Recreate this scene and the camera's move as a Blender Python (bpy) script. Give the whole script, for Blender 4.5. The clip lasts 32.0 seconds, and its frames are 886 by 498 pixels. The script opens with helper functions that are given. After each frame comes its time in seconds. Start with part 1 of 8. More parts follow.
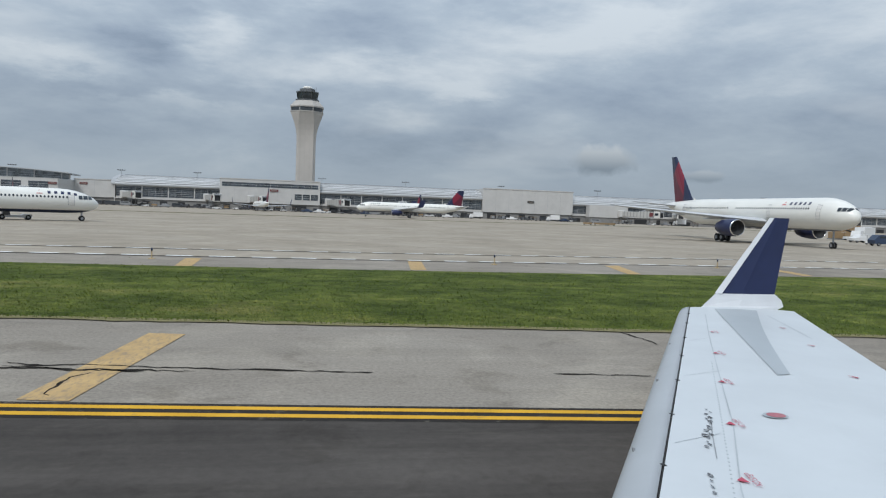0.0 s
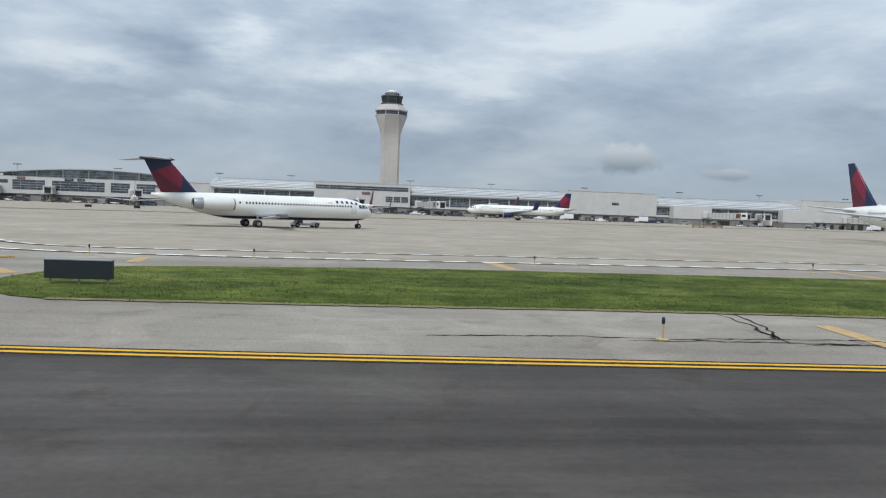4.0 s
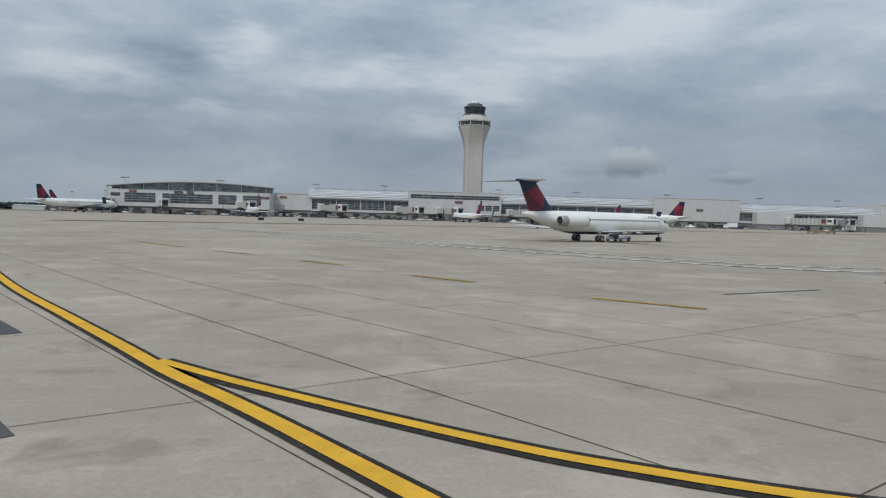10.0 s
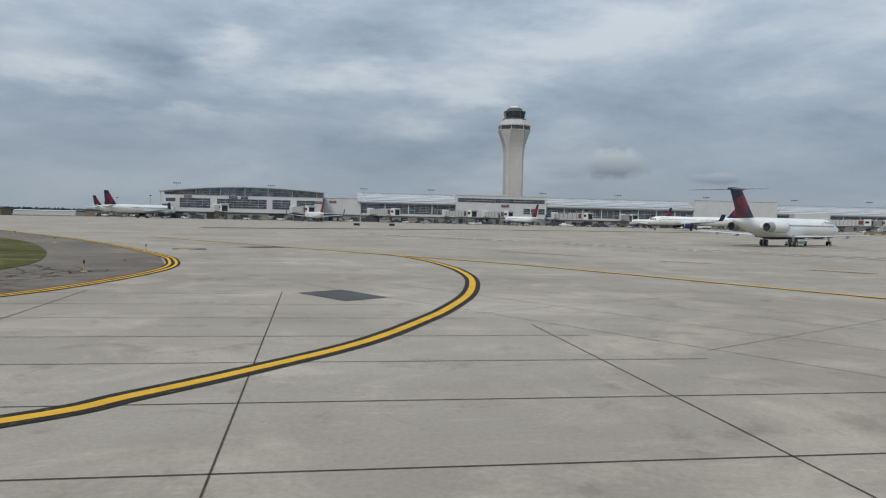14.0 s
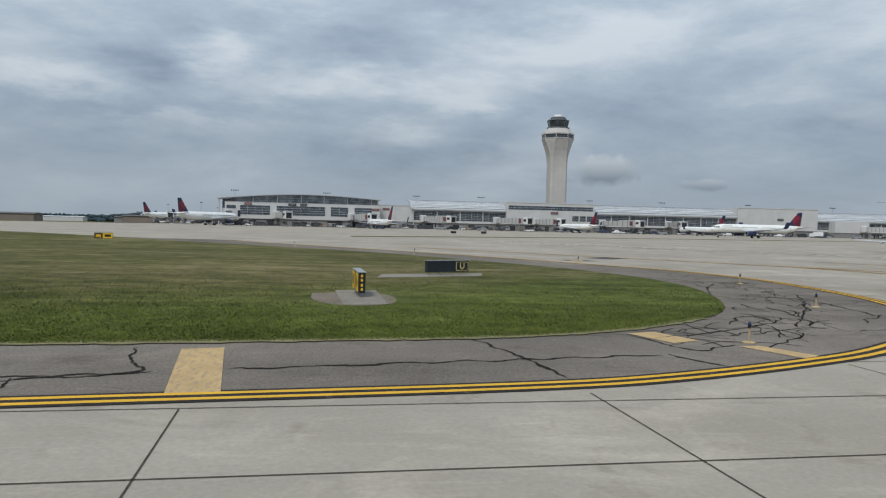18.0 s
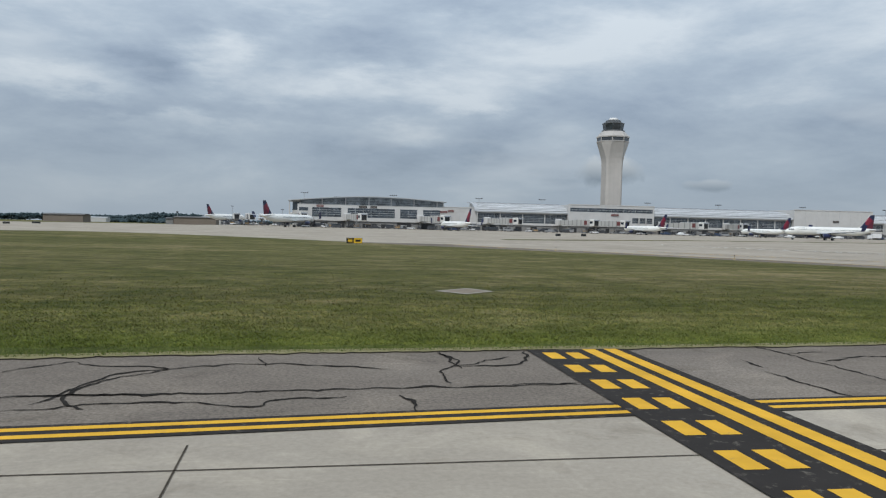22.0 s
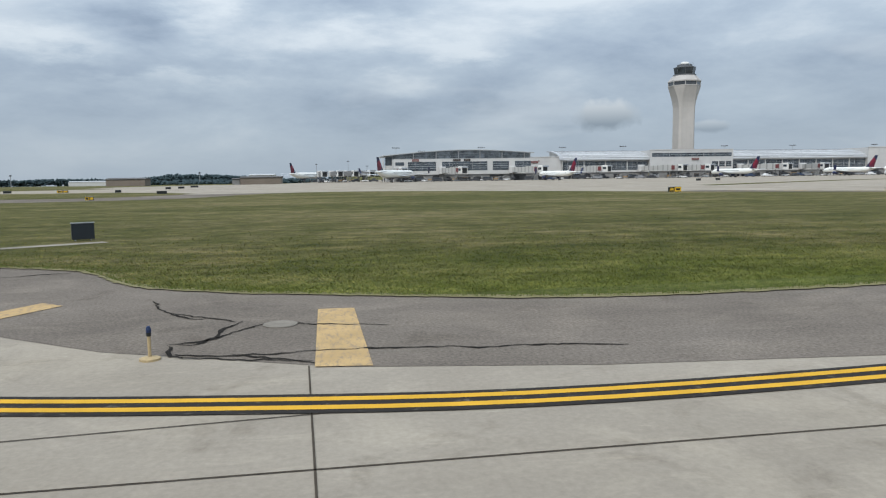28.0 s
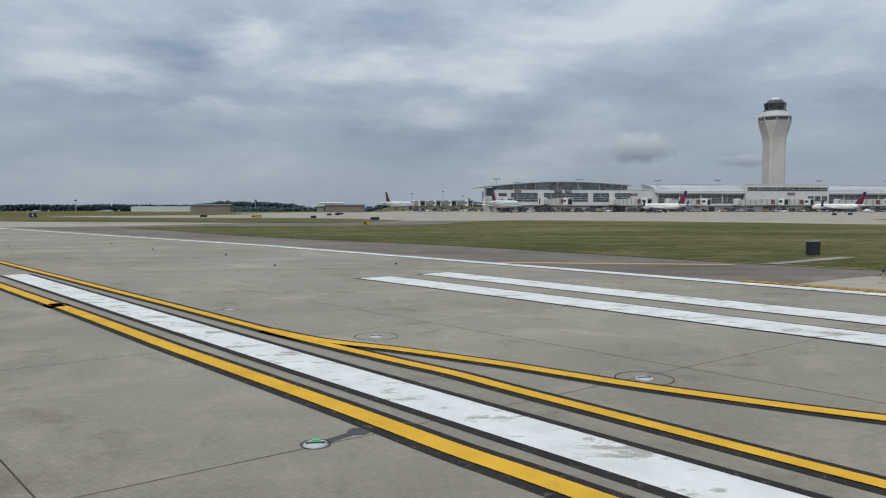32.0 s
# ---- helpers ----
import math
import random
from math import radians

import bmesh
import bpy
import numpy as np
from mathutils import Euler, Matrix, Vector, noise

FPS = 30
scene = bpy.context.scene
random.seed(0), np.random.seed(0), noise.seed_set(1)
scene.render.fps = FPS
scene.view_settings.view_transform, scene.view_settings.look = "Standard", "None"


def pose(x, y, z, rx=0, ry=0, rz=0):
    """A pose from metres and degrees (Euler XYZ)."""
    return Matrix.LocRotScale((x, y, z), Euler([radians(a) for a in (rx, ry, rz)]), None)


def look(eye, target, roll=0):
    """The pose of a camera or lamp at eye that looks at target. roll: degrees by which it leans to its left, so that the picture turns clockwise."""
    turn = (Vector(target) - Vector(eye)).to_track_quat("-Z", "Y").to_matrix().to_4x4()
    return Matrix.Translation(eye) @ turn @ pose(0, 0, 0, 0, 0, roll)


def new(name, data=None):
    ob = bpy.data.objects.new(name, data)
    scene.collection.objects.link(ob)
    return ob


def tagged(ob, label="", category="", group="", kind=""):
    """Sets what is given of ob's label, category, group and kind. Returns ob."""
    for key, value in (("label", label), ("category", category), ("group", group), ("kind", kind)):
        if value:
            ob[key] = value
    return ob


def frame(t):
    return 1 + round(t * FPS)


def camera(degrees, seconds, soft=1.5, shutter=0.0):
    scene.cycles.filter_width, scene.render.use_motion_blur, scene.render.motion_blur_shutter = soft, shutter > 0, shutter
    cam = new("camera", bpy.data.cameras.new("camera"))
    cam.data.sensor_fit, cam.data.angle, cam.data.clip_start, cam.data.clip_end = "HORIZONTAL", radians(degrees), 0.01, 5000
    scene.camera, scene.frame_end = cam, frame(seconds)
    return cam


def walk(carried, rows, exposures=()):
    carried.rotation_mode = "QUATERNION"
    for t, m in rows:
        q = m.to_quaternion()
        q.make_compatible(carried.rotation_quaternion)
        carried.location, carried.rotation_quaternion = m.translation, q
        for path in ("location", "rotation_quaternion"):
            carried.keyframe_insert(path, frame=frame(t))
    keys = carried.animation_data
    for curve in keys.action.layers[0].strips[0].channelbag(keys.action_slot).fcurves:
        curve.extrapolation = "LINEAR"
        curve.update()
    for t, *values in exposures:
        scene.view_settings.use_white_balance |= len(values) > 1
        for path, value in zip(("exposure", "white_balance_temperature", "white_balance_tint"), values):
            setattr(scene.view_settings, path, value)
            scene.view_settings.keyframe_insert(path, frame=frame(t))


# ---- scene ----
cam = camera(63.7, 32.0, 1.2)
PATH = [
    (0.0, (0.00, 0.00, 2.96), (15.00, 98.72, -2.40), 2.21),
    (0.5, (-4.70, -0.22, 2.96), (9.70, 98.58, -2.60), 2.18),
    (1.0, (-9.40, -0.43, 2.96), (4.74, 98.40, -2.69), 2.32),
    (1.5, (-13.88, -0.64, 2.96), (-0.16, 98.25, -2.50), 2.26),
    (2.0, (-18.24, -0.87, 2.96), (-4.88, 98.07, -2.36), 2.41),
    (2.5, (-22.52, -1.10, 2.96), (-9.69, 97.91, -2.27), 2.41),
    (3.0, (-26.71, -1.35, 2.96), (-14.29, 97.70, -2.38), 2.31),
    (3.5, (-31.16, -1.61, 2.96), (-19.04, 97.48, -2.53), 2.21),
    (5.5, (-48.70, -2.92, 2.96), (-37.93, 96.32, -2.90), 2.19),
    (6.0, (-52.84, -3.24, 2.96), (-42.41, 96.02, -3.11), 2.22),
    (6.5, (-56.80, -3.53, 2.96), (-46.80, 95.77, -3.25), 1.74),
    (7.0, (-60.58, -3.77, 2.96), (-50.47, 95.52, -3.36), 1.88),
    (7.5, (-64.45, -3.96, 2.96), (-54.34, 95.33, -3.25), 1.94),
    (8.0, (-68.44, -4.14, 2.96), (-58.28, 95.17, -2.87), 1.58),
    (8.5, (-72.54, -4.32, 2.96), (-62.23, 94.99, -2.59), 1.52),
    (9.0, (-76.59, -4.50, 2.96), (-66.10, 94.80, -2.49), 1.53),
    (9.5, (-80.56, -4.67, 2.96), (-69.92, 94.62, -2.31), 1.55),
    (10.0, (-84.36, -4.78, 2.96), (-73.16, 94.48, -1.85), 1.60),
    (10.5, (-88.52, -4.86, 2.96), (-76.65, 94.34, -1.24), 1.39),
    (11.0, (-92.84, -4.93, 2.96), (-80.20, 94.20, -0.71), 1.34),
    (11.5, (-96.94, -5.00, 2.96), (-83.68, 94.06, -0.50), 1.27),
    (12.0, (-101.10, -5.07, 2.96), (-87.41, 93.92, -0.64), 1.30),
    (12.5, (-105.33, -5.16, 2.96), (-91.57, 93.81, -1.05), 1.47),
    (13.0, (-109.61, -5.26, 2.96), (-96.03, 93.72, -1.32), 1.35),
    (13.5, (-113.94, -5.37, 2.96), (-100.60, 93.64, -1.48), 1.31),
    (14.0, (-118.22, -5.48, 2.96), (-105.15, 93.56, -1.51), 1.28),
    (14.5, (-122.39, -5.58, 2.96), (-109.34, 93.47, -1.55), 1.39),
    (16.5, (-139.67, -5.88, 2.96), (-125.68, 93.06, -0.96), 1.35),
    (17.0, (-143.88, -6.00, 2.96), (-129.73, 92.93, -0.78), 1.38),
    (17.5, (-148.13, -6.14, 2.96), (-133.80, 92.76, -0.67), 1.42),
    (18.0, (-152.35, -6.28, 2.96), (-138.00, 92.61, -0.68), 1.35),
    (18.5, (-156.54, -6.41, 2.96), (-142.21, 92.49, -0.74), 1.39),
    (19.0, (-160.75, -6.51, 2.96), (-146.45, 92.39, -0.81), 1.31),
    (19.5, (-164.99, -6.60, 2.96), (-150.73, 92.30, -0.79), 1.41),
    (20.0, (-169.28, -6.71, 2.96), (-155.10, 92.22, -0.66), 1.29),
    (20.5, (-173.60, -6.83, 2.96), (-159.44, 92.10, -0.59), 1.37),
    (21.0, (-177.92, -6.95, 2.96), (-163.78, 91.98, -0.52), 1.40),
    (21.5, (-182.23, -7.08, 2.96), (-168.26, 91.88, -0.55), 1.39),
    (22.0, (-186.52, -7.22, 2.96), (-172.62, 91.75, -0.63), 1.39),
    (22.5, (-190.80, -7.36, 2.96), (-176.73, 91.57, -0.73), 1.23),
    (23.0, (-195.10, -7.51, 2.96), (-180.68, 91.36, -0.92), 1.04),
    (23.5, (-199.42, -7.68, 2.96), (-184.98, 91.18, -1.32), 0.69),
    (24.0, (-203.72, -7.85, 2.96), (-189.17, 90.94, -2.28), 0.78),
    (24.5, (-208.04, -8.04, 2.96), (-193.87, 90.75, -3.33), 0.43),
    (25.0, (-212.38, -8.24, 2.96), (-198.99, 90.60, -4.20), -0.15),
    (25.5, (-216.69, -8.45, 2.96), (-204.15, 90.46, -4.72), -0.28),
    (27.5, (-233.36, -9.61, 2.96), (-220.54, 89.10, -6.63), -0.34),
    (28.0, (-238.03, -9.82, 2.96), (-224.03, 88.65, -7.42), -0.78),
    (28.5, (-242.88, -10.09, 2.96), (-228.89, 88.33, -7.84), -1.15),
    (29.0, (-247.52, -10.40, 2.96), (-234.63, 88.23, -7.34), -1.49),
    (29.5, (-251.98, -10.72, 2.96), (-240.21, 88.14, -6.46), -1.12),
    (30.0, (-256.81, -11.07, 2.96), (-246.40, 88.03, -5.52), -0.99),
    (30.5, (-261.57, -11.51, 2.96), (-251.68, 87.68, -4.94), -0.58),
    (31.0, (-266.29, -11.97, 2.96), (-256.65, 87.30, -4.30), -0.49),
    (31.5, (-270.94, -12.40, 2.96), (-261.15, 86.89, -3.80), -0.12),
    (32.0, (-275.79, -12.85, 2.96), (-266.16, 86.50, -3.15), 0.07),
]

walk(cam, [(t, look(eye, target, roll)) for t, eye, target, roll in PATH],
     [(0.0, -0.02), (2.0, 0.06), (3.0, 0.16), (6.0, 0.20), (7.0, 0.26), (8.0, 0.06), (9.0, -0.14), (10.0, -0.17), (13.0, -0.14), (16.5, -0.10), (19.0, -0.02), (21.0, 0.0), (23.0, 0.08), (25.0, 0.16), (28.0, 0.26), (29.5, 0.13), (31.0, -0.03), (32.0, -0.06)])

# ---- light ----
SUN_EL, SUN_AZ = 52.0, 215.0          # height and compass-like turn of the veiled sun, behind the camera
world = bpy.data.worlds.new("overcast_sky")
scene.world = world
world.use_nodes = True


def tone_value(n, l, d):
    """One inside a soft edge, nothing outside."""
    k = n.new("ShaderNodeMapRange")
    k.inputs["From Min"].default_value, k.inputs["From Max"].default_value = 1.0, 0.6
    l.new(d, k.inputs["Value"])
    return k.outputs[0]


def overcast(nt):
    """A Nishita sky behind two decks of cloud that thin towards the horizon."""
    n, l = nt.nodes, nt.links
    n.clear()
    out = n.new("ShaderNodeOutputWorld")
    bg = n.new("ShaderNodeBackground")
    l.new(bg.outputs[0], out.inputs[0])
    sky = n.new("ShaderNodeTexSky")
    sky.sky_type, sky.sun_disc = "NISHITA", False
    sky.sun_elevation, sky.sun_rotation = radians(SUN_EL), radians(SUN_AZ)
    tc = n.new("ShaderNodeTexCoord")
    sep = n.new("ShaderNodeSeparateXYZ")
    l.new(tc.outputs["Generated"], sep.inputs[0])

    def m(op, a, b=None, clamp=False):
        k = n.new("ShaderNodeMath")
        k.operation, k.use_clamp = op, clamp
        for i, v in enumerate((a, b)):
            if v is None:
                continue
            if isinstance(v, (int, float)):
                k.inputs[i].default_value = v
            else:
                l.new(v, k.inputs[i])
        return k.outputs[0]

    z = m("MAXIMUM", sep.outputs[2], 0.0)
    den = m("ADD", m("MULTIPLY", z, 0.9), 0.55)
    com = n.new("ShaderNodeCombineXYZ")
    l.new(m("DIVIDE", sep.outputs[0], den), com.inputs[0])
    l.new(m("DIVIDE", sep.outputs[1], den), com.inputs[1])
    l.new(m("MULTIPLY", z, 3.9), com.inputs[2])

    def noise_at(scale, detail, rough, dist, sx, sy, off, rot):
        mp = n.new("ShaderNodeMapping")
        mp.inputs["Scale"].default_value = (sx, sy, 1)
        mp.inputs["Location"].default_value = off
        mp.inputs["Rotation"].default_value = (0, 0, radians(rot))
        l.new(com.outputs[0], mp.inputs[0])
        t = n.new("ShaderNodeTexNoise")
        t.inputs["Scale"].default_value = scale
        t.inputs["Detail"].default_value = detail
        t.inputs["Roughness"].default_value = rough
        t.inputs["Distortion"].default_value = dist
        l.new(mp.outputs[0], t.inputs["Vector"])
        return t.outputs["Fac"]

    def tone(fac, stops):
        r = n.new("ShaderNodeValToRGB")
        e = r.color_ramp.elements
        e[0].position, e[0].color = stops[0][0], (*stops[0][1], 1)
        e[1].position, e[1].color = stops[-1][0], (*stops[-1][1], 1)
        for p, c in stops[1:-1]:
            e.new(p).color = (*c, 1)
        l.new(fac, r.inputs[0])
        return r.outputs[0]

    def mixed(fac, a, b):
        k = n.new("ShaderNodeMix")
        k.data_type = "RGBA"
        for sock, v in (("Factor", fac), ("A", a), ("B", b)):
            if isinstance(v, float):
                k.inputs[sock].default_value = v
            elif isinstance(v, tuple):
                k.inputs[sock].default_value = (*v, 1)
            else:
                l.new(v, k.inputs[sock])
        return k.outputs["Result"]

    big = noise_at(1.15, 3, 0.5, 0.15, 1.0, 1.0, (3.1, 1.7, 0.4), 8)
    mid = noise_at(3.4, 8, 0.62, 0.15, 1.0, 1.0, (7.3, 2.2, 0.9), -6)
    mixv = m("ADD", m("MULTIPLY", big, 0.30), m("MULTIPLY", mid, 0.42))
    mixv = m("ADD", mixv, 0.135)
    # the larger cloud masses: compass turn, height, breadth, depth (degrees), tone, slant
    ragged = n.new("ShaderNodeTexNoise")
    ragged.inputs["Scale"].default_value, ragged.inputs["Detail"].default_value, ragged.inputs["Roughness"].default_value = 9.0, 6, 0.62
    stretch = n.new("ShaderNodeMapping")
    stretch.inputs["Scale"].default_value = (1.0, 1.0, 3.2)
    l.new(tc.outputs["Generated"], stretch.inputs[0])
    l.new(stretch.outputs[0], ragged.inputs["Vector"])
    shift = n.new("ShaderNodeVectorMath")
    shift.operation = "MULTIPLY_ADD"
    l.new(ragged.outputs["Color"], shift.inputs[0])
    shift.inputs[1].default_value = (0.13, 0.13, 0.075)
    shift.inputs[2].default_value = (-0.065, -0.065, -0.0375)
    torn = n.new("ShaderNodeVectorMath")
    torn.operation = "ADD"
    l.new(tc.outputs["Generated"], torn.inputs[0])
    l.new(shift.outputs[0], torn.inputs[1])
    tsep = n.new("ShaderNodeSeparateXYZ")
    l.new(torn.outputs[0], tsep.inputs[0])
    ahead = m("GREATER_THAN", sep.outputs[1], 0.0)
    BRIGHT = ((-9.8, 12.3, 2.0, 2.0, 0.15, 0), (2.6, 10.4, 6.0, 1.1, 0.10, 0.05), (10.2, 9.3, 3.0, 0.7, 0.13, 0), (5.1, 7.3, 2.4, 0.7, 0.12, 0), (-13.1, 7.0, 4.5, 0.6, 0.10, 0.02), (-20.6, 9.4, 3.4, 0.9, 0.10, 0), (33, 11.0, 11.0, 2.2, 0.09, 0.25), (15, 12.4, 7.0, 1.8, 0.07, 0.1), (-4.5, 16.4, 3.5, 1.6, 0.09, 0), (-23, 14.6, 4.0, 1.4, 0.07, 0), (24, 15.0, 12.0, 1.6, 0.06, 0.1))
    DARK_MASS = ((0.0, 13.7, 4.6, 1.7, -0.10, 0), (-14, 11.0, 3.4, 1.3, -0.10, -0.1), (-18, 7.8, 6.5, 1.0, -0.07, 0), (2.7, 4.9, 8.0, 1.3, -0.06, 0), (15.7, 4.8, 3.6, 0.8, -0.09, 0), (7.2, 16.8, 3.2, 0.8, -0.10, 0), (20, 9.0, 6.5, 1.3, -0.05, 0), (-6.5, 8.7, 5.0, 0.9, -0.06, 0), (-12, 14.5, 3.0, 1.0, -0.05, 0), (30, 7.2, 9.0, 1.4, -0.03, 0.1))
    for az, el, wide, high, lift, slant in BRIGHT + DARK_MASS:
        rt = (math.cos(radians(az)), -math.sin(radians(az)), 0)
        k = n.new("ShaderNodeVectorMath")
        k.operation = "DOT_PRODUCT"
        l.new(torn.outputs[0], k.inputs[0])
        k.inputs[1].default_value = rt
        u = m("DIVIDE", k.outputs["Value"], radians(wide))
        w = m("DIVIDE", m("SUBTRACT", tsep.outputs[2], math.sin(radians(el))), radians(high))
        w = m("SUBTRACT", w, m("MULTIPLY", u, slant * wide / high)) if slant else w
        soft = m("EXPONENT", m("MULTIPLY", m("ADD", m("MULTIPLY", u, u), m("MULTIPLY", w, w)), -0.7))
        mixv = m("ADD", mixv, m("MULTIPLY", m("MULTIPLY", soft, ahead), lift))
    deck = tone(mixv, [(0.37, (0.225, 0.288, 0.378)), (0.45, (0.308, 0.380, 0.476)), (0.54, (0.400, 0.478, 0.565)), (0.65, (0.575, 0.64, 0.70))])
    # small bright puffs in the deck
    puff = noise_at(2.6, 4, 0.5, 0.2, 0.8, 1.0, (1.9, 9.4, 0.3), 4)
    deck = mixed(tone(puff, [(0.58, (0, 0, 0)), (0.74, (0.55, 0.55, 0.55))]), deck, (0.635, 0.69, 0.735))
    # flat blue-grey haze close to the horizon
    low = m("SUBTRACT", 1.0, m("DIVIDE", z, 0.17), True)
    low = m("MULTIPLY", m("POWER", low, 1.2), 0.80)
    deck = mixed(low, deck, (0.336, 0.402, 0.472))
    # one small heap cloud low over the field, with a lit crown and a grey foot
    for az, el, wide, high, crown in ((20.9, 4.3, 0.046, 0.024, 0.62), (28.3, 3.3, 0.032, 0.009, 0.42)):
        c = Vector((math.sin(radians(az)) * math.cos(radians(el)), math.cos(radians(az)) * math.cos(radians(el)), math.sin(radians(el))))
        rt = Vector((math.cos(radians(az)), -math.sin(radians(az)), 0))

        def dot(v, off):
            k = n.new("ShaderNodeVectorMath")
            k.operation = "DOT_PRODUCT"
            l.new(tc.outputs["Generated"], k.inputs[0])
            k.inputs[1].default_value = v
            return m("SUBTRACT", k.outputs["Value"], off)

        u = m("DIVIDE", dot(rt, 0.0), wide)
        w = m("DIVIDE", dot(Vector((0, 0, 1)), c.z), high)
        t = n.new("ShaderNodeTexNoise")
        t.inputs["Scale"].default_value, t.inputs["Detail"].default_value = 34.0, 4
        l.new(tc.outputs["Generated"], t.inputs["Vector"])
        d = m("SQRT", m("ADD", m("MULTIPLY", u, u), m("MULTIPLY", w, w)))
        d = m("ADD", d, m("MULTIPLY", m("SUBTRACT", t.outputs["Fac"], 0.5), 1.1))
        ahead = m("GREATER_THAN", dot(c, 0.0), 0.0)
        fac = m("MULTIPLY", m("MULTIPLY", tone_value(n, l, d), ahead), 0.92 if crown > 0.6 else 0.6)
        lit = (0.33 + 0.36 * crown, 0.39 + 0.34 * crown, 0.455 + 0.30 * crown)
        deck = mixed(fac, deck, mixed(m("ADD", m("MULTIPLY", w, 0.80), 0.34, True), (0.205, 0.255, 0.315), lit))
    hz = deck
    # the deck is brighter overhead, as under any overcast sky
    gain = m("ADD", 1.0, m("MULTIPLY", m("SUBTRACT", m("POWER", z, 0.9), 0.22), 1.15))
    gain = m("MAXIMUM", gain, 0.92)
    sc = n.new("ShaderNodeMix")
    sc.data_type, sc.blend_type = "RGBA", "MULTIPLY"
    sc.inputs["Factor"].default_value = 1.0
    l.new(hz, sc.inputs["A"])
    gc = n.new("ShaderNodeCombineColor")
    for i in range(3):
        l.new(gain, gc.inputs[i])
    l.new(gc.outputs[0], sc.inputs["B"])
    # a little of the clear sky shows through
    thin = n.new("ShaderNodeMix")
    thin.data_type, thin.blend_type = "RGBA", "MULTIPLY"
    thin.inputs["Factor"].default_value = 1.0
    l.new(sky.outputs[0], thin.inputs["A"])
    thin.inputs["B"].default_value = (0.006, 0.006, 0.006, 1)
    add = n.new("ShaderNodeMix")
    add.data_type, add.blend_type = "RGBA", "ADD"
    add.inputs["Factor"].default_value = 1.0
    l.new(sc.outputs["Result"], add.inputs["A"])
    l.new(thin.outputs["Result"], add.inputs["B"])
    l.new(add.outputs["Result"], bg.inputs[0])
    bg.inputs[1].default_value = 0.98


overcast(world.node_tree)
sun = new("sun", bpy.data.lights.new("sun", "SUN"))
sun.data.energy, sun.data.angle, sun.data.color = 2.05, radians(14), (0.988, 0.980, 0.965)
sun.rotation_euler = Euler((radians(90 - SUN_EL), 0, radians(-35)))


# ---- materials ----
def material(name, rough=0.6, metal=0.0, spec=0.5):
    mat = bpy.data.materials.new(name)
    mat.use_nodes = True
    b = mat.node_tree.nodes["Principled BSDF"]
    b.inputs["Roughness"].default_value = rough
    b.inputs["Metallic"].default_value = metal
    b.inputs["Specular IOR Level"].default_value = spec
    return mat, mat.node_tree.nodes, mat.node_tree.links, b


def tex(n, l, kind, scale, detail=6, rough=0.6, vec=None, stretch=None, distort=0.0):
    t = n.new("ShaderNodeTexNoise" if kind == "noise" else "ShaderNodeTexVoronoi")
    t.inputs["Scale"].default_value = scale
    if kind == "noise":
        t.inputs["Detail"].default_value = detail
        t.inputs["Roughness"].default_value = rough
        t.inputs["Distortion"].default_value = distort
    if vec is not None:
        if stretch:
            mp = n.new("ShaderNodeMapping")
            mp.inputs["Scale"].default_value = stretch[:3]
            if len(stretch) > 3:
                mp.inputs["Rotation"].default_value = (0, 0, radians(stretch[3]))
            l.new(vec, mp.inputs[0])
            vec = mp.outputs[0]
        l.new(vec, t.inputs["Vector"])
    return t.outputs[0]


def ramped(n, l, fac, stops):
    r = n.new("ShaderNodeValToRGB")
    el = r.color_ramp.elements
    el[0].position, el[0].color = stops[0][0], (*stops[0][1], 1)
    el[1].position, el[1].color = stops[-1][0], (*stops[-1][1], 1)
    for p, c in stops[1:-1]:
        el.new(p).color = (*c, 1)
    l.new(fac, r.inputs[0])
    return r.outputs[0]


def blend(n, l, fac, a, b, mode="MIX"):
    k = n.new("ShaderNodeMix")
    k.data_type, k.blend_type = "RGBA", mode
    for sock, v in (("Factor", fac), ("A", a), ("B", b)):
        if isinstance(v, (int, float)):
            k.inputs[sock].default_value = v
        elif isinstance(v, tuple):
            k.inputs[sock].default_value = (*v, 1)
        else:
            l.new(v, k.inputs[sock])
    return k.outputs["Result"]


def bumped(n, l, b, height, strength, distance):
    k = n.new("ShaderNodeBump")
    k.inputs["Strength"].default_value, k.inputs["Distance"].default_value = strength, distance
    l.new(height, k.inputs["Height"])
    l.new(k.outputs[0], b.inputs["Normal"])


def position(n):
    return n.new("ShaderNodeNewGeometry").outputs["Position"]


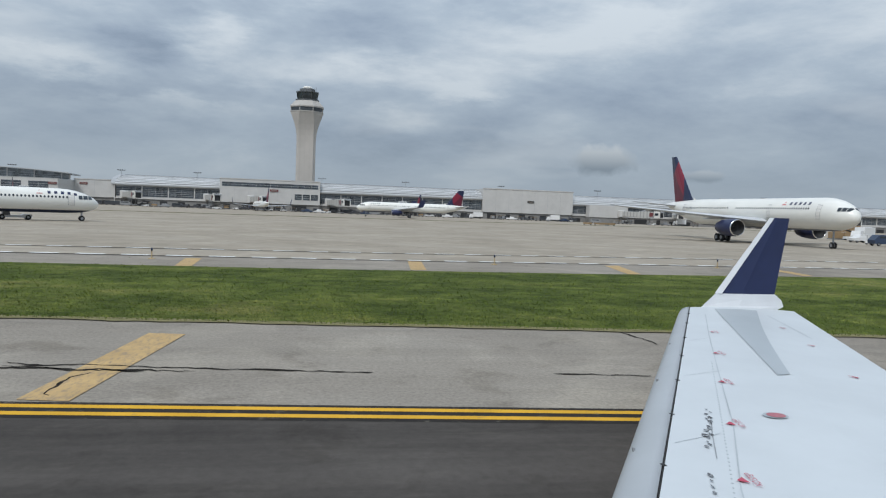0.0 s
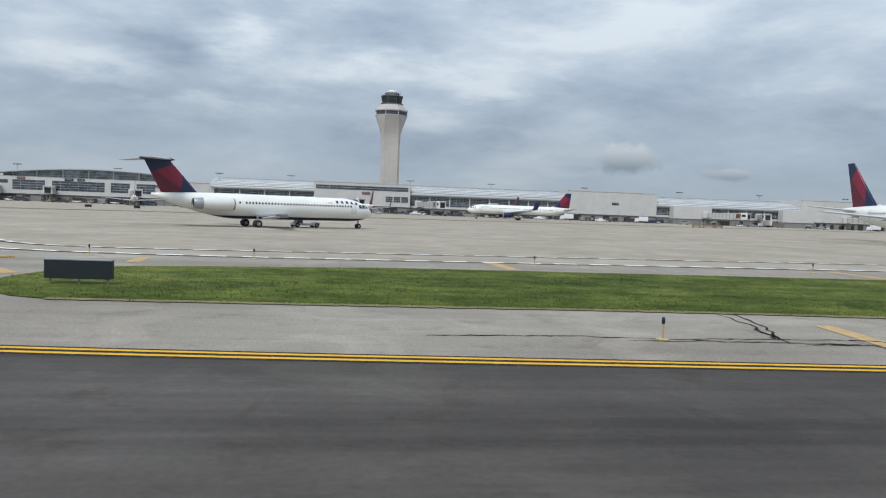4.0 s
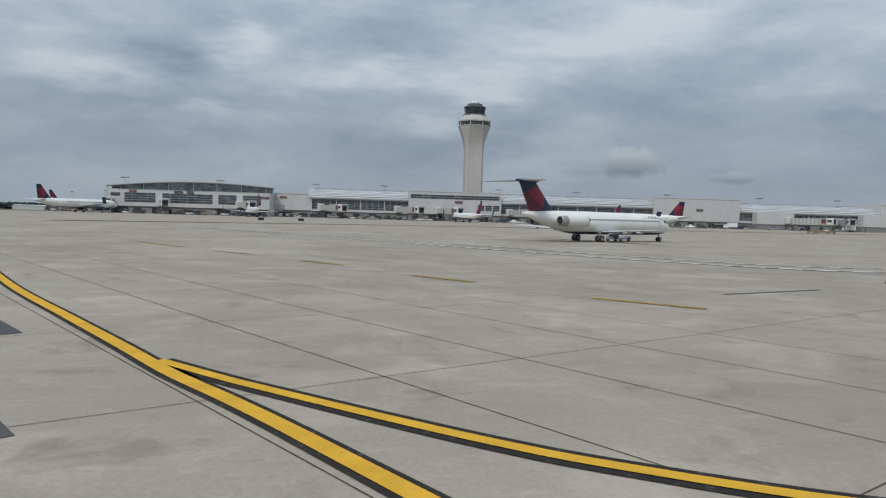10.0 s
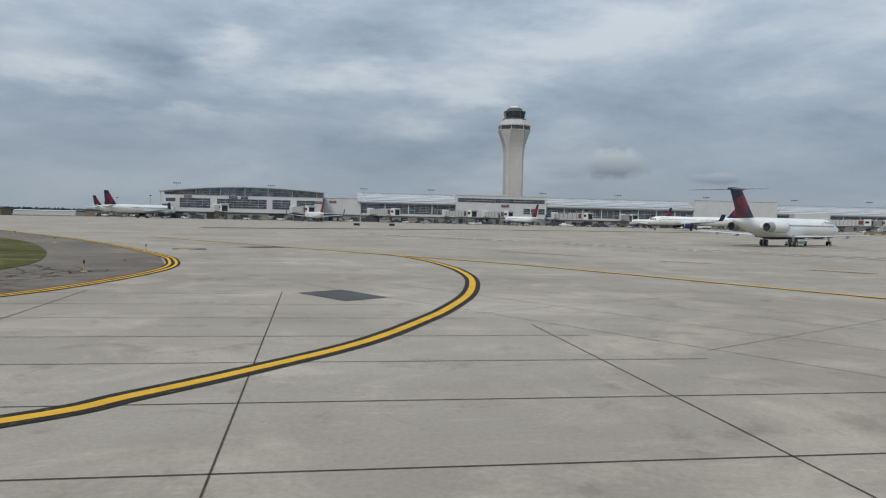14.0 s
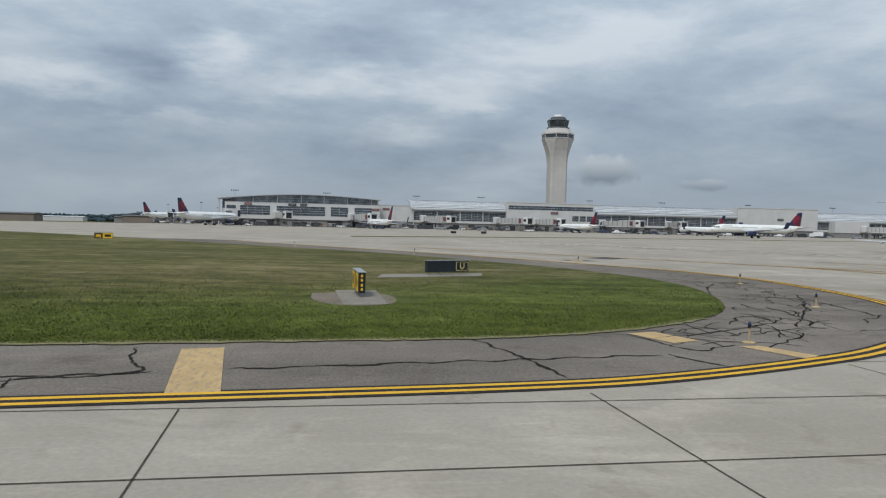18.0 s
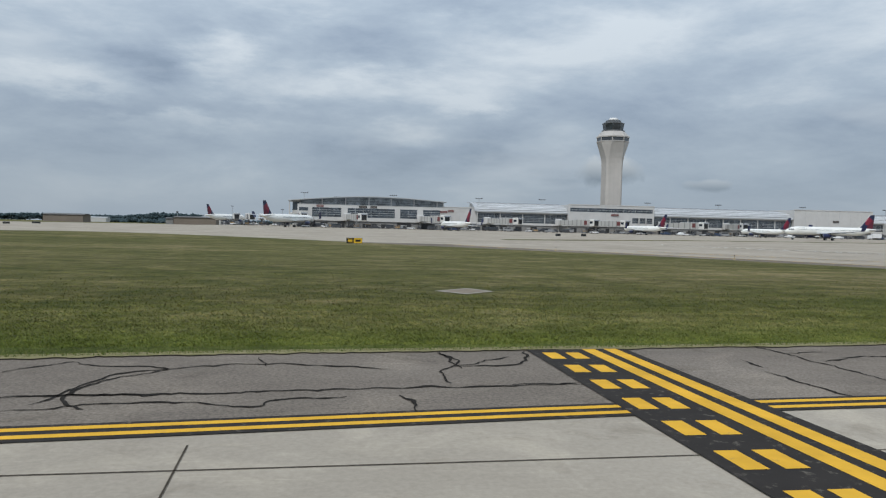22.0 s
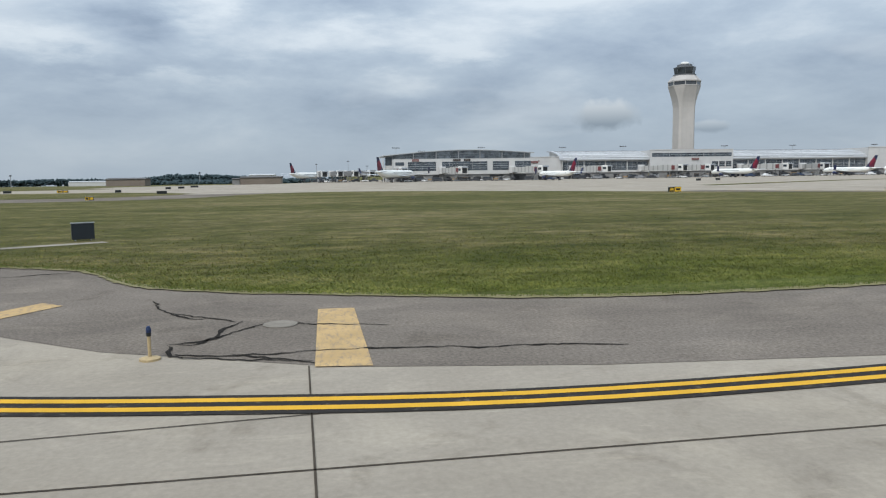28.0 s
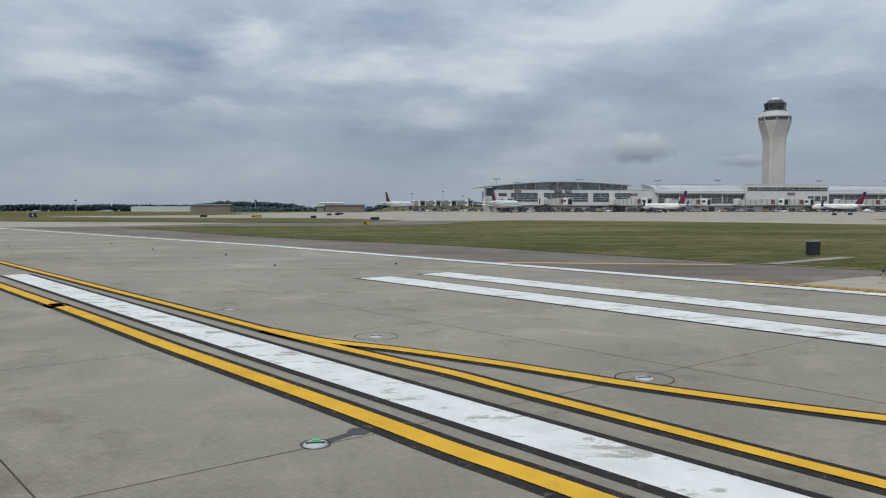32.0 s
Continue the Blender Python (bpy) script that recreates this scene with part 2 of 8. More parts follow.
def paving(name, dark, mid, light, fine=7.0, streak=0.0, turn=0.0, rough=0.85, grit=0.4, groove=0.0, speck=0.10):
    """Weathered pavement: large stains, tyre-drawn streaks and a fine grit."""
    mat, n, l, b = material(name, rough, 0.0, 0.08)
    p = position(n)
    base = ramped(n, l, tex(n, l, "noise", 0.09, 6, 0.60, p), [(0.33, dark), (0.5, mid), (0.68, light)])
    grain = ramped(n, l, tex(n, l, "noise", fine, 8, 0.7, p), [(0.3, (1 - speck * 1.3,) * 3), (0.7, (1 + speck,) * 3)])
    col = blend(n, l, 1.0, base, grain, "MULTIPLY")
    if streak:
        s = tex(n, l, "noise", 1.0, 5, 0.6, p, (0.035, 0.6, 1, turn))
        s = ramped(n, l, s, [(0.36, (1 - streak,) * 3), (0.52, (1, 1, 1)), (0.68, (1 + streak * 0.6,) * 3)])
        col = blend(n, l, 1.0, col, s, "MULTIPLY")
    # pale cloudy wear and darker damp-looking spots
    pale = ramped(n, l, tex(n, l, "noise", 0.30, 7, 0.66, p, None, 0.8), [(0.50, (1, 1, 1)), (0.58, (1.12, 1.12, 1.11)), (0.68, (1.24, 1.235, 1.21))])
    col = blend(n, l, 1.0, col, pale, "MULTIPLY")
    # scuffs: short pale scratches along the traffic
    scuff = ramped(n, l, tex(n, l, "noise", 1.6, 9, 0.72, p, (0.42, 1.9, 1, turn), 0.7), [(0.56, (1, 1, 1)), (0.64, (1.10, 1.10, 1.09)), (0.74, (1.22, 1.22, 1.20))])
    col = blend(n, l, 1.0, col, scuff, "MULTIPLY")
    if groove:
        mp = n.new("ShaderNodeMapping")
        mp.inputs["Rotation"].default_value = (0, 0, radians(turn + 84))
        l.new(p, mp.inputs[0])
        w = n.new("ShaderNodeTexWave")
        w.inputs["Scale"].default_value = 6.2832 / 0.075 / 20.0
        l.new(mp.outputs[0], w.inputs["Vector"])
        col = blend(n, l, 1.0, col, ramped(n, l, w.outputs[0], [(0.2, (1 - groove,) * 3), (0.5, (1.02, 1.02, 1.02))]), "MULTIPLY")
    blot = ramped(n, l, tex(n, l, "noise", 0.62, 6, 0.68, p, None, 0.6), [(0.32, (0.80, 0.79, 0.775)), (0.44, (1, 1, 1))])
    col = blend(n, l, 1.0, col, blot, "MULTIPLY")
    l.new(col, b.inputs["Base Color"])
    bumped(n, l, b, tex(n, l, "noise", fine * 9, 3, 0.6, p), grit, 0.01)
    return mat


def painted(name, col, rough=0.5, vary=0.08, scale=1.2, bare=None, bare_at=0.66, metal=0.0, bump=0.0, spec=0.5):
    """A plain coat with slight unevenness, and worn spots of another colour where bare is given."""
    mat, n, l, b = material(name, rough, metal, spec)
    p = n.new("ShaderNodeTexCoord").outputs["Object"]
    lo, hi = tuple(v * (1 - vary) for v in col), tuple(min(v * (1 + vary), 1) for v in col)
    c = ramped(n, l, tex(n, l, "noise", scale, 6, 0.65, p), [(0.32, lo), (0.68, hi)])
    if bare:
        w = ramped(n, l, tex(n, l, "noise", scale * 6, 9, 0.75, p), [(bare_at - 0.05, (0, 0, 0)), (bare_at + 0.05, (1, 1, 1))])
        c = blend(n, l, w, c, bare)
    l.new(c, b.inputs["Base Color"])
    if bump:
        bumped(n, l, b, tex(n, l, "noise", scale * 20, 4, 0.6, p), bump, 0.01)
    return mat


def worn_paint(name, col, under, at=0.6, soft=0.06, scale=5.0, drawn=None):
    """Road paint that has lost flakes to the pavement below."""
    mat, n, l, b = material(name, 0.8, 0.0, 0.08)
    p = position(n)
    c = ramped(n, l, tex(n, l, "noise", 1.3, 5, 0.6, p), [(0.3, tuple(v * 0.84 for v in col)), (0.7, tuple(min(1, v * 1.08) for v in col))])
    w = ramped(n, l, tex(n, l, "noise", scale, 10, 0.75, p, drawn), [(at - soft, (0, 0, 0)), (at + soft, (1, 1, 1))])
    l.new(blend(n, l, w, c, under), b.inputs["Base Color"])
    return mat


def grass_paint(name, tones, swath=0.22, turn=-14, verge=None, tufted=False):
    """Mown turf: broad patches, swaths left by the mower, tufts and fine blades; greener beside the shoulder where verge gives its line."""
    mat, n, l, b = material(name, 0.95, 0, 0.12)
    p = position(n)

    def m(op, x, y, z=None, clamp=False):
        k = n.new("ShaderNodeMath")
        k.operation, k.use_clamp = op, clamp
        for i, q in enumerate((x, y, z)):
            if isinstance(q, (int, float)):
                k.inputs[i].default_value = q
            elif q is not None:
                l.new(q, k.inputs[i])
        return k.outputs[0]

    broad = tex(n, l, "noise", 0.05, 5, 0.6, p, (0.6, 1.5, 1, -8))
    v = m("MULTIPLY_ADD", tex(n, l, "noise", 0.35, 7, 0.7, p, (0.8, 1.1, 1, -8)), 0.55, m("MULTIPLY", broad, 0.45))
    a = ramped(n, l, v, [(q, c) for q, c in zip((0.38, 0.47, 0.54, 0.62), tones)])
    if verge:
        x0, y0, slope, wide, green = verge
        sep = n.new("ShaderNodeSeparateXYZ")
        l.new(p, sep.inputs[0])
        away = m("SUBTRACT", sep.outputs[1], m("MULTIPLY_ADD", sep.outputs[0], slope, y0 - x0 * slope))
        away = m("SUBTRACT", away, m("MULTIPLY", m("MAXIMUM", m("ADD", sep.outputs[0], 170.0), 0.0), 0.5))
        near = m("SUBTRACT", 1.0, m("DIVIDE", m("ADD", away, m("MULTIPLY", m("SUBTRACT", broad, 0.5), 14.0)), wide), None, True)
        a = blend(n, l, m("MULTIPLY", near, 0.85), a, ramped(n, l, v, [(0.38, tuple(q * 0.62 for q in green)), (0.5, green), (0.62, tuple(q * 1.4 for q in green))]))
    swaths = ramped(n, l, tex(n, l, "noise", 1.0, 4, 0.55, p, (0.03, 0.75, 1, turn)), [(0.34, (1 - swath,) * 3), (0.5, (1, 1, 1)), (0.66, (1 + swath * 1.3, 1 + swath * 1.15, 1 + swath * 0.9))])
    a = blend(n, l, 1.0, a, swaths, "MULTIPLY")
    clump = ramped(n, l, tex(n, l, "noise", 1.15, 6, 0.7, p, None, 0.5), [(0.34, (0.68, 0.70, 0.66)), (0.5, (1, 1, 1)), (0.68, (1.30, 1.26, 1.2))])
    a = blend(n, l, 1.0, a, clump, "MULTIPLY")
    g = ramped(n, l, tex(n, l, "noise", 5.2, 10, 0.80, p), [(0.30, (0.46, 0.50, 0.42)), (0.5, (1, 1, 1)), (0.70, (1.6, 1.52, 1.4))])
    # tufts are brightened in colour to offset dimmer light on upright faces
    if tufted:
        r = n.new("ShaderNodeNewGeometry").outputs["Random Per Island"]
        g = ramped(n, l, r, [(0.0, (1.25, 1.30, 1.1)), (0.5, (1.40, 1.42, 1.25)), (0.85, (1.55, 1.52, 1.35)), (1.0, (1.8, 1.65, 1.5))])
    l.new(blend(n, l, 1.0, a, g, "MULTIPLY"), b.inputs["Base Color"])
    if not tufted:
        bumped(n, l, b, tex(n, l, "noise", 14, 6, 0.75, p), 0.9, 0.08)
    return mat


def fuselage_paint(name, split, red=False):
    """White above, navy below the line split (height above the ground)."""
    mat, n, l, b = material(name, 0.28)
    tc = n.new("ShaderNodeTexCoord").outputs["Object"]
    sep = n.new("ShaderNodeSeparateXYZ")
    l.new(tc, sep.inputs[0])
    k = n.new("ShaderNodeMapRange")
    k.inputs["From Min"].default_value, k.inputs["From Max"].default_value = split - 0.03, split + 0.03
    l.new(sep.outputs[2], k.inputs["Value"])
    dirt = ramped(n, l, tex(n, l, "noise", 0.7, 6, 0.6, tc, (0.3, 1, 1)), [(0.3, (0.72, 0.715, 0.67)), (0.65, (0.82, 0.81, 0.755))])
    l.new(blend(n, l, k.outputs[0], (0.010, 0.018, 0.055), dirt), b.inputs["Base Color"])
    return mat


def fin_paint(name, z0, z1, te0, te1, c0, c1):
    """Navy fin with a slanted red field in two tones; the fin's trailing edge and chord run straight from z0 to z1."""
    mat, n, l, b = material(name, 0.3)
    tc = n.new("ShaderNodeTexCoord").outputs["Object"]
    sep = n.new("ShaderNodeSeparateXYZ")
    l.new(tc, sep.inputs[0])

    def m(op, x, y, z=None):
        k = n.new("ShaderNodeMath")
        k.operation = op
        for i, q in enumerate((x, y, z)):
            if q is None:
                continue
            if isinstance(q, (int, float)):
                k.inputs[i].default_value = q
            else:
                l.new(q, k.inputs[i])
        return k.outputs[0]

    def step(x, at, soft=0.015):
        k = n.new("ShaderNodeMapRange")
        k.inputs["From Min"].default_value, k.inputs["From Max"].default_value = at - soft, at + soft
        l.new(x, k.inputs["Value"])
        return k.outputs[0]

    v = m("DIVIDE", m("SUBTRACT", sep.outputs[2], z0), z1 - z0)
    f = m("DIVIDE", m("SUBTRACT", sep.outputs[0], m("MULTIPLY_ADD", v, te1 - te0, te0)), m("MULTIPLY_ADD", v, c1 - c0, c0))
    # deep red behind a slanted line, brighter red ahead of it
    red = blend(n, l, step(m("MULTIPLY_ADD", v, 0.75, f), 0.70), (0.105, 0.012, 0.028), (0.215, 0.016, 0.038))
    navy = m("MAXIMUM", step(m("MULTIPLY_ADD", f, -0.28, v), 0.60), step(m("MULTIPLY_ADD", v, -0.95, f), 0.48))
    l.new(blend(n, l, navy, red, (0.014, 0.022, 0.062)), b.inputs["Base Color"])
    return mat


def ribbed(name, col, step, axis, depth=0.6, rough=0.45, metal=0.0, low=0.55):
    """Sheet metal or precast panels with evenly spaced ribs along one axis; low puts groove shade into the colour."""
    mat, n, l, b = material(name, rough, metal)
    p = position(n)
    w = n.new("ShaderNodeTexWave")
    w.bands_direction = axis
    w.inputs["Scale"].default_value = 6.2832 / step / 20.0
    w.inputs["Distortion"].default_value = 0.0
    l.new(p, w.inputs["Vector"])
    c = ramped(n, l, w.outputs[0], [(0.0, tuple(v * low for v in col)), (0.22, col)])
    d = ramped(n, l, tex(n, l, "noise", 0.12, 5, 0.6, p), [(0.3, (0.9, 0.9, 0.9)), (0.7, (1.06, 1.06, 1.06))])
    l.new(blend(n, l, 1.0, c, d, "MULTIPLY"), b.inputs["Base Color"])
    bumped(n, l, b, w.outputs[0], depth, 0.08)
    return mat


def dark_glass(name, col=(0.03, 0.045, 0.06), rough=0.12):
    mat, n, l, b = material(name, rough, 0.0, 0.6)
    p = position(n)
    l.new(ramped(n, l, tex(n, l, "noise", 0.35, 3, 0.5, p), [(0.35, tuple(v * 0.6 for v in col)), (0.65, tuple(v * 1.5 for v in col))]), b.inputs["Base Color"])
    return mat


CONCRETE = paving("apron_concrete", (0.284, 0.247, 0.197), (0.328, 0.288, 0.233), (0.372, 0.329, 0.270), 11.0, 0.05, -2)
RUNWAY = paving("grooved_runway_concrete", (0.229, 0.202, 0.160), (0.269, 0.239, 0.191), (0.305, 0.273, 0.221), 9.0, 0.07, 52, groove=0.03)
ASPHALT = paving("dark_asphalt", (0.062, 0.056, 0.051), (0.082, 0.074, 0.067), (0.108, 0.098, 0.089), 7.0, 0.30, 0, 0.9)
SHOULDER = paving("grey_shoulder_asphalt", (0.140, 0.119, 0.099), (0.178, 0.152, 0.126), (0.218, 0.188, 0.157), 16.0, 0.10, 0, 0.95, speck=0.34)
SHOULDER_PALE = paving("pale_shoulder_asphalt", (0.236, 0.210, 0.177), (0.276, 0.248, 0.211), (0.316, 0.287, 0.246), 14.0, 0.12, -3, 0.95, speck=0.2)
PATCH = paving("fresh_patch_asphalt", (0.070, 0.070, 0.070), (0.085, 0.085, 0.085), (0.10, 0.10, 0.10), 9.0)
SEALER = painted("black_crack_sealer", (0.024, 0.021, 0.018), 0.95, 0.25, 3.0, spec=0.06)
JOINT = painted("joint_sealant", (0.070, 0.058, 0.045), 0.95, 0.35, 3.0, spec=0.05)
TURF = ((0.054, 0.060, 0.016), (0.087, 0.086, 0.027), (0.130, 0.115, 0.047), (0.188, 0.157, 0.079))
TURF_LUSH = ((0.041, 0.057, 0.014), (0.073, 0.099, 0.022), (0.118, 0.143, 0.035), (0.174, 0.174, 0.058))
VERGE = (-240, 6.9, 0.0511, 9.0, (0.080, 0.100, 0.021))
GRASS = grass_paint("mown_grass", TURF, 0.13, -8, VERGE)
GRASS_LUSH = grass_paint("green_mown_grass", TURF_LUSH, 0.15, -6)
TUFT = grass_paint("turf_tufts", TURF, 0.13, -8, VERGE, True)
TUFT_LUSH = grass_paint("green_turf_tufts", TURF_LUSH, 0.15, -6, None, True)
THATCH = worn_paint("dry_verge_thatch", (0.25, 0.215, 0.12), (0.15, 0.145, 0.06), 0.5, 0.12, 9.0)
YELLOW = worn_paint("taxiway_yellow", (0.665, 0.372, 0.040), (0.34, 0.23, 0.09), 0.65)
OLD_YELLOW = worn_paint("worn_yellow", (0.50, 0.345, 0.165), (0.31, 0.235, 0.155), 0.555, 0.07, 4.5, (2.2, 0.7, 1, 0))
LINE_WHITE = worn_paint("edge_line_white", (0.80, 0.80, 0.77), (0.40, 0.38, 0.34), 0.72)
WHITE = worn_paint("runway_white", (0.67, 0.66, 0.62), (0.36, 0.33, 0.28), 0.575, 0.03, 1.5, (0.6, 1.3, 1, 53))
BLACK = worn_paint("marking_black", (0.032, 0.028, 0.025), (0.13, 0.115, 0.095), 0.62)
FADED_BLACK = worn_paint("faded_marking_black", (0.10, 0.088, 0.072), (0.25, 0.22, 0.175), 0.55)
NAVY = painted("navy_paint", (0.016, 0.024, 0.075), 0.35, 0.12, 2.0)
PAINT_WHITE = painted("aircraft_white", (0.70, 0.685, 0.645), 0.3, 0.04, 0.8)
GREY_METAL = painted("grey_metal", (0.33, 0.34, 0.35), 0.4, 0.1, 2.0, metal=0.5)
WING_GREY = painted("wing_grey_paint", (0.50, 0.52, 0.54), 0.4, 0.06, 1.0)
CHROME = painted("bare_metal_lip", (0.7, 0.7, 0.7), 0.25, 0.05, metal=1.0)
RUBBER = painted("tyre_rubber", (0.022, 0.022, 0.022), 0.85, 0.2)
DARK = painted("dark_recess", (0.025, 0.026, 0.028), 0.7, 0.2)
LOGO_RED = painted("red_mark", (0.50, 0.02, 0.04), 0.4)
CABIN_GLASS = dark_glass("cabin_glass", (0.035, 0.045, 0.055), 0.1)
PRECAST = painted("white_precast", (0.52, 0.51, 0.49), 0.7, 0.06, 0.25)
PRECAST_GREY = painted("grey_base_wall", (0.21, 0.207, 0.20), 0.8, 0.12, 0.4)
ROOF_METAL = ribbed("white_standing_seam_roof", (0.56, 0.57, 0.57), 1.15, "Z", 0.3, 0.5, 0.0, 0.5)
ROOF_SEAM = painted("grey_roof_seam", (0.20, 0.205, 0.21), 0.6, 0.08)
ROOF_EDGE = painted("grey_roof_edge", (0.38, 0.39, 0.40), 0.5, 0.05)
GLAZING = dark_glass("terminal_glazing", (0.060, 0.072, 0.085), 0.15)
# sky reflection is put into the pane colour, so it is paler than the glazing
CLERESTORY = dark_glass("clerestory_glass", (0.20, 0.22, 0.235), 0.12)
MULLION = painted("pale_mullion", (0.42, 0.43, 0.43), 0.5, 0.05)
TOWER_WALL = ribbed("tower_concrete", (0.43, 0.40, 0.365), 2.7, "X", 0.05, 0.85, 0.0, 0.97)
TOWER_TRIM = painted("tower_trim", (0.43, 0.405, 0.375), 0.7, 0.06, 0.3)
# distance haze is put into the leaf colour, bluer and paler than leaves
TREE_LEAF = painted("hazed_foliage", (0.048, 0.070, 0.076), 0.95, 0.2, 0.06, spec=0.05)
TAN_WALL = painted("tan_shed_wall", (0.19, 0.155, 0.125), 0.8, 0.1, 0.1)
SIGN_YELLOW = painted("sign_yellow", (0.72, 0.44, 0.02), 0.4, 0.05)
SIGN_BLACK = painted("sign_black", (0.012, 0.014, 0.014), 0.4, 0.1)
SIGN_GREEN = painted("dark_sign_back", (0.010, 0.015, 0.020), 0.45, 0.15)
BLUE_LENS = painted("blue_lens", (0.006, 0.02, 0.07), 0.3, 0.1)
TAN_POST = painted("weathered_yellow_post", (0.40, 0.30, 0.16), 0.7, 0.15, 20)
PAD = paving("sign_pad_concrete", (0.205, 0.183, 0.152), (0.245, 0.220, 0.184), (0.290, 0.262, 0.222), 6)
SOIL = paving("bare_soil", (0.16, 0.13, 0.10), (0.20, 0.165, 0.13), (0.25, 0.21, 0.16), 5, rough=0.95)
VEHICLE_WHITE = painted("vehicle_white", (0.70, 0.70, 0.69), 0.35, 0.05)
VEHICLE_BLUE = painted("vehicle_blue", (0.03, 0.05, 0.095), 0.35, 0.05)
EQUIP_TAN = painted("equipment_tan", (0.30, 0.205, 0.11), 0.6, 0.1)


# ---- mesh helpers ----
def gz(y):
    """The ground falls half a metre between the taxiway and the apron."""
    return -0.5 * min(max((y - 40) / 60, 0), 1)


def dip(x, y):
    """West of the concourse the far field falls away gently."""
    return -0.0082 * max(y - 300, 0) * min(max((-225 - x) / 60, 0), 1)


def part(name, bm, material, parent=None, label="", smooth=False):
    me = bpy.data.meshes.new(name)
    bm.normal_update()
    bm.to_mesh(me)
    bm.free()
    me.materials.append(material)
    if smooth:
        for f in me.polygons:
            f.use_smooth = True
    ob = new(name, me)
    ob.parent = parent
    if label:
        ob["label"] = label
    return ob


def empty(name, m, label, category, group="", kind=""):
    ob = new(name)
    ob.empty_display_size = 0.2
    ob.matrix_basis = m
    return tagged(ob, label, category, group, kind)


def box(bm, x0, x1, y0, y1, z0, z1, taper=0.0, bevel=0.0):
    """A box; taper narrows its top in x and y."""
    v = [bm.verts.new((x, y, z)) for z, k in ((z0, 0), (z1, taper)) for x, y in ((x0 + k, y0 + k), (x1 - k, y0 + k), (x1 - k, y1 - k), (x0 + k, y1 - k))]
    fs = [bm.faces.new([v[i] for i in q]) for q in ((3, 2, 1, 0), (4, 5, 6, 7), (0, 1, 5, 4), (1, 2, 6, 5), (2, 3, 7, 6), (3, 0, 4, 7))]
    if bevel:
        bmesh.ops.bevel(bm, geom=list({e for f in fs for e in f.edges}), offset=bevel, segments=1, affect="EDGES")
    return bm


def boxed(*a, **k):
    return box(bmesh.new(), *a, **k)


def loft(bm, rings, closed=True, caps=True):
    """Skins rings of equally many points."""
    vs = [[bm.verts.new(p) for p in r] for r in rings]
    n = len(vs[0])
    for a, b in zip(vs, vs[1:]):
        for i in range(n if closed else n - 1):
            bm.faces.new((a[i], a[(i + 1) % n], b[(i + 1) % n], b[i]))
    if caps:
        bm.faces.new(vs[0][::-1])
        bm.faces.new(vs[-1])
    return bm


def lathe(profile, n=24, cx=0.0, cy=0.0, turn=0.0):
    """A body of revolution about the upright line (cx, cy), from (radius, z) pairs."""
    bm = bmesh.new()
    return loft(bm, [[(cx + r * math.cos(turn + 2 * math.pi * i / n), cy + r * math.sin(turn + 2 * math.pi * i / n), z) for i in range(n)] for r, z in profile])


def rod(bm, a, b, r, n=8, r2=None):
    a, b = Vector(a), Vector(b)
    d = (b - a).normalized()
    u = d.orthogonal().normalized()
    w = d.cross(u)
    return loft(bm, [[p + (u * math.cos(2 * math.pi * i / n) + w * math.sin(2 * math.pi * i / n)) * k for i in range(n)] for p, k in ((a, r), (b, r if r2 is None else r2))])


def rodded(*a, **k):
    return rod(bmesh.new(), *a, **k)


def smooth_line(pts, per=6):
    """A Catmull-Rom line through pts."""
    out = []
    p = [Vector((*q, 0)) for q in pts]
    p = [p[0] * 2 - p[1], *p, p[-1] * 2 - p[-2]]
    for a, b, c, d in zip(p, p[1:], p[2:], p[3:]):
        for i in range(per):
            t = i / per
            out.append(0.5 * (2 * b + (c - a) * t + (2 * a - 5 * b + 4 * c - d) * t * t + (3 * b - a - 3 * c + d) * t ** 3))
    out.append(p[-2])
    return [(q.x, q.y) for q in out]


def drape(bm, dz):
    for y in (40.0, 100.0):
        bmesh.ops.bisect_plane(bm, geom=bm.verts[:] + bm.edges[:] + bm.faces[:], plane_co=(0, y, 0), plane_no=(0, 1, 0))
    if max(v.co.y for v in bm.verts) > 300 and min(v.co.x for v in bm.verts) < -225:
        for co, no in (((0, 300, 0), (0, 1, 0)), ((0, 520, 0), (0, 1, 0)), ((0, 900, 0), (0, 1, 0)), ((0, 1600, 0), (0, 1, 0)), ((-225, 0, 0), (1, 0, 0)), ((-245, 0, 0), (1, 0, 0)), ((-265, 0, 0), (1, 0, 0)), ((-285, 0, 0), (1, 0, 0))):
            bmesh.ops.bisect_plane(bm, geom=bm.verts[:] + bm.edges[:] + bm.faces[:], plane_co=co, plane_no=no)
    bmesh.ops.triangulate(bm, faces=bm.faces[:])
    for v in bm.verts:
        v.co.z = gz(v.co.y) + dip(v.co.x, v.co.y) + dz
    return bm


def sheet(pts, dz):
    bm = bmesh.new()
    f = bm.faces.new([bm.verts.new((x, y, 0)) for x, y in pts])
    f.normal_update()
    if f.normal.z < 0:
        f.normal_flip()
    return drape(bm, dz)


def ribbon(pts, width, dz, shift=0.0, bm=None, finish=True):
    """A flat stripe along pts, shifted to its left."""
    bm = bm or bmesh.new()
    p = [Vector((*q, 0)) for q in pts]
    rows = []
    for i, q in enumerate(p):
        d = (p[min(i + 1, len(p) - 1)] - p[max(i - 1, 0)]).normalized()
        s = Vector((-d.y, d.x, 0))
        rows.append((bm.verts.new(q + s * (shift - width / 2)), bm.verts.new(q + s * (shift + width / 2))))
    for (a, b), (c, d) in zip(rows, rows[1:]):
        bm.faces.new((a, c, d, b))
    return drape(bm, dz) if finish else bm


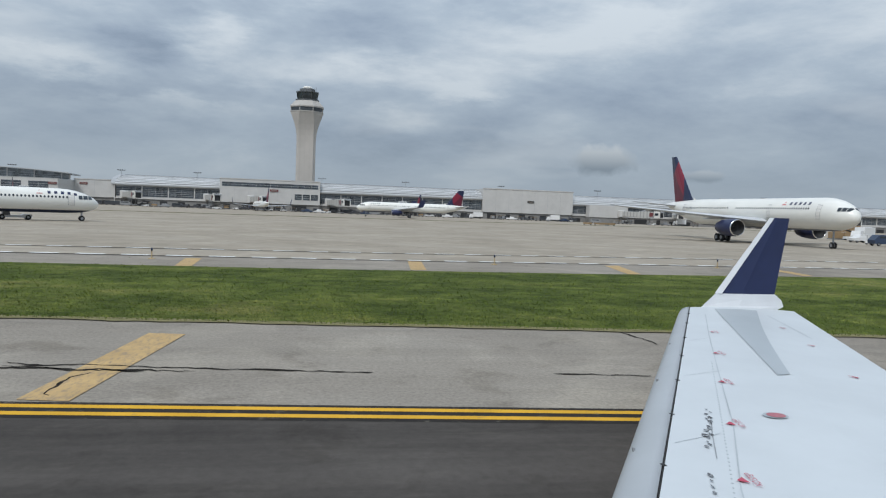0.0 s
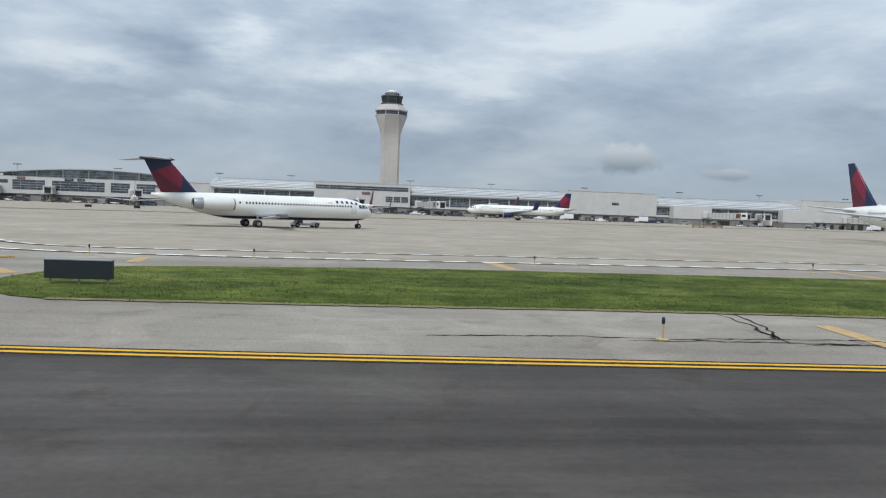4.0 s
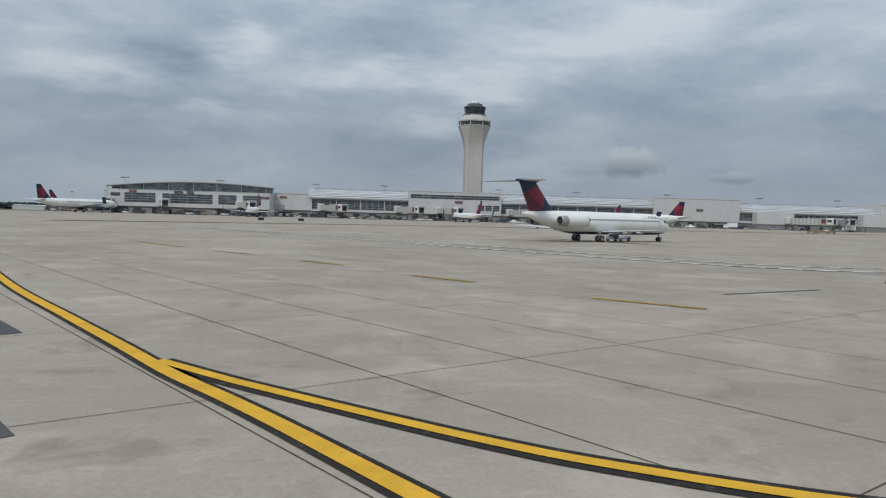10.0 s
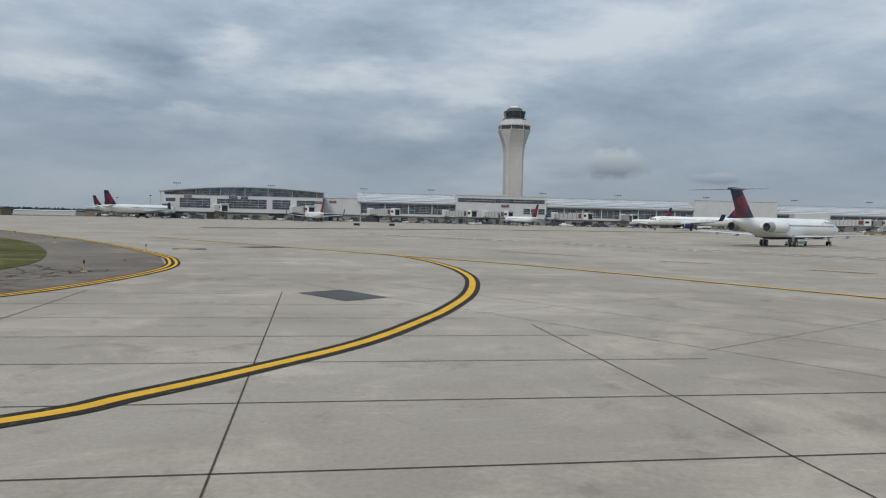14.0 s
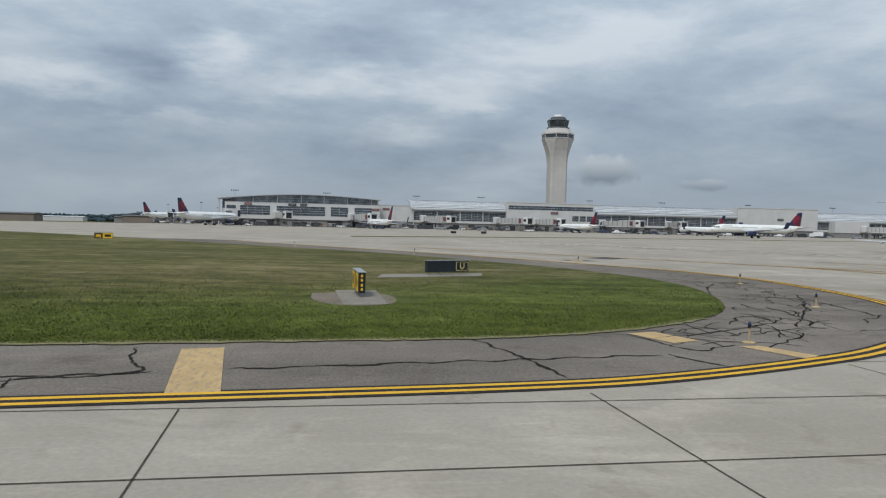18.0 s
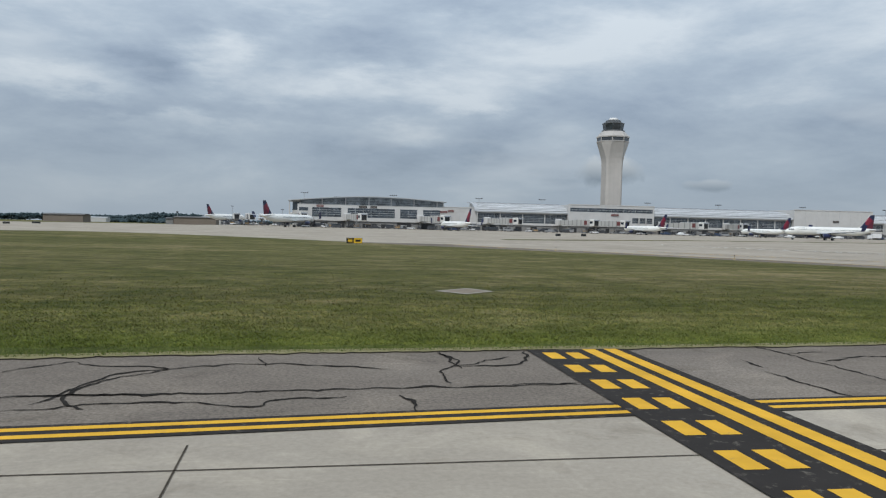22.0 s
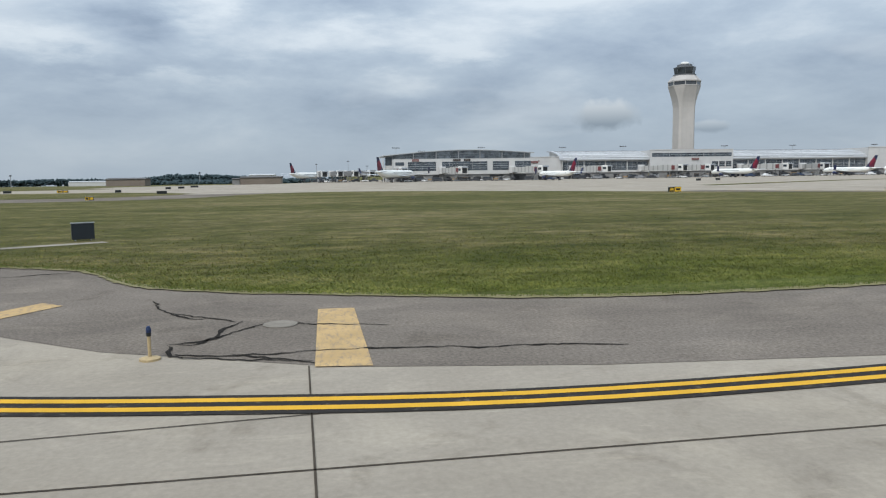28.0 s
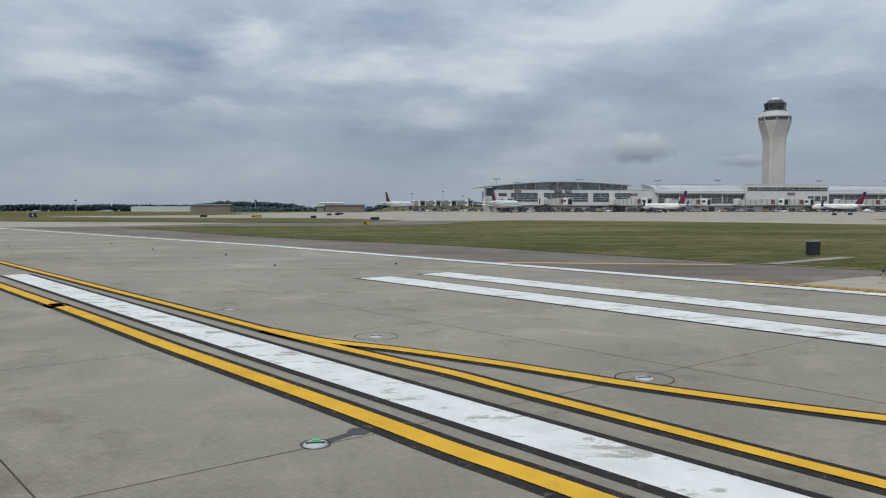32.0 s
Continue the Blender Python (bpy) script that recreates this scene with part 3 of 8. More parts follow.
def along(pts, step):
    """Points every step metres along a line, with the heading there."""
    out, left = [], 0.0
    for a, b in zip(pts, pts[1:]):
        a, b = Vector(a), Vector(b)
        n = (b - a).length
        while left < n:
            q = a + (b - a) * (left / n)
            out.append((q.x, q.y, math.atan2(b.y - a.y, b.x - a.x)))
            left += step
        left -= n
    return out


# ---- ground ----
LINE_A = [(90, 5.4), (40, 8.0), (-0.7, 10.2), (-20.6, 11.25), (-38, 12.0), (-45.9, 12.75), (-49.8, 14.0), (-53, 16.0), (-55.2, 18.3), (-56.7, 21.0), (-57.5, 24.0), (-57.7, 26.6), (-56.9, 29.3), (-54.8, 31.4), (-51.5, 33.3)]
EDGE_ASPHALT = [(-57.9, 26.9), (-63.6, 17.5), (-65.6, 13.7), (-66.7, 11.4), (-67.4, 8.4), (-67.8, 6.3), (-67.9, 3.0), (-68.2, -8), (-68, -40)]
GRASS_A = [(90, 12.5), (40, 15.6), (7.5, 17.5), (-14.2, 18.6), (-26.4, 19.2), (-38, 19.2), (-44.4, 19.3), (-46.9, 21.3), (-47.9, 24.4), (-47.2, 27.8), (-45.0, 30.2), (-38, 31.6), (-31.6, 32.6), (-10.8, 33.2), (0.2, 33.7), (14.7, 35.0), (40, 38.4), (90, 45)]
WHITE_1 = [(90, 52), (60, 48.5), (26.7, 44.5), (3.5, 41.0), (-16.9, 39.2), (-36, 37.6), (-46, 37.3), (-54.5, 38.6), (-60, 42.5), (-65, 49), (-71.2, 59.2), (-81.3, 77.1), (-98.3, 105.8), (-120.6, 134)]
WHITE_2 = [(90, 63), (60, 58), (32.9, 54.0), (4.2, 48.5), (-19.9, 45.4), (-38, 43.2), (-50, 42.0), (-57, 45.0), (-63.5, 55.3), (-74.3, 74.3), (-93.1, 104.4), (-116.1, 128.5)]
LINE_C = [(-261.4, 14.0), (-259.9, 12.0), (-257.7, 9.15), (-255.8, 7.25), (-253.9, 5.65), (-252.3, 4.5), (-250.9, 3.6), (-248.8, 2.45), (-246.8, 1.5), (-244.2, 0.42), (-240, -0.4), (-234.5, -0.9), (-226, -0.35), (-216.5, 0.7), (-208.5, 1.4), (-199.3, 2.2), (-190.7, 2.9), (-181.9, 3.75), (-173.2, 4.3), (-165.7, 4.9), (-156.8, 5.65), (-149.2, 6.3), (-145.8, 6.95), (-141.8, 8.4), (-138.6, 10.0), (-134.6, 13.0), (-131.4, 17.0), (-129.2, 21.5), (-128.0, 27.0), (-127.6, 33.0), (-128.6, 38.5), (-131, 45), (-139, 61), (-152.6, 84.2), (-170, 110)]
GRASS_C = [(-240.1, 8.6), (-231.5, 6.3), (-219.4, 6.9), (-206.3, 7.2), (-195.1, 8.1), (-188.3, 8.8), (-182.3, 9.2), (-168, 10.3), (-153.4, 11.3), (-147.9, 11.9), (-143.9, 13.3), (-140.4, 15.7), (-138, 18.6), (-135.8, 23.6), (-134.6, 29.5), (-135.4, 37), (-141.2, 52), (-152.4, 72.4), (-176, 101), (-186, 112), (-200, 126), (-218, 140), (-236, 149), (-248, 147), (-256, 136), (-261, 123), (-268, 113), (-284, 108), (-303, 106), (-314, 102), (-311, 94), (-302, 82), (-288.4, 60), (-270.4, 39.2), (-262.8, 29.6), (-258.3, 23.6), (-255.8, 21.2), (-252.95, 17.9), (-250.0, 16.4), (-246.35, 14.4), (-244.3, 11.5), (-242.9, 10.0)]

ground = tagged(part("ground", sheet([(-4600, -4600), (4600, -4600), (4600, 4600), (-4600, 4600)], -0.03), GRASS), "wide flat airfield of mown dry grass", "ground", kind="structure")
apron = tagged(part("apron", sheet([(-420, -60), (700, -60), (700, 520), (-330, 520), (-330, 240), (-420, 190)], 0.0), CONCRETE), "pale jointed concrete apron and taxiway with tyre streaks", "apron", kind="structure")
taxi_curve = smooth_line(LINE_A)
taxi_road = tagged(part("taxiway_asphalt", sheet([(90, -40), *LINE_A[:12], *EDGE_ASPHALT], 0.012), ASPHALT), "dark resurfaced asphalt taxiway", "taxiway", kind="structure")
shoulder_a = tagged(part("shoulder_pale", sheet([(90, 5.5), *[p for p in LINE_A[1:]], *WHITE_1[8:0:-1], (90, 52)], 0.006), SHOULDER_PALE), "pale worn asphalt shoulder beside the taxiway", "shoulder", kind="structure")
SHOULDER_C = [(-225, -0.1), (-234, 0.5), (-238.1, 1.15), (-242.2, 2.9), (-245.3, 5.1), (-247.9, 7.35), (-251.2, 11.5), (-254.85, 15.35), (-260.2, 12.5), (-274.0, 29.0), (-286.0, 44.0), (-318, 84), (-332, 104), (-318, 108), (-284, 144), (-236, 150), (-186, 114), (-170, 110), (-152.6, 84.2), (-139, 61), (-131, 45), *LINE_C[::-1][5:22]]
shoulder_c = tagged(part("shoulder_grey", sheet(SHOULDER_C, 0.006), SHOULDER), "cracked grey asphalt shoulder", "shoulder", kind="structure")
grass_a = tagged(part("grass_strip", sheet(smooth_line(GRASS_A, 3), 0.03), GRASS_LUSH), "strip of green mown grass between two taxiways", "grass", kind="structure")
grass_c = tagged(part("grass_island", sheet(smooth_line(GRASS_C + GRASS_C[:1], 3)[:-1], 0.03), GRASS), "broad island of patchy mown grass", "grass", kind="structure")
# runway, running away to the upper left of the plan
RUN = Vector((-0.618, 0.786, 0)).normalized()
SIDE = Vector((-RUN.y, RUN.x, 0))


def run(a, b, origin=(-252.5, 0.66)):
    """A place a metres along the runway edge line and b metres inside it."""
    q = Vector((*origin, 0)) + RUN * a + SIDE * b
    return q.x, q.y


runway = tagged(part("runway", sheet([run(-60, -0.95), run(1400, -0.95), run(1400, 62), run(-60, 62)], 0.008), RUNWAY), "grooved pale concrete runway", "runway", kind="structure")


def far_grass(pts):
    return tagged(part("grass_far", sheet(pts, 0.03), GRASS), "distant strip of mown grass between taxiways", "grass", kind="structure")


far_grass([(-150, 150), (-110, 176), (-80, 194), (-55, 205), (-37, 211), (-13, 219), (60, 243), (140, 276), (230, 306), (230, 314), (140, 284), (60, 251), (-13, 227), (-37, 218.5), (-55, 212), (-80, 201), (-110, 183), (-150, 158)])
far_grass([(-700, 330), (-480, 215), (-345, 140), (-299, 129), (-288, 126.5), (-279.5, 131), (-272.5, 142), (-269, 152.5), (-280, 168), (-294, 180), (-309, 183), (-345, 190), (-480, 290), (-700, 400)])
far_grass([(-1500, 700), (-700, 470), (-363, 268), (-331, 243), (-310, 248), (-420, 335), (-700, 560), (-1500, 900)])

# ---- painted markings ----
def mark(name, bm, mat, label, group="pavement markings"):
    return tagged(part(name, bm, mat), label, "pavement marking", group, "structure")


def double_yellow(pts, label):
    c = smooth_line(pts)
    ob = mark("taxiway_edge_line", ribbon(c, 0.78, 0.016), BLACK, label)
    for s in (-0.175, 0.175):
        part("yellow_stripe", ribbon(c, 0.165, 0.020, s), YELLOW, ob)


def single_yellow(pts, width, label, border=0.16, curved=True, lift=0.020):
    c = smooth_line(pts) if curved else pts
    ob = mark("taxiway_centre_line", ribbon(c, width + 2 * border, 0.016), BLACK, label)
    part("yellow_stripe", ribbon(c, width, lift), YELLOW, ob)


double_yellow(LINE_A, "double yellow taxiway edge line with black borders")
double_yellow(LINE_C, "double yellow taxiway edge line round the grass island")
for a, b in (((-51.0, 12.85), (-55.2, 13.2)), ((-62.4, 13.75), (-66.6, 14.85)), ((-72.7, 18.2), (-75.8, 20.9)), ((-79.4, 26.4), (-82.0, 29.3)), ((-85.4, 35.1), (-88.0, 38.1)), ((-91.8, 43.8), (-94.5, 46.5)), ((-98.5, 53), (-104, 60.5))):
    dash = mark("taxiway_edge_line", ribbon([a, b], 0.46, 0.016), FADED_BLACK, "short faded dash of a double yellow taxiway edge line")
    for s in (-0.12, 0.12):
        part("yellow_stripe", ribbon([a, b], 0.085, 0.020, s), YELLOW, dash)
single_yellow([(-80.6, -2.0), (-82.55, 0.75), (-83.95, 2.85), (-85.4, 5.03), (-86.43, 6.5), (-87.75, 8.3), (-89.4, 10.85), (-92.0, 14.8), (-96.9, 22.3), (-104.7, 35.4), (-108.8, 41.5), (-113.7, 48.2), (-120.35, 57.8), (-125.0, 64.5), (-135.8, 79.5), (-144.2, 91.6)], 0.31, "yellow taxiway centre line with black borders", 0.11, lift=0.026)
single_yellow([(-76, 1.1), (-79, 2.1), (-81.26, 3.3), (-82.44, 4.1), (-83.84, 5.25), (-85.6, 6.8), (-86.7, 7.8), (-88.2, 9.3)], 0.26, "thin yellow line branching off the centre line", lift=0.029)
single_yellow([(-136, -1.2), (-129, 1.2), (-123.0, 4.9), (-121.6, 6.3), (-120.0, 8.2), (-117.8, 11.2), (-115.9, 15.1), (-114.9, 17.6), (-113.7, 21.3), (-112.8, 25.4), (-112.25, 29.3), (-112.1, 34.0), (-112.45, 38.4), (-113.1, 43.0), (-114.0, 47.3), (-115.1, 50.2), (-116.9, 52.7)], 0.28, "curved yellow taxiway lead-in line", 0.2)
for pts, width, name in ((WHITE_1, 0.9, "reflective_edge_line"), (WHITE_2, 0.8, "reflective_edge_line")):
    c = smooth_line(pts)
    ob = mark(name, ribbon(c, width * 0.5, 0.014, width * 0.5), BLACK, "dashed white edge line beside a thin dark band")
    bm = bmesh.new()
    for i, (x, y, a) in enumerate(along(c, 2.2)):
        d = Vector((math.cos(a), math.sin(a), 0)) * 0.68
        q = Vector((x, y, 0))
        s = Vector((-d.y, d.x, 0)).normalized() * width * 0.26
        bm.faces.new([bm.verts.new(q + k) for k in (-d - s, d - s, d + s, -d + s)])
    part("white_dash", drape(bm, 0.02), LINE_WHITE, ob)


def quad_mark(name, pts, mat, label, dz=0.018, border=None):
    ob = mark(name, sheet(pts, dz), mat, label)
    return ob


OLD = "worn yellow bar painted across the shoulder"
for q in ([(-4.0, 16.4), (-3.2, 16.3), (-3.72, 10.8), (-4.47, 10.9)], [(-22.6, 17.1), (-22.0, 17.1), (-22.45, 12.2), (-23.1, 12.2)],
          [(-7.6, 38.2), (-6.8, 38.4), (-6.4, 33.6), (-7.1, 33.4)], [(4.1, 40.1), (4.9, 40.3), (4.5, 34.7), (3.7, 34.5)], [(16.2, 41.3), (17.2, 41.6), (16.0, 35.5), (15.2, 35.3)],
          [(-28.6, 38), (-27.8, 38), (-27.4, 33.5), (-28.1, 33.3)], [(27.5, 43.5), (28.5, 43.8), (27.4, 37.4), (26.6, 37.2)],
          [(-53.7, 32.0), (-53.4, 32.6), (-48.2, 26.3), (-48.7, 25.8)], [(-46.6, 35.2), (-46.0, 35.4), (-45.6, 32.2), (-46.2, 32.0)],
          [(-144.4, 12.5), (-143.5, 12.8), (-142.9, 11.3), (-143.8, 10.9)], [(-142.3, 10.4), (-141.7, 10.5), (-141.0, 9.1), (-141.6, 8.8)],
          [(-155.8, 10.2), (-154.9, 10.4), (-154.3, 6.1), (-155.2, 6.0)], [(-200.2, 7.1), (-199.4, 7.1), (-198.9, 2.7), (-199.7, 2.7)],
          [(-238.6, 6.1), (-237.8, 6.1), (-237.6, 1.1), (-238.5, 1.2)], [(-246.4, 6.05), (-245.75, 5.62), (-244.55, 7.8), (-245.2, 8.3)],
          [(-269.4, 23.85), (-269.2, 23.1), (-257.8, 20.85), (-258.0, 21.55)], [(-132, 55.2), (-130.6, 55.9), (-131, 53.6), (-132.2, 53.2)]):
    quad_mark("shoulder_bar", q, OLD_YELLOW, OLD)

# surface-painted hold bars on the dark taxiway
hold_a = quad_mark("hold_bar_backing", [(-16.35, 11.3), (-15.45, 11.2), (-14.6, -8), (-15.4, -8)], BLACK, "black backing of a dashed yellow hold bar", 0.0225)
for i in range(9):
    y = 10.62 - i * 1.44
    part("yellow_dash", sheet([(-16.09 + i * 0.06, y), (-15.76 + i * 0.06, y), (-15.76 + i * 0.06, y - 0.72), (-16.09 + i * 0.06, y - 0.72)], 0.027), YELLOW, hold_a)
# runway holding position across the concrete taxiway
hold_b = quad_mark("holding_position", [(-182.19, 9.15), (-179.70, 9.45), (-178.35, -14), (-181.13, -14)], BLACK, "black field of a runway holding position marking", 0.0225)
for x in (-180.65, -180.1):
    part("solid_bar", sheet([(x - 0.165, 9.35), (x + 0.165, 9.35), (x + 1.38, -14), (x + 1.05, -14)], 0.027), YELLOW, hold_b)
for col, x in enumerate((-181.74, -181.19)):
    for i in range(16):
        y = 8.72 - i * 1.43
        k = i * 0.062
        part("dashed_bar", sheet([(x - 0.17 + k, y), (x + 0.17 + k, y), (x + 0.19 + k, y - 0.74), (x - 0.15 + k, y - 0.74)], 0.027), YELLOW, hold_b)

# runway paint
EDGE = [(-215, -46.2), (-250.6, -1.15), (-252.2, 0.9), (-257.6, 7.5), (-261.4, 12.4), (-267.6, 20.3), (-274.4, 28.7), (-287.3, 44.6), (-302, 62.2), (-860, 753)]
edge_line = mark("runway_edge_stripe", ribbon(EDGE, 1.16, 0.014), BLACK, "white runway edge stripe with black borders")
part("white_stripe", ribbon(EDGE, 0.82, 0.019), WHITE, edge_line)
for a, b in (((-263.0, 0.99), (-264.56, 0.09)), ((-260.4, 2.57), (-261.95, 1.62))):
    a, b = Vector(a), Vector(b)
    far = Vector((-12.05, 15.95))
    u, v = (b - a).normalized() * 0.13, far.normalized() * 0.13
    ob = mark("threshold_bar", sheet([tuple(q) for q in (a, b, b + far, a + far)], 0.014), BLACK, "long white runway bar with black borders")
    part("white_bar", sheet([tuple(q) for q in (a + u + v, b - u + v, b + far - u - v, a + far + u - v)], 0.019), WHITE, ob)
CENTRE = [(-290.9, 18.75), (-277.6, 1.17), (-274.0, -3.55), (-266, -14.0)]
ob = mark("runway_centre_stripe", ribbon(CENTRE, 1.25, 0.014), BLACK, "white runway centre stripe with black borders")
part("white_stripe", ribbon(CENTRE, 0.9, 0.019), WHITE, ob)
single_yellow([(-335, 78), (-295.1, 26.0), (-288.85, 17.9), (-284.77, 12.6), (-281.8, 8.75), (-279.6, 5.85), (-277.9, 3.6), (-276.6, 2.0), (-275.4, 0.55), (-274.4, -0.6), (-273.65, -1.65), (-272.35, -3.4), (-269, -7.9)], 0.26, "yellow lead-off line along the runway centre", lift=0.030)
single_yellow([(-330, 67), (-289.25, 14.3), (-285.1, 9.0), (-282.2, 5.2), (-280.1, 2.4), (-278.5, 0.35), (-276.3, -2.5), (-274.85, -4.45), (-273.8, -5.75), (-271, -9.4)], 0.34, "broad yellow lead-on line curving off the runway", lift=0.030)
single_yellow([(-278.3, 4.15), (-277.0, 2.75), (-275.4, 1.65), (-274.3, 0.78), (-273.3, -0.05), (-272.4, -0.9), (-271.4, -1.8), (-270.2, -2.75), (-269.35, -3.38), (-268.5, -3.95), (-267.2, -4.75), (-262, -7.5)], 0.3, "yellow taxi line curving on to the runway", lift=0.034)

# asphalt repairs and drain covers
for q, lab in (([(-96.1, 14.0), (-94.3, 15.4), (-92.0, 12.3), (-93.8, 10.8)], "square dark asphalt patch in the concrete"), ([(-90.4, 6.1), (-89.9, 6.3), (-88.7, 4.7), (-89.3, 4.1)], "narrow dark asphalt patch in the concrete"),
               ([(-120.1, 21.6), (-118.5, 22.9), (-116.8, 20.3), (-118.3, 19.1)], "square dark asphalt patch in the concrete"), ([(-66.1, 17.3), (-65.4, 17.6), (-64.6, 16.6), (-65.3, 16.1)], "small dark patch beside a drain"),
               ([(-69.6, 23.1), (-63.5, 25.7), (-63.4, 25.5), (-69.5, 22.85)], "long thin dark saw-cut repair"), ([(-128.5, 61.5), (-125.2, 64.5), (-123.5, 62), (-126.5, 59)], "dark asphalt patch in the concrete"),
               ([(-132.8, 55.9), (-130.2, 56.6), (-129.6, 54.2), (-132, 53.6)], "dark asphalt patch in the concrete")):
    tagged(part("asphalt_patch", sheet(q, 0.011), PATCH), lab, "asphalt patch", "asphalt patches", "structure")
tagged(part("pale_patch", sheet([(-21.8, 38.2), (-16.6, 39.0), (-16.9, 33.2), (-21.4, 33.0)], 0.012), PAD), "pale concrete slab let into the shoulder", "slab", kind="structure")
# ---- terminal ----
BASE = -0.5
FRONT = 387.0


def glazed(parent, x0, x1, z0, z1, y, bays, rows=3, name="window", post=0.25):
    """A band of dark panes between pale posts: one window with panes and bars for each bay."""
    w = (x1 - x0) / bays
    for i in range(bays):
        a, b = x0 + i * w, x0 + (i + 1) * w
        win = part(name, boxed(a + post, b - post, y - 0.05, y + 0.25, z0, z1), GLAZING, parent)
        for k in range(1, rows):
            z = z0 + (z1 - z0) * k / rows
            part("transom", boxed(a + post, b - post, y - 0.14, y - 0.05, z - 0.06, z + 0.06), MULLION, win)
        n = max(1, int(w / 3.2))
        for k in range(1, n):
            x = a + w * k / n
            part("mullion", boxed(x - 0.05, x + 0.05, y - 0.12, y - 0.05, z0, z1), ROOF_EDGE, win)
        if post > 0.1 and i < bays - 1:
            part("post", boxed(b - post, b + post, y - 0.45, y + 0.2, z0 - 0.2, z1 + 0.1), PRECAST, win)
    return parent


def ground_floor(parent, x0, x1, y, z1, seed):
    """Grey lower storey with dark bays, doors and a canopy line."""
    rnd = random.Random(seed)
    part("lower_wall", boxed(x0, x1, y, y + 1.0, BASE, z1), PRECAST_GREY, parent)
    x = x0 + rnd.uniform(1, 4)
    while x < x1 - 5:
        w = rnd.choice((2.2, 3.6, 5.0, 7.5))
        if x + w < x1 - 1:
            part("service_bay", boxed(x, x + w, y - 0.06, y + 0.3, BASE, BASE + rnd.choice((2.2, 2.7, 3.0))), DARK, parent)
        x += w + rnd.uniform(1.5, 6)
    part("ledge", boxed(x0, x1, y - 0.5, y + 0.3, z1, z1 + 0.25), PRECAST, parent)


def hall(x0, x1, top, y=FRONT, label="", bays=8, gable_west=False):
    """A concourse hall: a barrel roof of white metal over a glazed front."""
    th = empty("concourse_hall", pose(0, 0, 0), label, "terminal hall", "concourse")
    n = 10
    eave = top - 5.4
    prof = [(y - 0.8, eave)] + [(y - 0.8 + 26 * (1 - math.cos(math.pi / 2 * i / n)), eave + 5.4 * math.sin(math.pi / 2 * i / n)) for i in range(1, n + 1)]
    bm = bmesh.new()
    loft(bm, [[(x, py, pz) for py, pz in prof] + [(x, prof[-1][0], eave - 1.0), (x, y + 0.4, eave - 1.0), (x, y - 0.8, eave - 0.35)] for x in (x0, x1)])
    for i in range(1, n):
        py, pz = prof[i]
        part("roof_seam", boxed(x0, x1, py - 0.13, py + 0.13, pz - 0.12, pz + 0.12), ROOF_SEAM, th)
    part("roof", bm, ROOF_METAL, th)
    part("eave_trim", boxed(x0 - 0.2, x1 + 0.2, y - 1.05, y - 0.8, eave - 0.45, eave + 0.15), ROOF_EDGE, th)
    part("back_wall", boxed(x0, x1, y + 25, y + 44, BASE, eave), PRECAST, th)
    glazed(th, x0, x1, 4.3, eave - 0.6, y + 0.6, bays, 6)
    part("spandrel", boxed(x0, x1, y, y + 1.2, 3.0, 4.2), PRECAST, th)
    ground_floor(th, x0, x1, y + 0.2, 3.0, int(x0 + 900))
    if gable_west:
        bm = bmesh.new()
        loft(bm, [[(x, py, pz + 0.12) for py, pz in prof] + [(x, py, pz - 0.38) for py, pz in prof[::-1]] for x in (x0 - 2.0, x0 + 0.1)])
        part("gable_fascia", bm, ROOF_EDGE, th)
        bm = bmesh.new()
        loft(bm, [[(x, py, pz - 0.4) for py, pz in prof[1:]] + [(x, prof[-1][0], BASE), (x, prof[1][0], BASE)] for x in (x0 - 0.30, x0 - 0.02)])
        part("gable_wall", bm, PRECAST, th)
        part("gable_window", boxed(x0 - 0.36, x0 - 0.26, y + 4, y + 22, eave - 1.5, eave + 2.2), GLAZING, th)
    return th


def block(x0, x1, top, y=FRONT, label="", strip=None, low=None, seed=1):
    """A plain white block between the halls."""
    th = empty("concourse_block", pose(0, 0, 0), label, "terminal block", "concourse")
    part("wall", boxed(x0, x1, y - 0.6, y + 30, 3.2, top), PRECAST, th)
    part("parapet", boxed(x0 - 0.15, x1 + 0.15, y - 0.8, y - 0.3, top - 0.1, top + 0.35), PRECAST, th)
    ground_floor(th, x0, x1, y, 3.2, seed)
    n = max(2, int((x1 - x0) / 7))
    for i in range(1, n):
        x = x0 + (x1 - x0) * i / n
        part("panel_joint", boxed(x - 0.04, x + 0.04, y - 0.63, y - 0.5, 3.3, top - 0.4), ROOF_EDGE, th)
    if strip:
        glazed(th, strip[0], strip[1], strip[2], strip[3], y - 0.62, 7, 2, "window", 0.03)
    if low:
        glazed(th, low[0], low[1], low[2], low[3], y - 0.62, 3, 3)
    return th


hall(-112.0, -60.0, 15.9, label="glazed concourse hall under a white ribbed barrel roof", bays=4, gable_west=True)
block(-60.0, -8.6, 15.4, FRONT - 1.5, "white concourse block with a long dark window strip", (-59.0, -9.6, 11.5, 13.7), (-22.0, -9.4, 5.6, 8.6), 3)
hall(-8.6, 79.6, 15.8, label="long glazed concourse hall under a white ribbed barrel roof", bays=8)
block(79.6, 131.2, 16.0, FRONT - 1.0, "plain white windowless concourse block", None, None, 5)
hall(131.2, 219.0, 14.9, label="glazed concourse hall with white metal roof and closed bays", bays=8)
block(219.0, 268.0, 15.8, FRONT - 1.0, "plain white windowless concourse block", None, None, 7)
hall(268.0, 356.0, 14.8, label="distant glazed concourse hall with a white metal roof", bays=8)
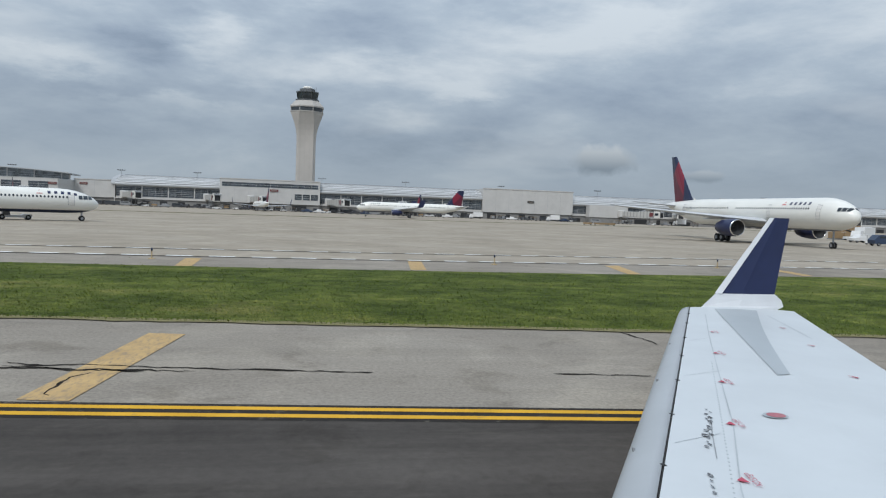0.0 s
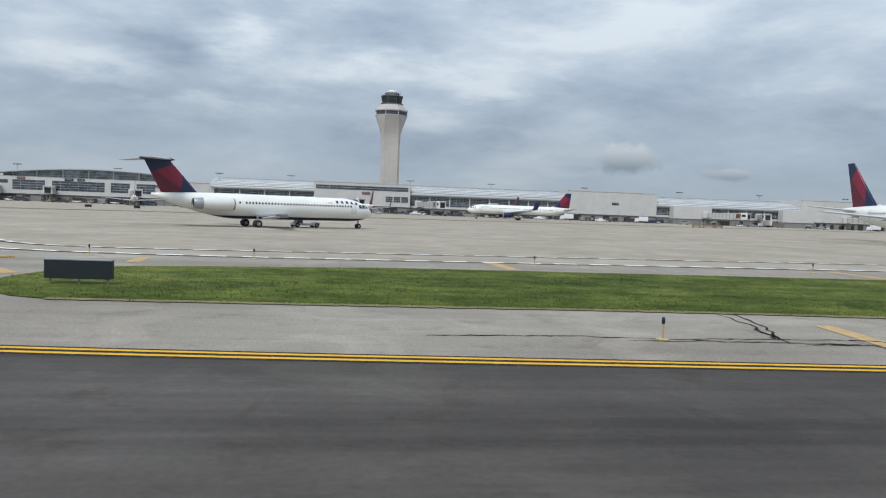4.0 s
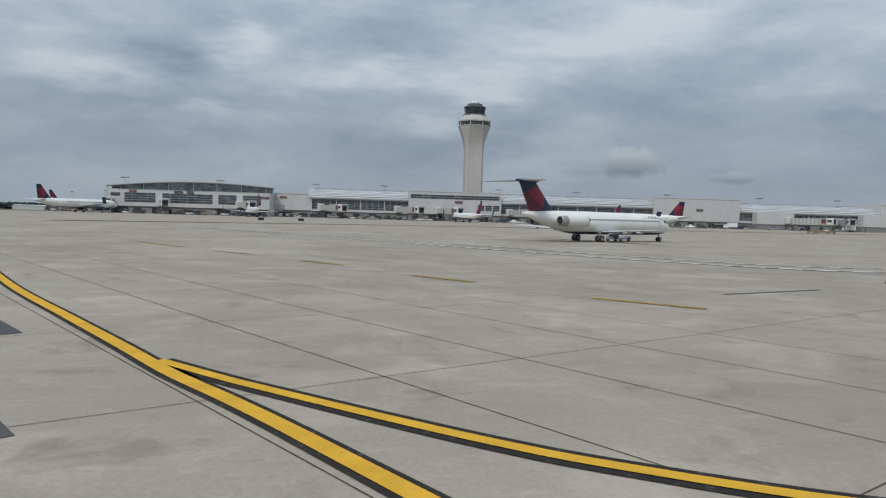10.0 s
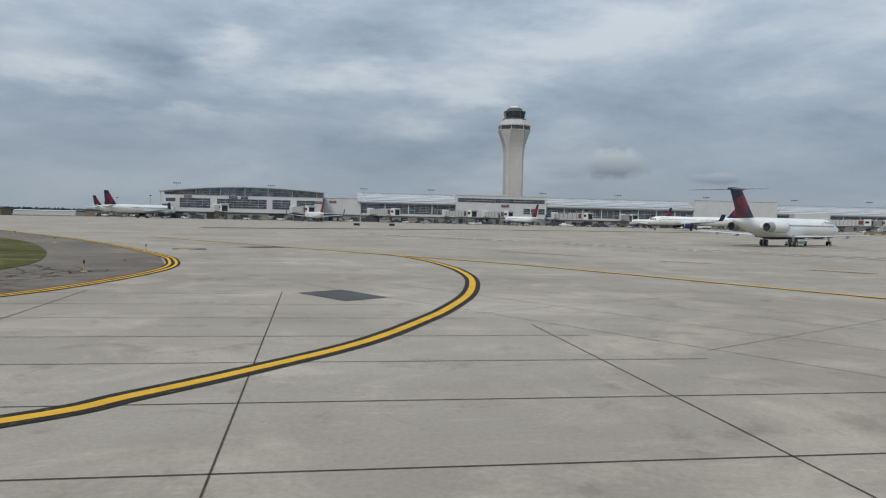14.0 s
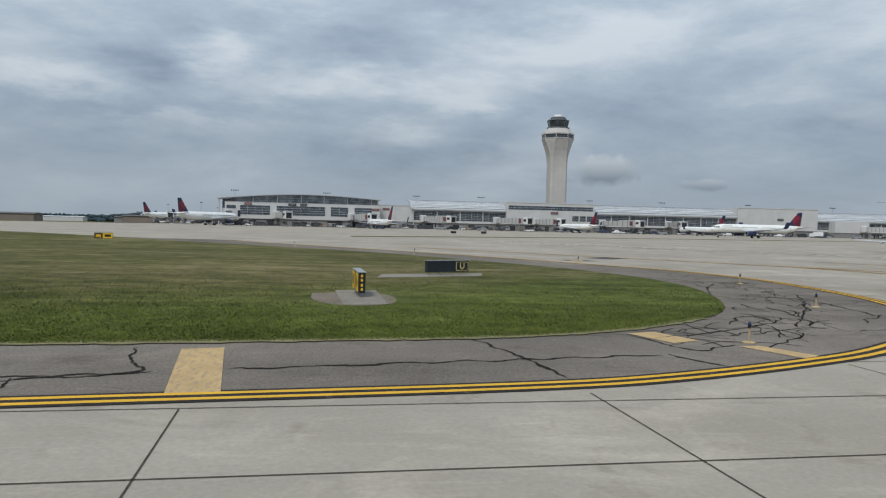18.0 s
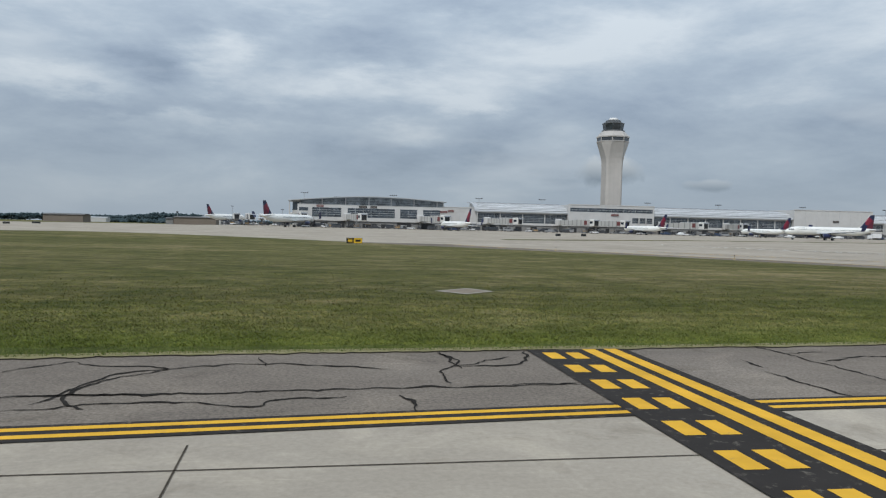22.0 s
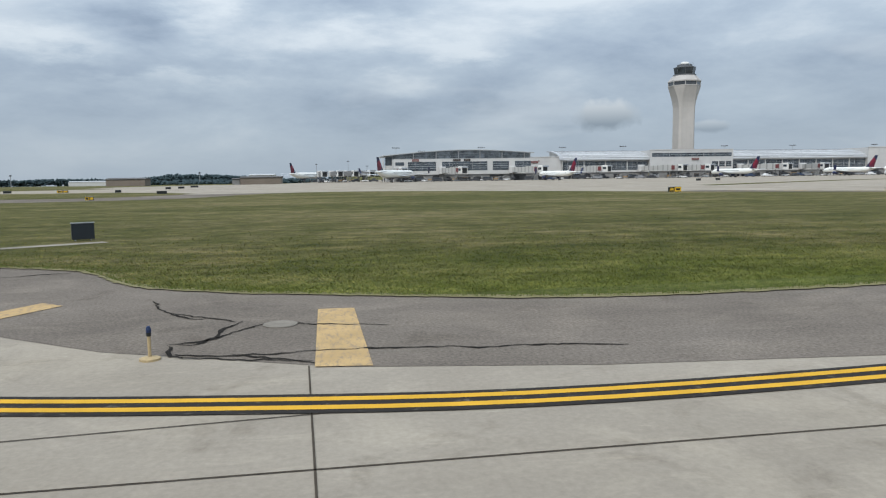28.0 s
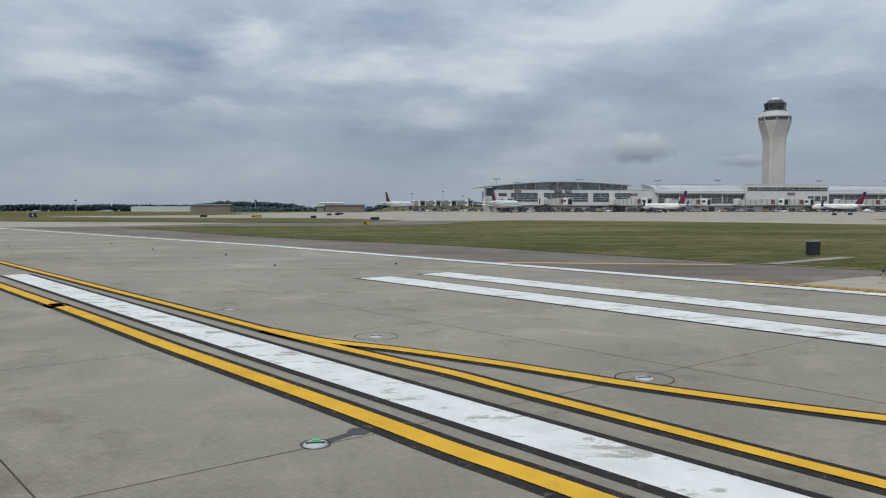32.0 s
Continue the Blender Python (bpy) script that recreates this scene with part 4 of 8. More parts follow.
block(356.0, 420.0, 15.4, FRONT, "distant plain white concourse block", None, None, 9)
block(-131.9, -112.4, 12.0, FRONT + 1.2, "low white link between two concourse halls", None, None, 11)
box_a = empty("closed_bay", pose(0, 0, 0), "white closed bay built out from the concourse", "terminal bay")
part("wall", boxed(139.5, 162.0, 381.0, 386.8, 2.6, 9.3), PRECAST, box_a)
part("lower_wall", boxed(139.5, 162.0, 381.4, 386.8, BASE, 2.6), PRECAST_GREY, box_a)
box_b = empty("closed_bay", pose(0, 0, 0), "white closed bay built out from the concourse", "terminal bay")
part("wall", boxed(205.0, 224.0, 381.0, 386.2, 2.6, 9.6), PRECAST, box_b)
part("lower_wall", boxed(205.0, 224.0, 381.4, 386.2, BASE, 2.6), PRECAST_GREY, box_b)

# end pavilion with a bowed roof
pav = empty("end_pavilion", pose(0, 0, 0), "white end pavilion with a bowed grey roof and clerestory", "terminal pavilion")
PX0, PX1, PY, PW = -210.0, -132.0, 379.5, 11.7
PYW, TERRACE = 366.0, 11.3


def bow(x):
    t = (x + 216.0) / (216.0 - 130.5)
    return 13.2 + 1.2 * t + 2.4 * math.sin(math.pi * t)


part("wall", boxed(PX0, PX1, PYW, PYW + 2, 3.0, TERRACE), PRECAST, pav)
part("coping", boxed(PX0 - 0.12, PX1 + 0.12, PYW - 0.12, PYW + 2, TERRACE, TERRACE + 0.14), MULLION, pav)
part("terrace", boxed(PX0 + 2, PX1 - 2, PYW + 2, PY + 4, TERRACE - 0.5, TERRACE - 0.1), ROOF_EDGE, pav)
part("side_wall", boxed(PX0, PX0 + 2, PYW + 2, PY + 40, BASE, TERRACE), PRECAST, pav)
part("side_wall", boxed(PX1 - 2, PX1, PYW + 2, PY + 38, BASE, TERRACE), PRECAST, pav)
part("back_wall", boxed(PX0 + 2, PX1 - 9, PY + 38, PY + 40, BASE, PW), PRECAST, pav)
ground_floor(pav, PX0, PX1, PYW + 0.6, 3.0, 21)
bm = bmesh.new()
rows = []
for i in range(25):
    x = -215.6 + (215.6 - 131.0) * i / 24
    rows.append([(x, PY - 1.8, bow(x) - 0.30), (x, PY - 1.8, bow(x) + 0.22), (x - 9 * i / 24, PY + 42, bow(x) + 0.5), (x - 9 * i / 24, PY + 42, bow(x) - 0.2)])
loft(bm, rows)
part("roof", bm, MULLION, pav)
bm = bmesh.new()
loft(bm, [[(x, PY - 2.0, bow(x) - 0.12), (x, PY - 2.0, bow(x) + 0.28), (x, PY - 1.8, bow(x) + 0.28), (x, PY - 1.8, bow(x) - 0.12)] for x in [-215.6 + 84.6 * i / 24 for i in range(25)]])
part("roof_fascia", bm, MULLION, pav)
bm = bmesh.new()
loft(bm, [[(x, PY + 2.9, PW - 0.3), (x, PY + 2.9, bow(x) - 0.32), (x, PY + 3.3, bow(x) - 0.32), (x, PY + 3.3, PW - 0.3)] for x in [PX0 + (PX1 - PX0) * i / 12 for i in range(13)]])
part("clerestory_wall", bm, PRECAST, pav)
CELLS = (PX0 + 0.5, -198.0, -185.5, -173.0, -161.0, -148.5, -135.8, PX1 - 0.4)
for i, (a, b) in enumerate(zip(CELLS, CELLS[1:])):
    bm = bmesh.new()
    loft(bm, [[(x, PY + 2.4, PW - 0.2), (x, PY + 2.4, bow(x) - 0.4), (x, PY + 2.7, bow(x) - 0.4), (x, PY + 2.7, PW - 0.2)] for x in (a + 0.25, (a + b) / 2, b - 0.25)])
    cl = part("clerestory_window", bm, CLERESTORY, pav)
    if i < len(CELLS) - 2:
        part("post", boxed(b - 0.25, b + 0.25, PY + 1.9, PY + 2.5, TERRACE - 0.1, bow(b) - 0.3), PRECAST, cl)
    for k in (0.33, 0.66):
        z = PW + (min(bow(a), bow(b)) - 0.4 - PW) * k
        part("transom", boxed(a + 0.3, b - 0.3, PY + 2.28, PY + 2.4, z - 0.06, z + 0.06), MULLION, cl)
for a, b, n in ((-202.6, -187.7, 2), (-184.5, -160.0, 3), (-157.2, -148.2, 1), (-145.1, -136.1, 1)):
    glazed(pav, a, b, 5.0, 9.7, PYW - 0.02, n, 4, post=0.04)
part("corner_window", boxed(-209.2, -204.6, PYW - 0.08, PYW + 0.2, 7.9, 9.6), GLAZING, pav)
bm = bmesh.new()
rod(bm, (-214.9, PY - 1.0, BASE), (-214.9, PY - 1.0, 13.0), 0.3)
part("roof_column", bm, PRECAST, pav)
part("corner_glazing", boxed(-213.5, PX0, PY + 1.0, PY + 8, 8.2, 12.8), GLAZING, pav)
part("corner_wall", boxed(-213.5, PX0, PY + 1.0, PY + 8, BASE, 8.2), PRECAST, pav)

GATE_RED = painted("gate_sign_maroon", (0.16, 0.045, 0.045), 0.4)
GATE_INK = painted("gate_sign_ink", (0.30, 0.25, 0.22), 0.5)
# gate signs on the facades, lettering too small to read
for x, z, y, w in ((-198.6, 10.55, PYW - 0.12, 3.6), (-176.6, 10.5, PYW - 0.12, 4.0), (-171.0, 10.5, PYW - 0.12, 3.4), (-134.2, 9.0, PYW - 0.12, 3.8), (-32.4, 10.1, 384.6, 4.4), (106.8, 9.6, 385.2, 3.8), (-127.4, 9.9, 387.5, 3.8)):
    s = empty("gate_sign", pose(x, y, z), "small dark red gate sign on the white wall", "gate sign", "gate signs")
    part("panel", boxed(-w / 2, w / 2, -0.12, 0.05, -0.55, 0.55), GATE_RED if x < -190 or x in (-32.4, -134.2, -127.4) else SIGN_BLACK, s)
    part("lettering", boxed(-w * 0.36, w * 0.36, -0.16, -0.12, -0.16, 0.16), GATE_INK, s)

# lamp clusters on roof masts
for x, y, z in ((-207.5, 382, 17.7), (-159.7, 384, 17.6), (-110.5, 392, 17.6), (-73.0, 394, 18.0), (-8, 396, 17.9), (38, 398, 18.0), (92, 396, 18.0), (150, 398, 17.8), (200, 398, 17.8), (255, 398, 17.8), (-190, 412, 16.8)):
    lm = empty("roof_light", pose(x, y, 0), "row of dark floodlights on a thin roof mast", "floodlight", "roof lights")
    part("mast", rodded((0, 0, 9.5), (0, 0, z), 0.09), GREY_METAL, lm)
    part("crossarm", boxed(-1.9, 1.9, -0.06, 0.06, z - 0.3, z - 0.15), GREY_METAL, lm)
    for k in (-1.65, -0.55, 0.55, 1.65):
        part("lamp", boxed(k - 0.27, k + 0.27, -0.25, 0.25, z - 0.15, z + 0.30, 0.05), DARK, lm)

# ---- control tower ----
tower = empty("control_tower", pose(-18.4, 428, BASE), "tall ribbed pale concrete control tower with a dark glass cab", "control tower")
N8 = 8
T8 = math.pi / 8
K8 = 1 / math.cos(math.pi / 8)


TOWER_DARK = painted("dark_roof_sheet", (0.10, 0.105, 0.11), 0.6, 0.1)


def oct_body(profile):
    return lathe([(r * K8, z) for r, z in profile], N8, turn=T8)


def cut_square(h, c, z):
    """A square of half width h with its corners cut back by c."""
    return [(h, -h + c, z), (h, h - c, z), (h - c, h, z), (-h + c, h, z), (-h, h - c, z), (-h, -h + c, z), (-h + c, -h, z), (h - c, -h, z)]


OCT = 2 - math.sqrt(2)
bm = bmesh.new()
loft(bm, [cut_square(h, h * c, z) for h, c, z in ((5.55, 0.22, 0), (5.4, 0.22, 14), (5.35, 0.22, 40), (5.5, 0.24, 44), (5.9, 0.28, 47), (6.7, 0.36, 50.2), (7.8, 0.46, 53.4), (8.8, 0.54, 56.0), (9.2, OCT, 57.4))])
part("shaft", bm, TOWER_WALL, tower)
part("gallery_band", oct_body([(8.95, 57.4), (8.95, 60.0)]), dark_glass("gallery_glass", (0.045, 0.05, 0.055), 0.2), tower)
part("gallery_rim", oct_body([(9.45, 60.0), (9.5, 60.7), (6.7, 63.9), (5.8, 63.9)]), TOWER_TRIM, tower)
part("gallery_sill", oct_body([(9.35, 57.2), (9.4, 57.75)]), TOWER_TRIM, tower)
for i in range(8):
    a = T8 + i * math.pi / 4
    part("gallery_post", rodded((8.98 * K8 * math.cos(a), 8.98 * K8 * math.sin(a), 57.4), (8.98 * K8 * math.cos(a), 8.98 * K8 * math.sin(a), 60.0), 0.22, 6), TOWER_TRIM, tower)
cab = part("cab_glass", oct_body([(5.35, 63.9), (6.2, 69.0)]), dark_glass("cab_glass", (0.03, 0.038, 0.045), 0.12), tower)
for i in range(8):
    a = T8 + i * math.pi / 4
    part("cab_mullion", rodded((5.37 * K8 * math.cos(a), 5.37 * K8 * math.sin(a), 63.9), (6.22 * K8 * math.cos(a), 6.22 * K8 * math.sin(a), 69.0), 0.10, 6), TOWER_DARK, cab)
part("cab_roof", oct_body([(6.35, 68.8), (6.35, 69.3), (4.4, 69.7), (4.2, 71.0), (4.0, 71.1)]), TOWER_DARK, tower)
part("dome", lathe([(2.9, 71.0), (2.9, 71.9), (2.2, 72.6), (0.3, 72.9)], 20), PAINT_WHITE, tower, "white dome over the cab")
for dx, dy, h in ((5.0, 0, 3.6), (-4.6, 1.5, 2.4), (4.4, -2.5, 3.0), (1, 4.6, 2.2)):
    part("antenna", rodded((dx, dy, 69.2), (dx, dy, 69.2 + h), 0.06, 5), GREY_METAL, tower)
part("cab_rail", oct_body([(6.6, 63.9), (6.6, 64.7)]), TOWER_DARK, tower)
part("entrance_block", boxed(-9, 9, -8.5, 8.5, 0, 11.5), TOWER_WALL, tower)


# ---- aircraft ----
SEAM_GREY = painted("door_seam_grey", (0.30, 0.31, 0.32), 0.5)


class Hull:
    """A fuselage: nose at x = 0, tail at x = -length, heights above the ground."""

    def __init__(self, length, dia, axis, nose=1.5, tail=3.1, lift=0.34, droop=0.13):
        self.L, self.r, self.axis, self.nose, self.tail, self.lift, self.droop = length, dia / 2, axis, nose * dia, tail * dia, lift, droop

    def section(self, x):
        s = -x
        r, z = self.r, self.axis
        if s < self.nose:
            t = s / self.nose
            r *= max(1 - (1 - t) ** 2.1, 0) ** 0.56
            z -= self.droop * 2 * self.r * (1 - t) ** 1.6
        elif s > self.L - self.tail:
            t = (s - (self.L - self.tail)) / self.tail
            r *= 1 - 0.90 * t ** 1.55
            z += self.lift * 2 * self.r * t ** 1.4
        return r, z

    def at(self, x, a, out=0.0):
        """A place on the skin; a is the angle from the top, positive to the left side."""
        r, z = self.section(x)
        return Vector((x, math.sin(a) * (r + out), z + math.cos(a) * (r + out)))

    def band(self, x0, x1, z0, z1, s, out=0.014, nx=3, nz=3):
        """A patch of skin on side s between two stations and two heights above the hull's axis."""
        bm = bmesh.new()
        g = []
        for i in range(nx + 1):
            x = x0 + (x1 - x0) * i / nx
            r, zc = self.section(x)
            row = []
            for k in range(nz + 1):
                h = self.axis + z0 + (z1 - z0) * k / nz - zc
                row.append(bm.verts.new(self.at(x, s * math.acos(min(max(h / r, -1.0), 0.995)), out)))
            g.append(row)
        for i in range(nx):
            for k in range(nz):
                bm.faces.new((g[i][k], g[i + 1][k], g[i + 1][k + 1], g[i][k + 1]))
        return bm

    def mesh(self, n=28):
        bm = bmesh.new()
        st = [0.012 * self.nose, 0.05 * self.nose, 0.12 * self.nose, 0.22 * self.nose, 0.36 * self.nose, 0.55 * self.nose, 0.78 * self.nose, self.nose]
        st += [self.nose + (self.L - self.tail - self.nose) * i / 6 for i in range(1, 7)]
        st += [self.L - self.tail + self.tail * i / 8 for i in range(1, 9)]
        return loft(bm, [[self.at(-s, 2 * math.pi * i / n) for i in range(n)] for s in st])

    def patch(self, x0, x1, a0, a1, out=0.012, nx=2, na=3):
        bm = bmesh.new()
        g = [[bm.verts.new(self.at(x0 + (x1 - x0) * i / nx, a0 + (a1 - a0) * k / na, out)) for k in range(na + 1)] for i in range(nx + 1)]
        for i in range(nx):
            for k in range(na):
                bm.faces.new((g[i][k], g[i + 1][k], g[i + 1][k + 1], g[i][k + 1]))
        return bm


def foil(chord, thick, lead, y, z, twist=0.0, flip=False):
    """One wing section: points round it, leading edge at x = lead."""
    pts = []
    for s, t in ((0, 0), (0.03, 0.5), (0.12, 0.9), (0.35, 1.0), (0.7, 0.55), (1, 0.04), (1, -0.04), (0.7, -0.35), (0.35, -0.6), (0.12, -0.55), (0.03, -0.35)):
        pts.append((lead - s * chord, y, z + t * thick / 2 - s * chord * twist))
    return pts


def fin_foil(chord, thick, lead, z):
    return [(lead - s * chord, t * thick / 2, z) for s, t in ((0, 0), (0.08, 0.7), (0.35, 1), (0.75, 0.5), (1, 0.03), (1, -0.03), (0.75, -0.5), (0.35, -1), (0.08, -0.7))]


def nacelle(th, x, y, z, length, rad, mat, name="engine", core=True):
    bm = bmesh.new()
    n = 20
    prof = [(0.0, 0.86), (-0.03, 0.94), (-0.12, 1.0), (-0.45, 1.0), (-0.75, 0.88), (-1.0, 0.62)]
    loft(bm, [[(x + a * length, y + rad * k * math.cos(2 * math.pi * i / n), z + rad * k * math.sin(2 * math.pi * i / n)) for i in range(n)] for a, k in prof], caps=False)
    eng = part(name, bm, mat, th, smooth=True)
    for nm, ring, m in ((("inlet_lip", [(0.0, 0.86), (0.012, 0.90), (-0.03, 0.945)], CHROME), ("inlet", [(0.0, 0.86), (-0.2, 0.80), (-0.22, 0.15), (-0.12, 0.04)], DARK), ("exhaust", [(-0.97, 0.60), (-0.9, 0.45), (-1.08, 0.30), (-1.2, 0.06)], GREY_METAL)))[:3 if core else 2]:
        bm = bmesh.new()
        loft(bm, [[(x + a * length, y + rad * k * math.cos(2 * math.pi * i / n), z + rad * k * math.sin(2 * math.pi * i / n)) for i in range(n)] for a, k in ring], caps=False)
        part(nm, bm, m, eng, smooth=True)
    return eng


def wheel(parent, x, y, r, w):
    bm = bmesh.new()
    n = 16
    loft(bm, [[(x + r * k * math.cos(2 * math.pi * i / n), y + d * w / 2, r + r * k * math.sin(2 * math.pi * i / n)) for i in range(n)] for d, k in ((-1, 0.8), (-0.7, 1.0), (0.7, 1.0), (1, 0.8))])
    t = part("tyre", bm, RUBBER, parent)
    bm = bmesh.new()
    loft(bm, [[(x + r * 0.5 * math.cos(2 * math.pi * i / n), y + d * (w / 2 + 0.01), r + r * 0.5 * math.sin(2 * math.pi * i / n)) for i in range(n)] for d in (-1, 1)])
    part("rim", bm, GREY_METAL, t)


def gear(th, x, ys, r, w, top, name):
    y = sum(ys) / len(ys)
    g = part(name, rodded((x, y, r * 0.8), (x, y, top), 0.09 + r * 0.12), GREY_METAL, th)
    bm = rodded((x, min(ys), r), (x, max(ys), r), 0.06 + r * 0.08)
    part("axle", bm, GREY_METAL, g)
    for k in ys:
        wheel(g, x, k, r, w)
    return g


def airliner(label, m, L, D, axis, span, tail_top, kind, split, detail, tee=False, rear=False, winglets=False, group="aircraft"):
    """An airliner at the pose m: nose at the pose's origin, pointing along its x axis, wheels on the ground."""
    th = empty("airliner", m, label, "airliner", group)
    hull = Hull(L, D, axis, 1.5 if D < 4.5 else 1.25, lift=0.30 if not tee else 0.36, droop=0.13 if D < 4.5 else 0.09)
    fus = part("fuselage", hull.mesh(), fuselage_paint("fuselage_paint_" + kind, split), th, smooth=True)
    r = D / 2
    xr = -0.40 * L if not rear else -0.50 * L
    cr, ct = (0.20 * L, 0.045 * L) if not rear else (0.155 * L, 0.04 * L)
    half = span / 2
    sweep = 0.52 if not rear else 0.45
    zr = axis - r * (0.62 if not rear else 0.80)
    zt = zr + half * (0.085 if not rear else 0.05)
    for s in (1, -1):
        bm = bmesh.new()
        lead = lambda y: xr + cr * 0.45 - sweep * (y - r * 0.5)
        st = [(r * 0.35, cr), (half * 0.38, cr * 0.56), (half * 0.7, cr * 0.38), (half, ct)]
        loft(bm, [foil(c, c * 0.12, lead(y), s * y, zr + (zt - zr) * y / half) for y, c in st])
        w = part("wing", bm, WING_GREY, th)
        if winglets:
            bm = bmesh.new()
            loft(bm, [[(lead(half) - a * ct - k * ct * 0.55, s * (half + 0.25 * k + 0.3 * k * k), zt + 2.4 * k * k + 0.3 * k + d) for a, d in ((0, 0), (0.5, 0.06), (1, 0), (0.5, -0.06))] for k in (0, 0.3, 0.65, 1.0)])
            part("winglet", bm, NAVY, w)
        if detail:
            for k in (0.3, 0.52, 0.74):
                y = half * k
                c = cr * (1 - 0.62 * k) * 0.75
                bm = rodded((lead(y) - c * 0.55, s * y, zr + (zt - zr) * k - 0.15), (lead(y) - c * 1.25, s * y, zr + (zt - zr) * k - 0.3), 0.22, 8, 0.06)
                part("flap_fairing", bm, WING_GREY, w)
    # fin and tailplane
    if tee:
        zb, zt2, le0, le1, c0, c1 = axis + r * 0.9, tail_top - 0.15, -0.818 * L, -0.932 * L, 4.75, 3.2
    else:
        zb, zt2, c0, c1 = axis + r * 0.8, tail_top, (0.145 if D < 4.5 else 0.135) * L, (0.052 if D < 4.5 else 0.038) * L
        le0 = -L + 0.195 * L
        le1 = le0 - (tail_top - zb) * 0.80
    bm = bmesh.new()
    drop = 0.35 * r
    loft(bm, [fin_foil(c0 * 1.06, 0.0115 * L, le0 + 0.1 * c0, zb - drop), fin_foil(c0, 0.011 * L, le0, zb), fin_foil(c1, 0.008 * L, le1, zt2)])
    part("fin", bm, fin_paint("fin_paint_" + kind, zb, zt2, le0 - c0, le1 - c1, c0, c1), th)
    bm = bmesh.new()
    if not tee:
        loft(bm, [[(le0 + 2.6, 0.0, zb - drop * 0.2), (le0 + 2.6, 0.03, zb - drop * 0.6), (le0 + 2.6, -0.03, zb - drop * 0.6)], [(le0 - 0.15, 0.0, zb + 0.9), (le0 + 0.1, 0.10, zb - drop), (le0 + 0.1, -0.10, zb - drop)]])
        part("dorsal_fin", bm, PAINT_WHITE, th)
    hspan = 0.36 * span / 2 if not tee else 0.43 * span / 2
    hz = zt2 + 0.1 if tee else axis + r * 0.45
    hx = le1 + 0.2 if tee else -L + 0.125 * L
    hc = 0.085 * L if not tee else 3.3
    for s in (1, -1):
        bm = bmesh.new()
        loft(bm, [foil(hc, hc * 0.1, hx, s * 0.15, hz), foil(hc * 0.42, hc * 0.04, hx - hspan * 0.62, s * hspan, hz + hspan * (0.09 if not tee else -0.03))])
        part("tailplane", bm, WING_GREY, th)
    if tee:
        bm = bmesh.new()
        loft(bm, [[(hx + 0.5 - k * (c1 + 1.2), 0.27 * q * math.cos(a), hz - 0.05 + 0.27 * q * math.sin(a)) for a in [i * math.pi / 5 for i in range(10)]] for k, q in ((0, 0.1), (0.15, 0.9), (0.6, 1.0), (0.92, 0.8), (1.0, 0.5))])
        part("bullet_fairing", bm, NAVY, th)
    # engines
    if rear:
        er = 0.86
        for s in (1, -1):
            ey, ez, ex = s * (r + er + 0.28), axis + 0.25, -0.70 * L
            e = nacelle(th, ex, ey, ez, 5.3, er, PAINT_WHITE, core=False)
            n = 20
            for nm, ring, mt in (("exhaust_duct", [(-0.78, 0.90), (-0.80, 0.88), (-1.0, 0.78), (-1.01, 0.72), (-0.90, 0.66)], GREY_METAL), ("exhaust_opening", [(-0.99, 0.735), (-0.98, 0.5), (-0.96, 0.05)], DARK)):
                bm = bmesh.new()
                loft(bm, [[(ex + a * 5.3, ey + er * k * math.cos(2 * math.pi * i / n), ez + er * k * math.sin(2 * math.pi * i / n)) for i in range(n)] for a, k in ring], caps=False)
                part(nm, bm, mt, e, smooth=True)
            part("pylon", boxed(ex - 4.2, ex - 1.0, min(s * r * 0.7, s * (r + er)), max(s * r * 0.7, s * (r + er)), ez - 0.2, ez + 0.15), PAINT_WHITE, e)
    else:
        er = 0.27 * D if D < 4.5 else 0.285 * D
        ey = half * 0.32
        for s in (1, -1):
            ex = xr + cr * 0.45 - sweep * (ey - r * 0.5) + 0.058 * L
            e = nacelle(th, ex, s * ey, zr - er * 0.72, 0.095 * L, er, NAVY)
            part("pylon", boxed(ex - 0.085 * L, ex - 0.02 * L, s * ey - 0.18, s * ey + 0.18, zr - er * 0.2, zr + 0.35), PAINT_WHITE, e)
    # landing gear
    wr = (0.0105 * L + 0.05 if not rear else 0.52) if D < 4.5 else 0.66
    gy = 0.135 * span / 2 * 2 if rear else 0.115 * span
    gx = -0.475 * L if not rear else -0.59 * L
    for s in (1, -1):
        if D > 4.5:
            for dx in (-0.72, 0.72):
                gear(th, gx + dx, (s * 4.65 - 0.57, s * 4.65 + 0.57), wr, 0.42, axis - r * 0.6, "main_gear")
        else:
            gear(th, gx, (s * gy * 0.62 - 0.36, s * gy * 0.62 + 0.36), wr, 0.34, axis - r * 0.6, "main_gear")
    nx = -0.085 * L if not rear else -0.068 * L
    gear(th, nx, (-0.24, 0.24), wr * 0.72, 0.22, axis - r * 0.7, "nose_gear")
    # windows, doors and cockpit
    a_w = math.radians(72)
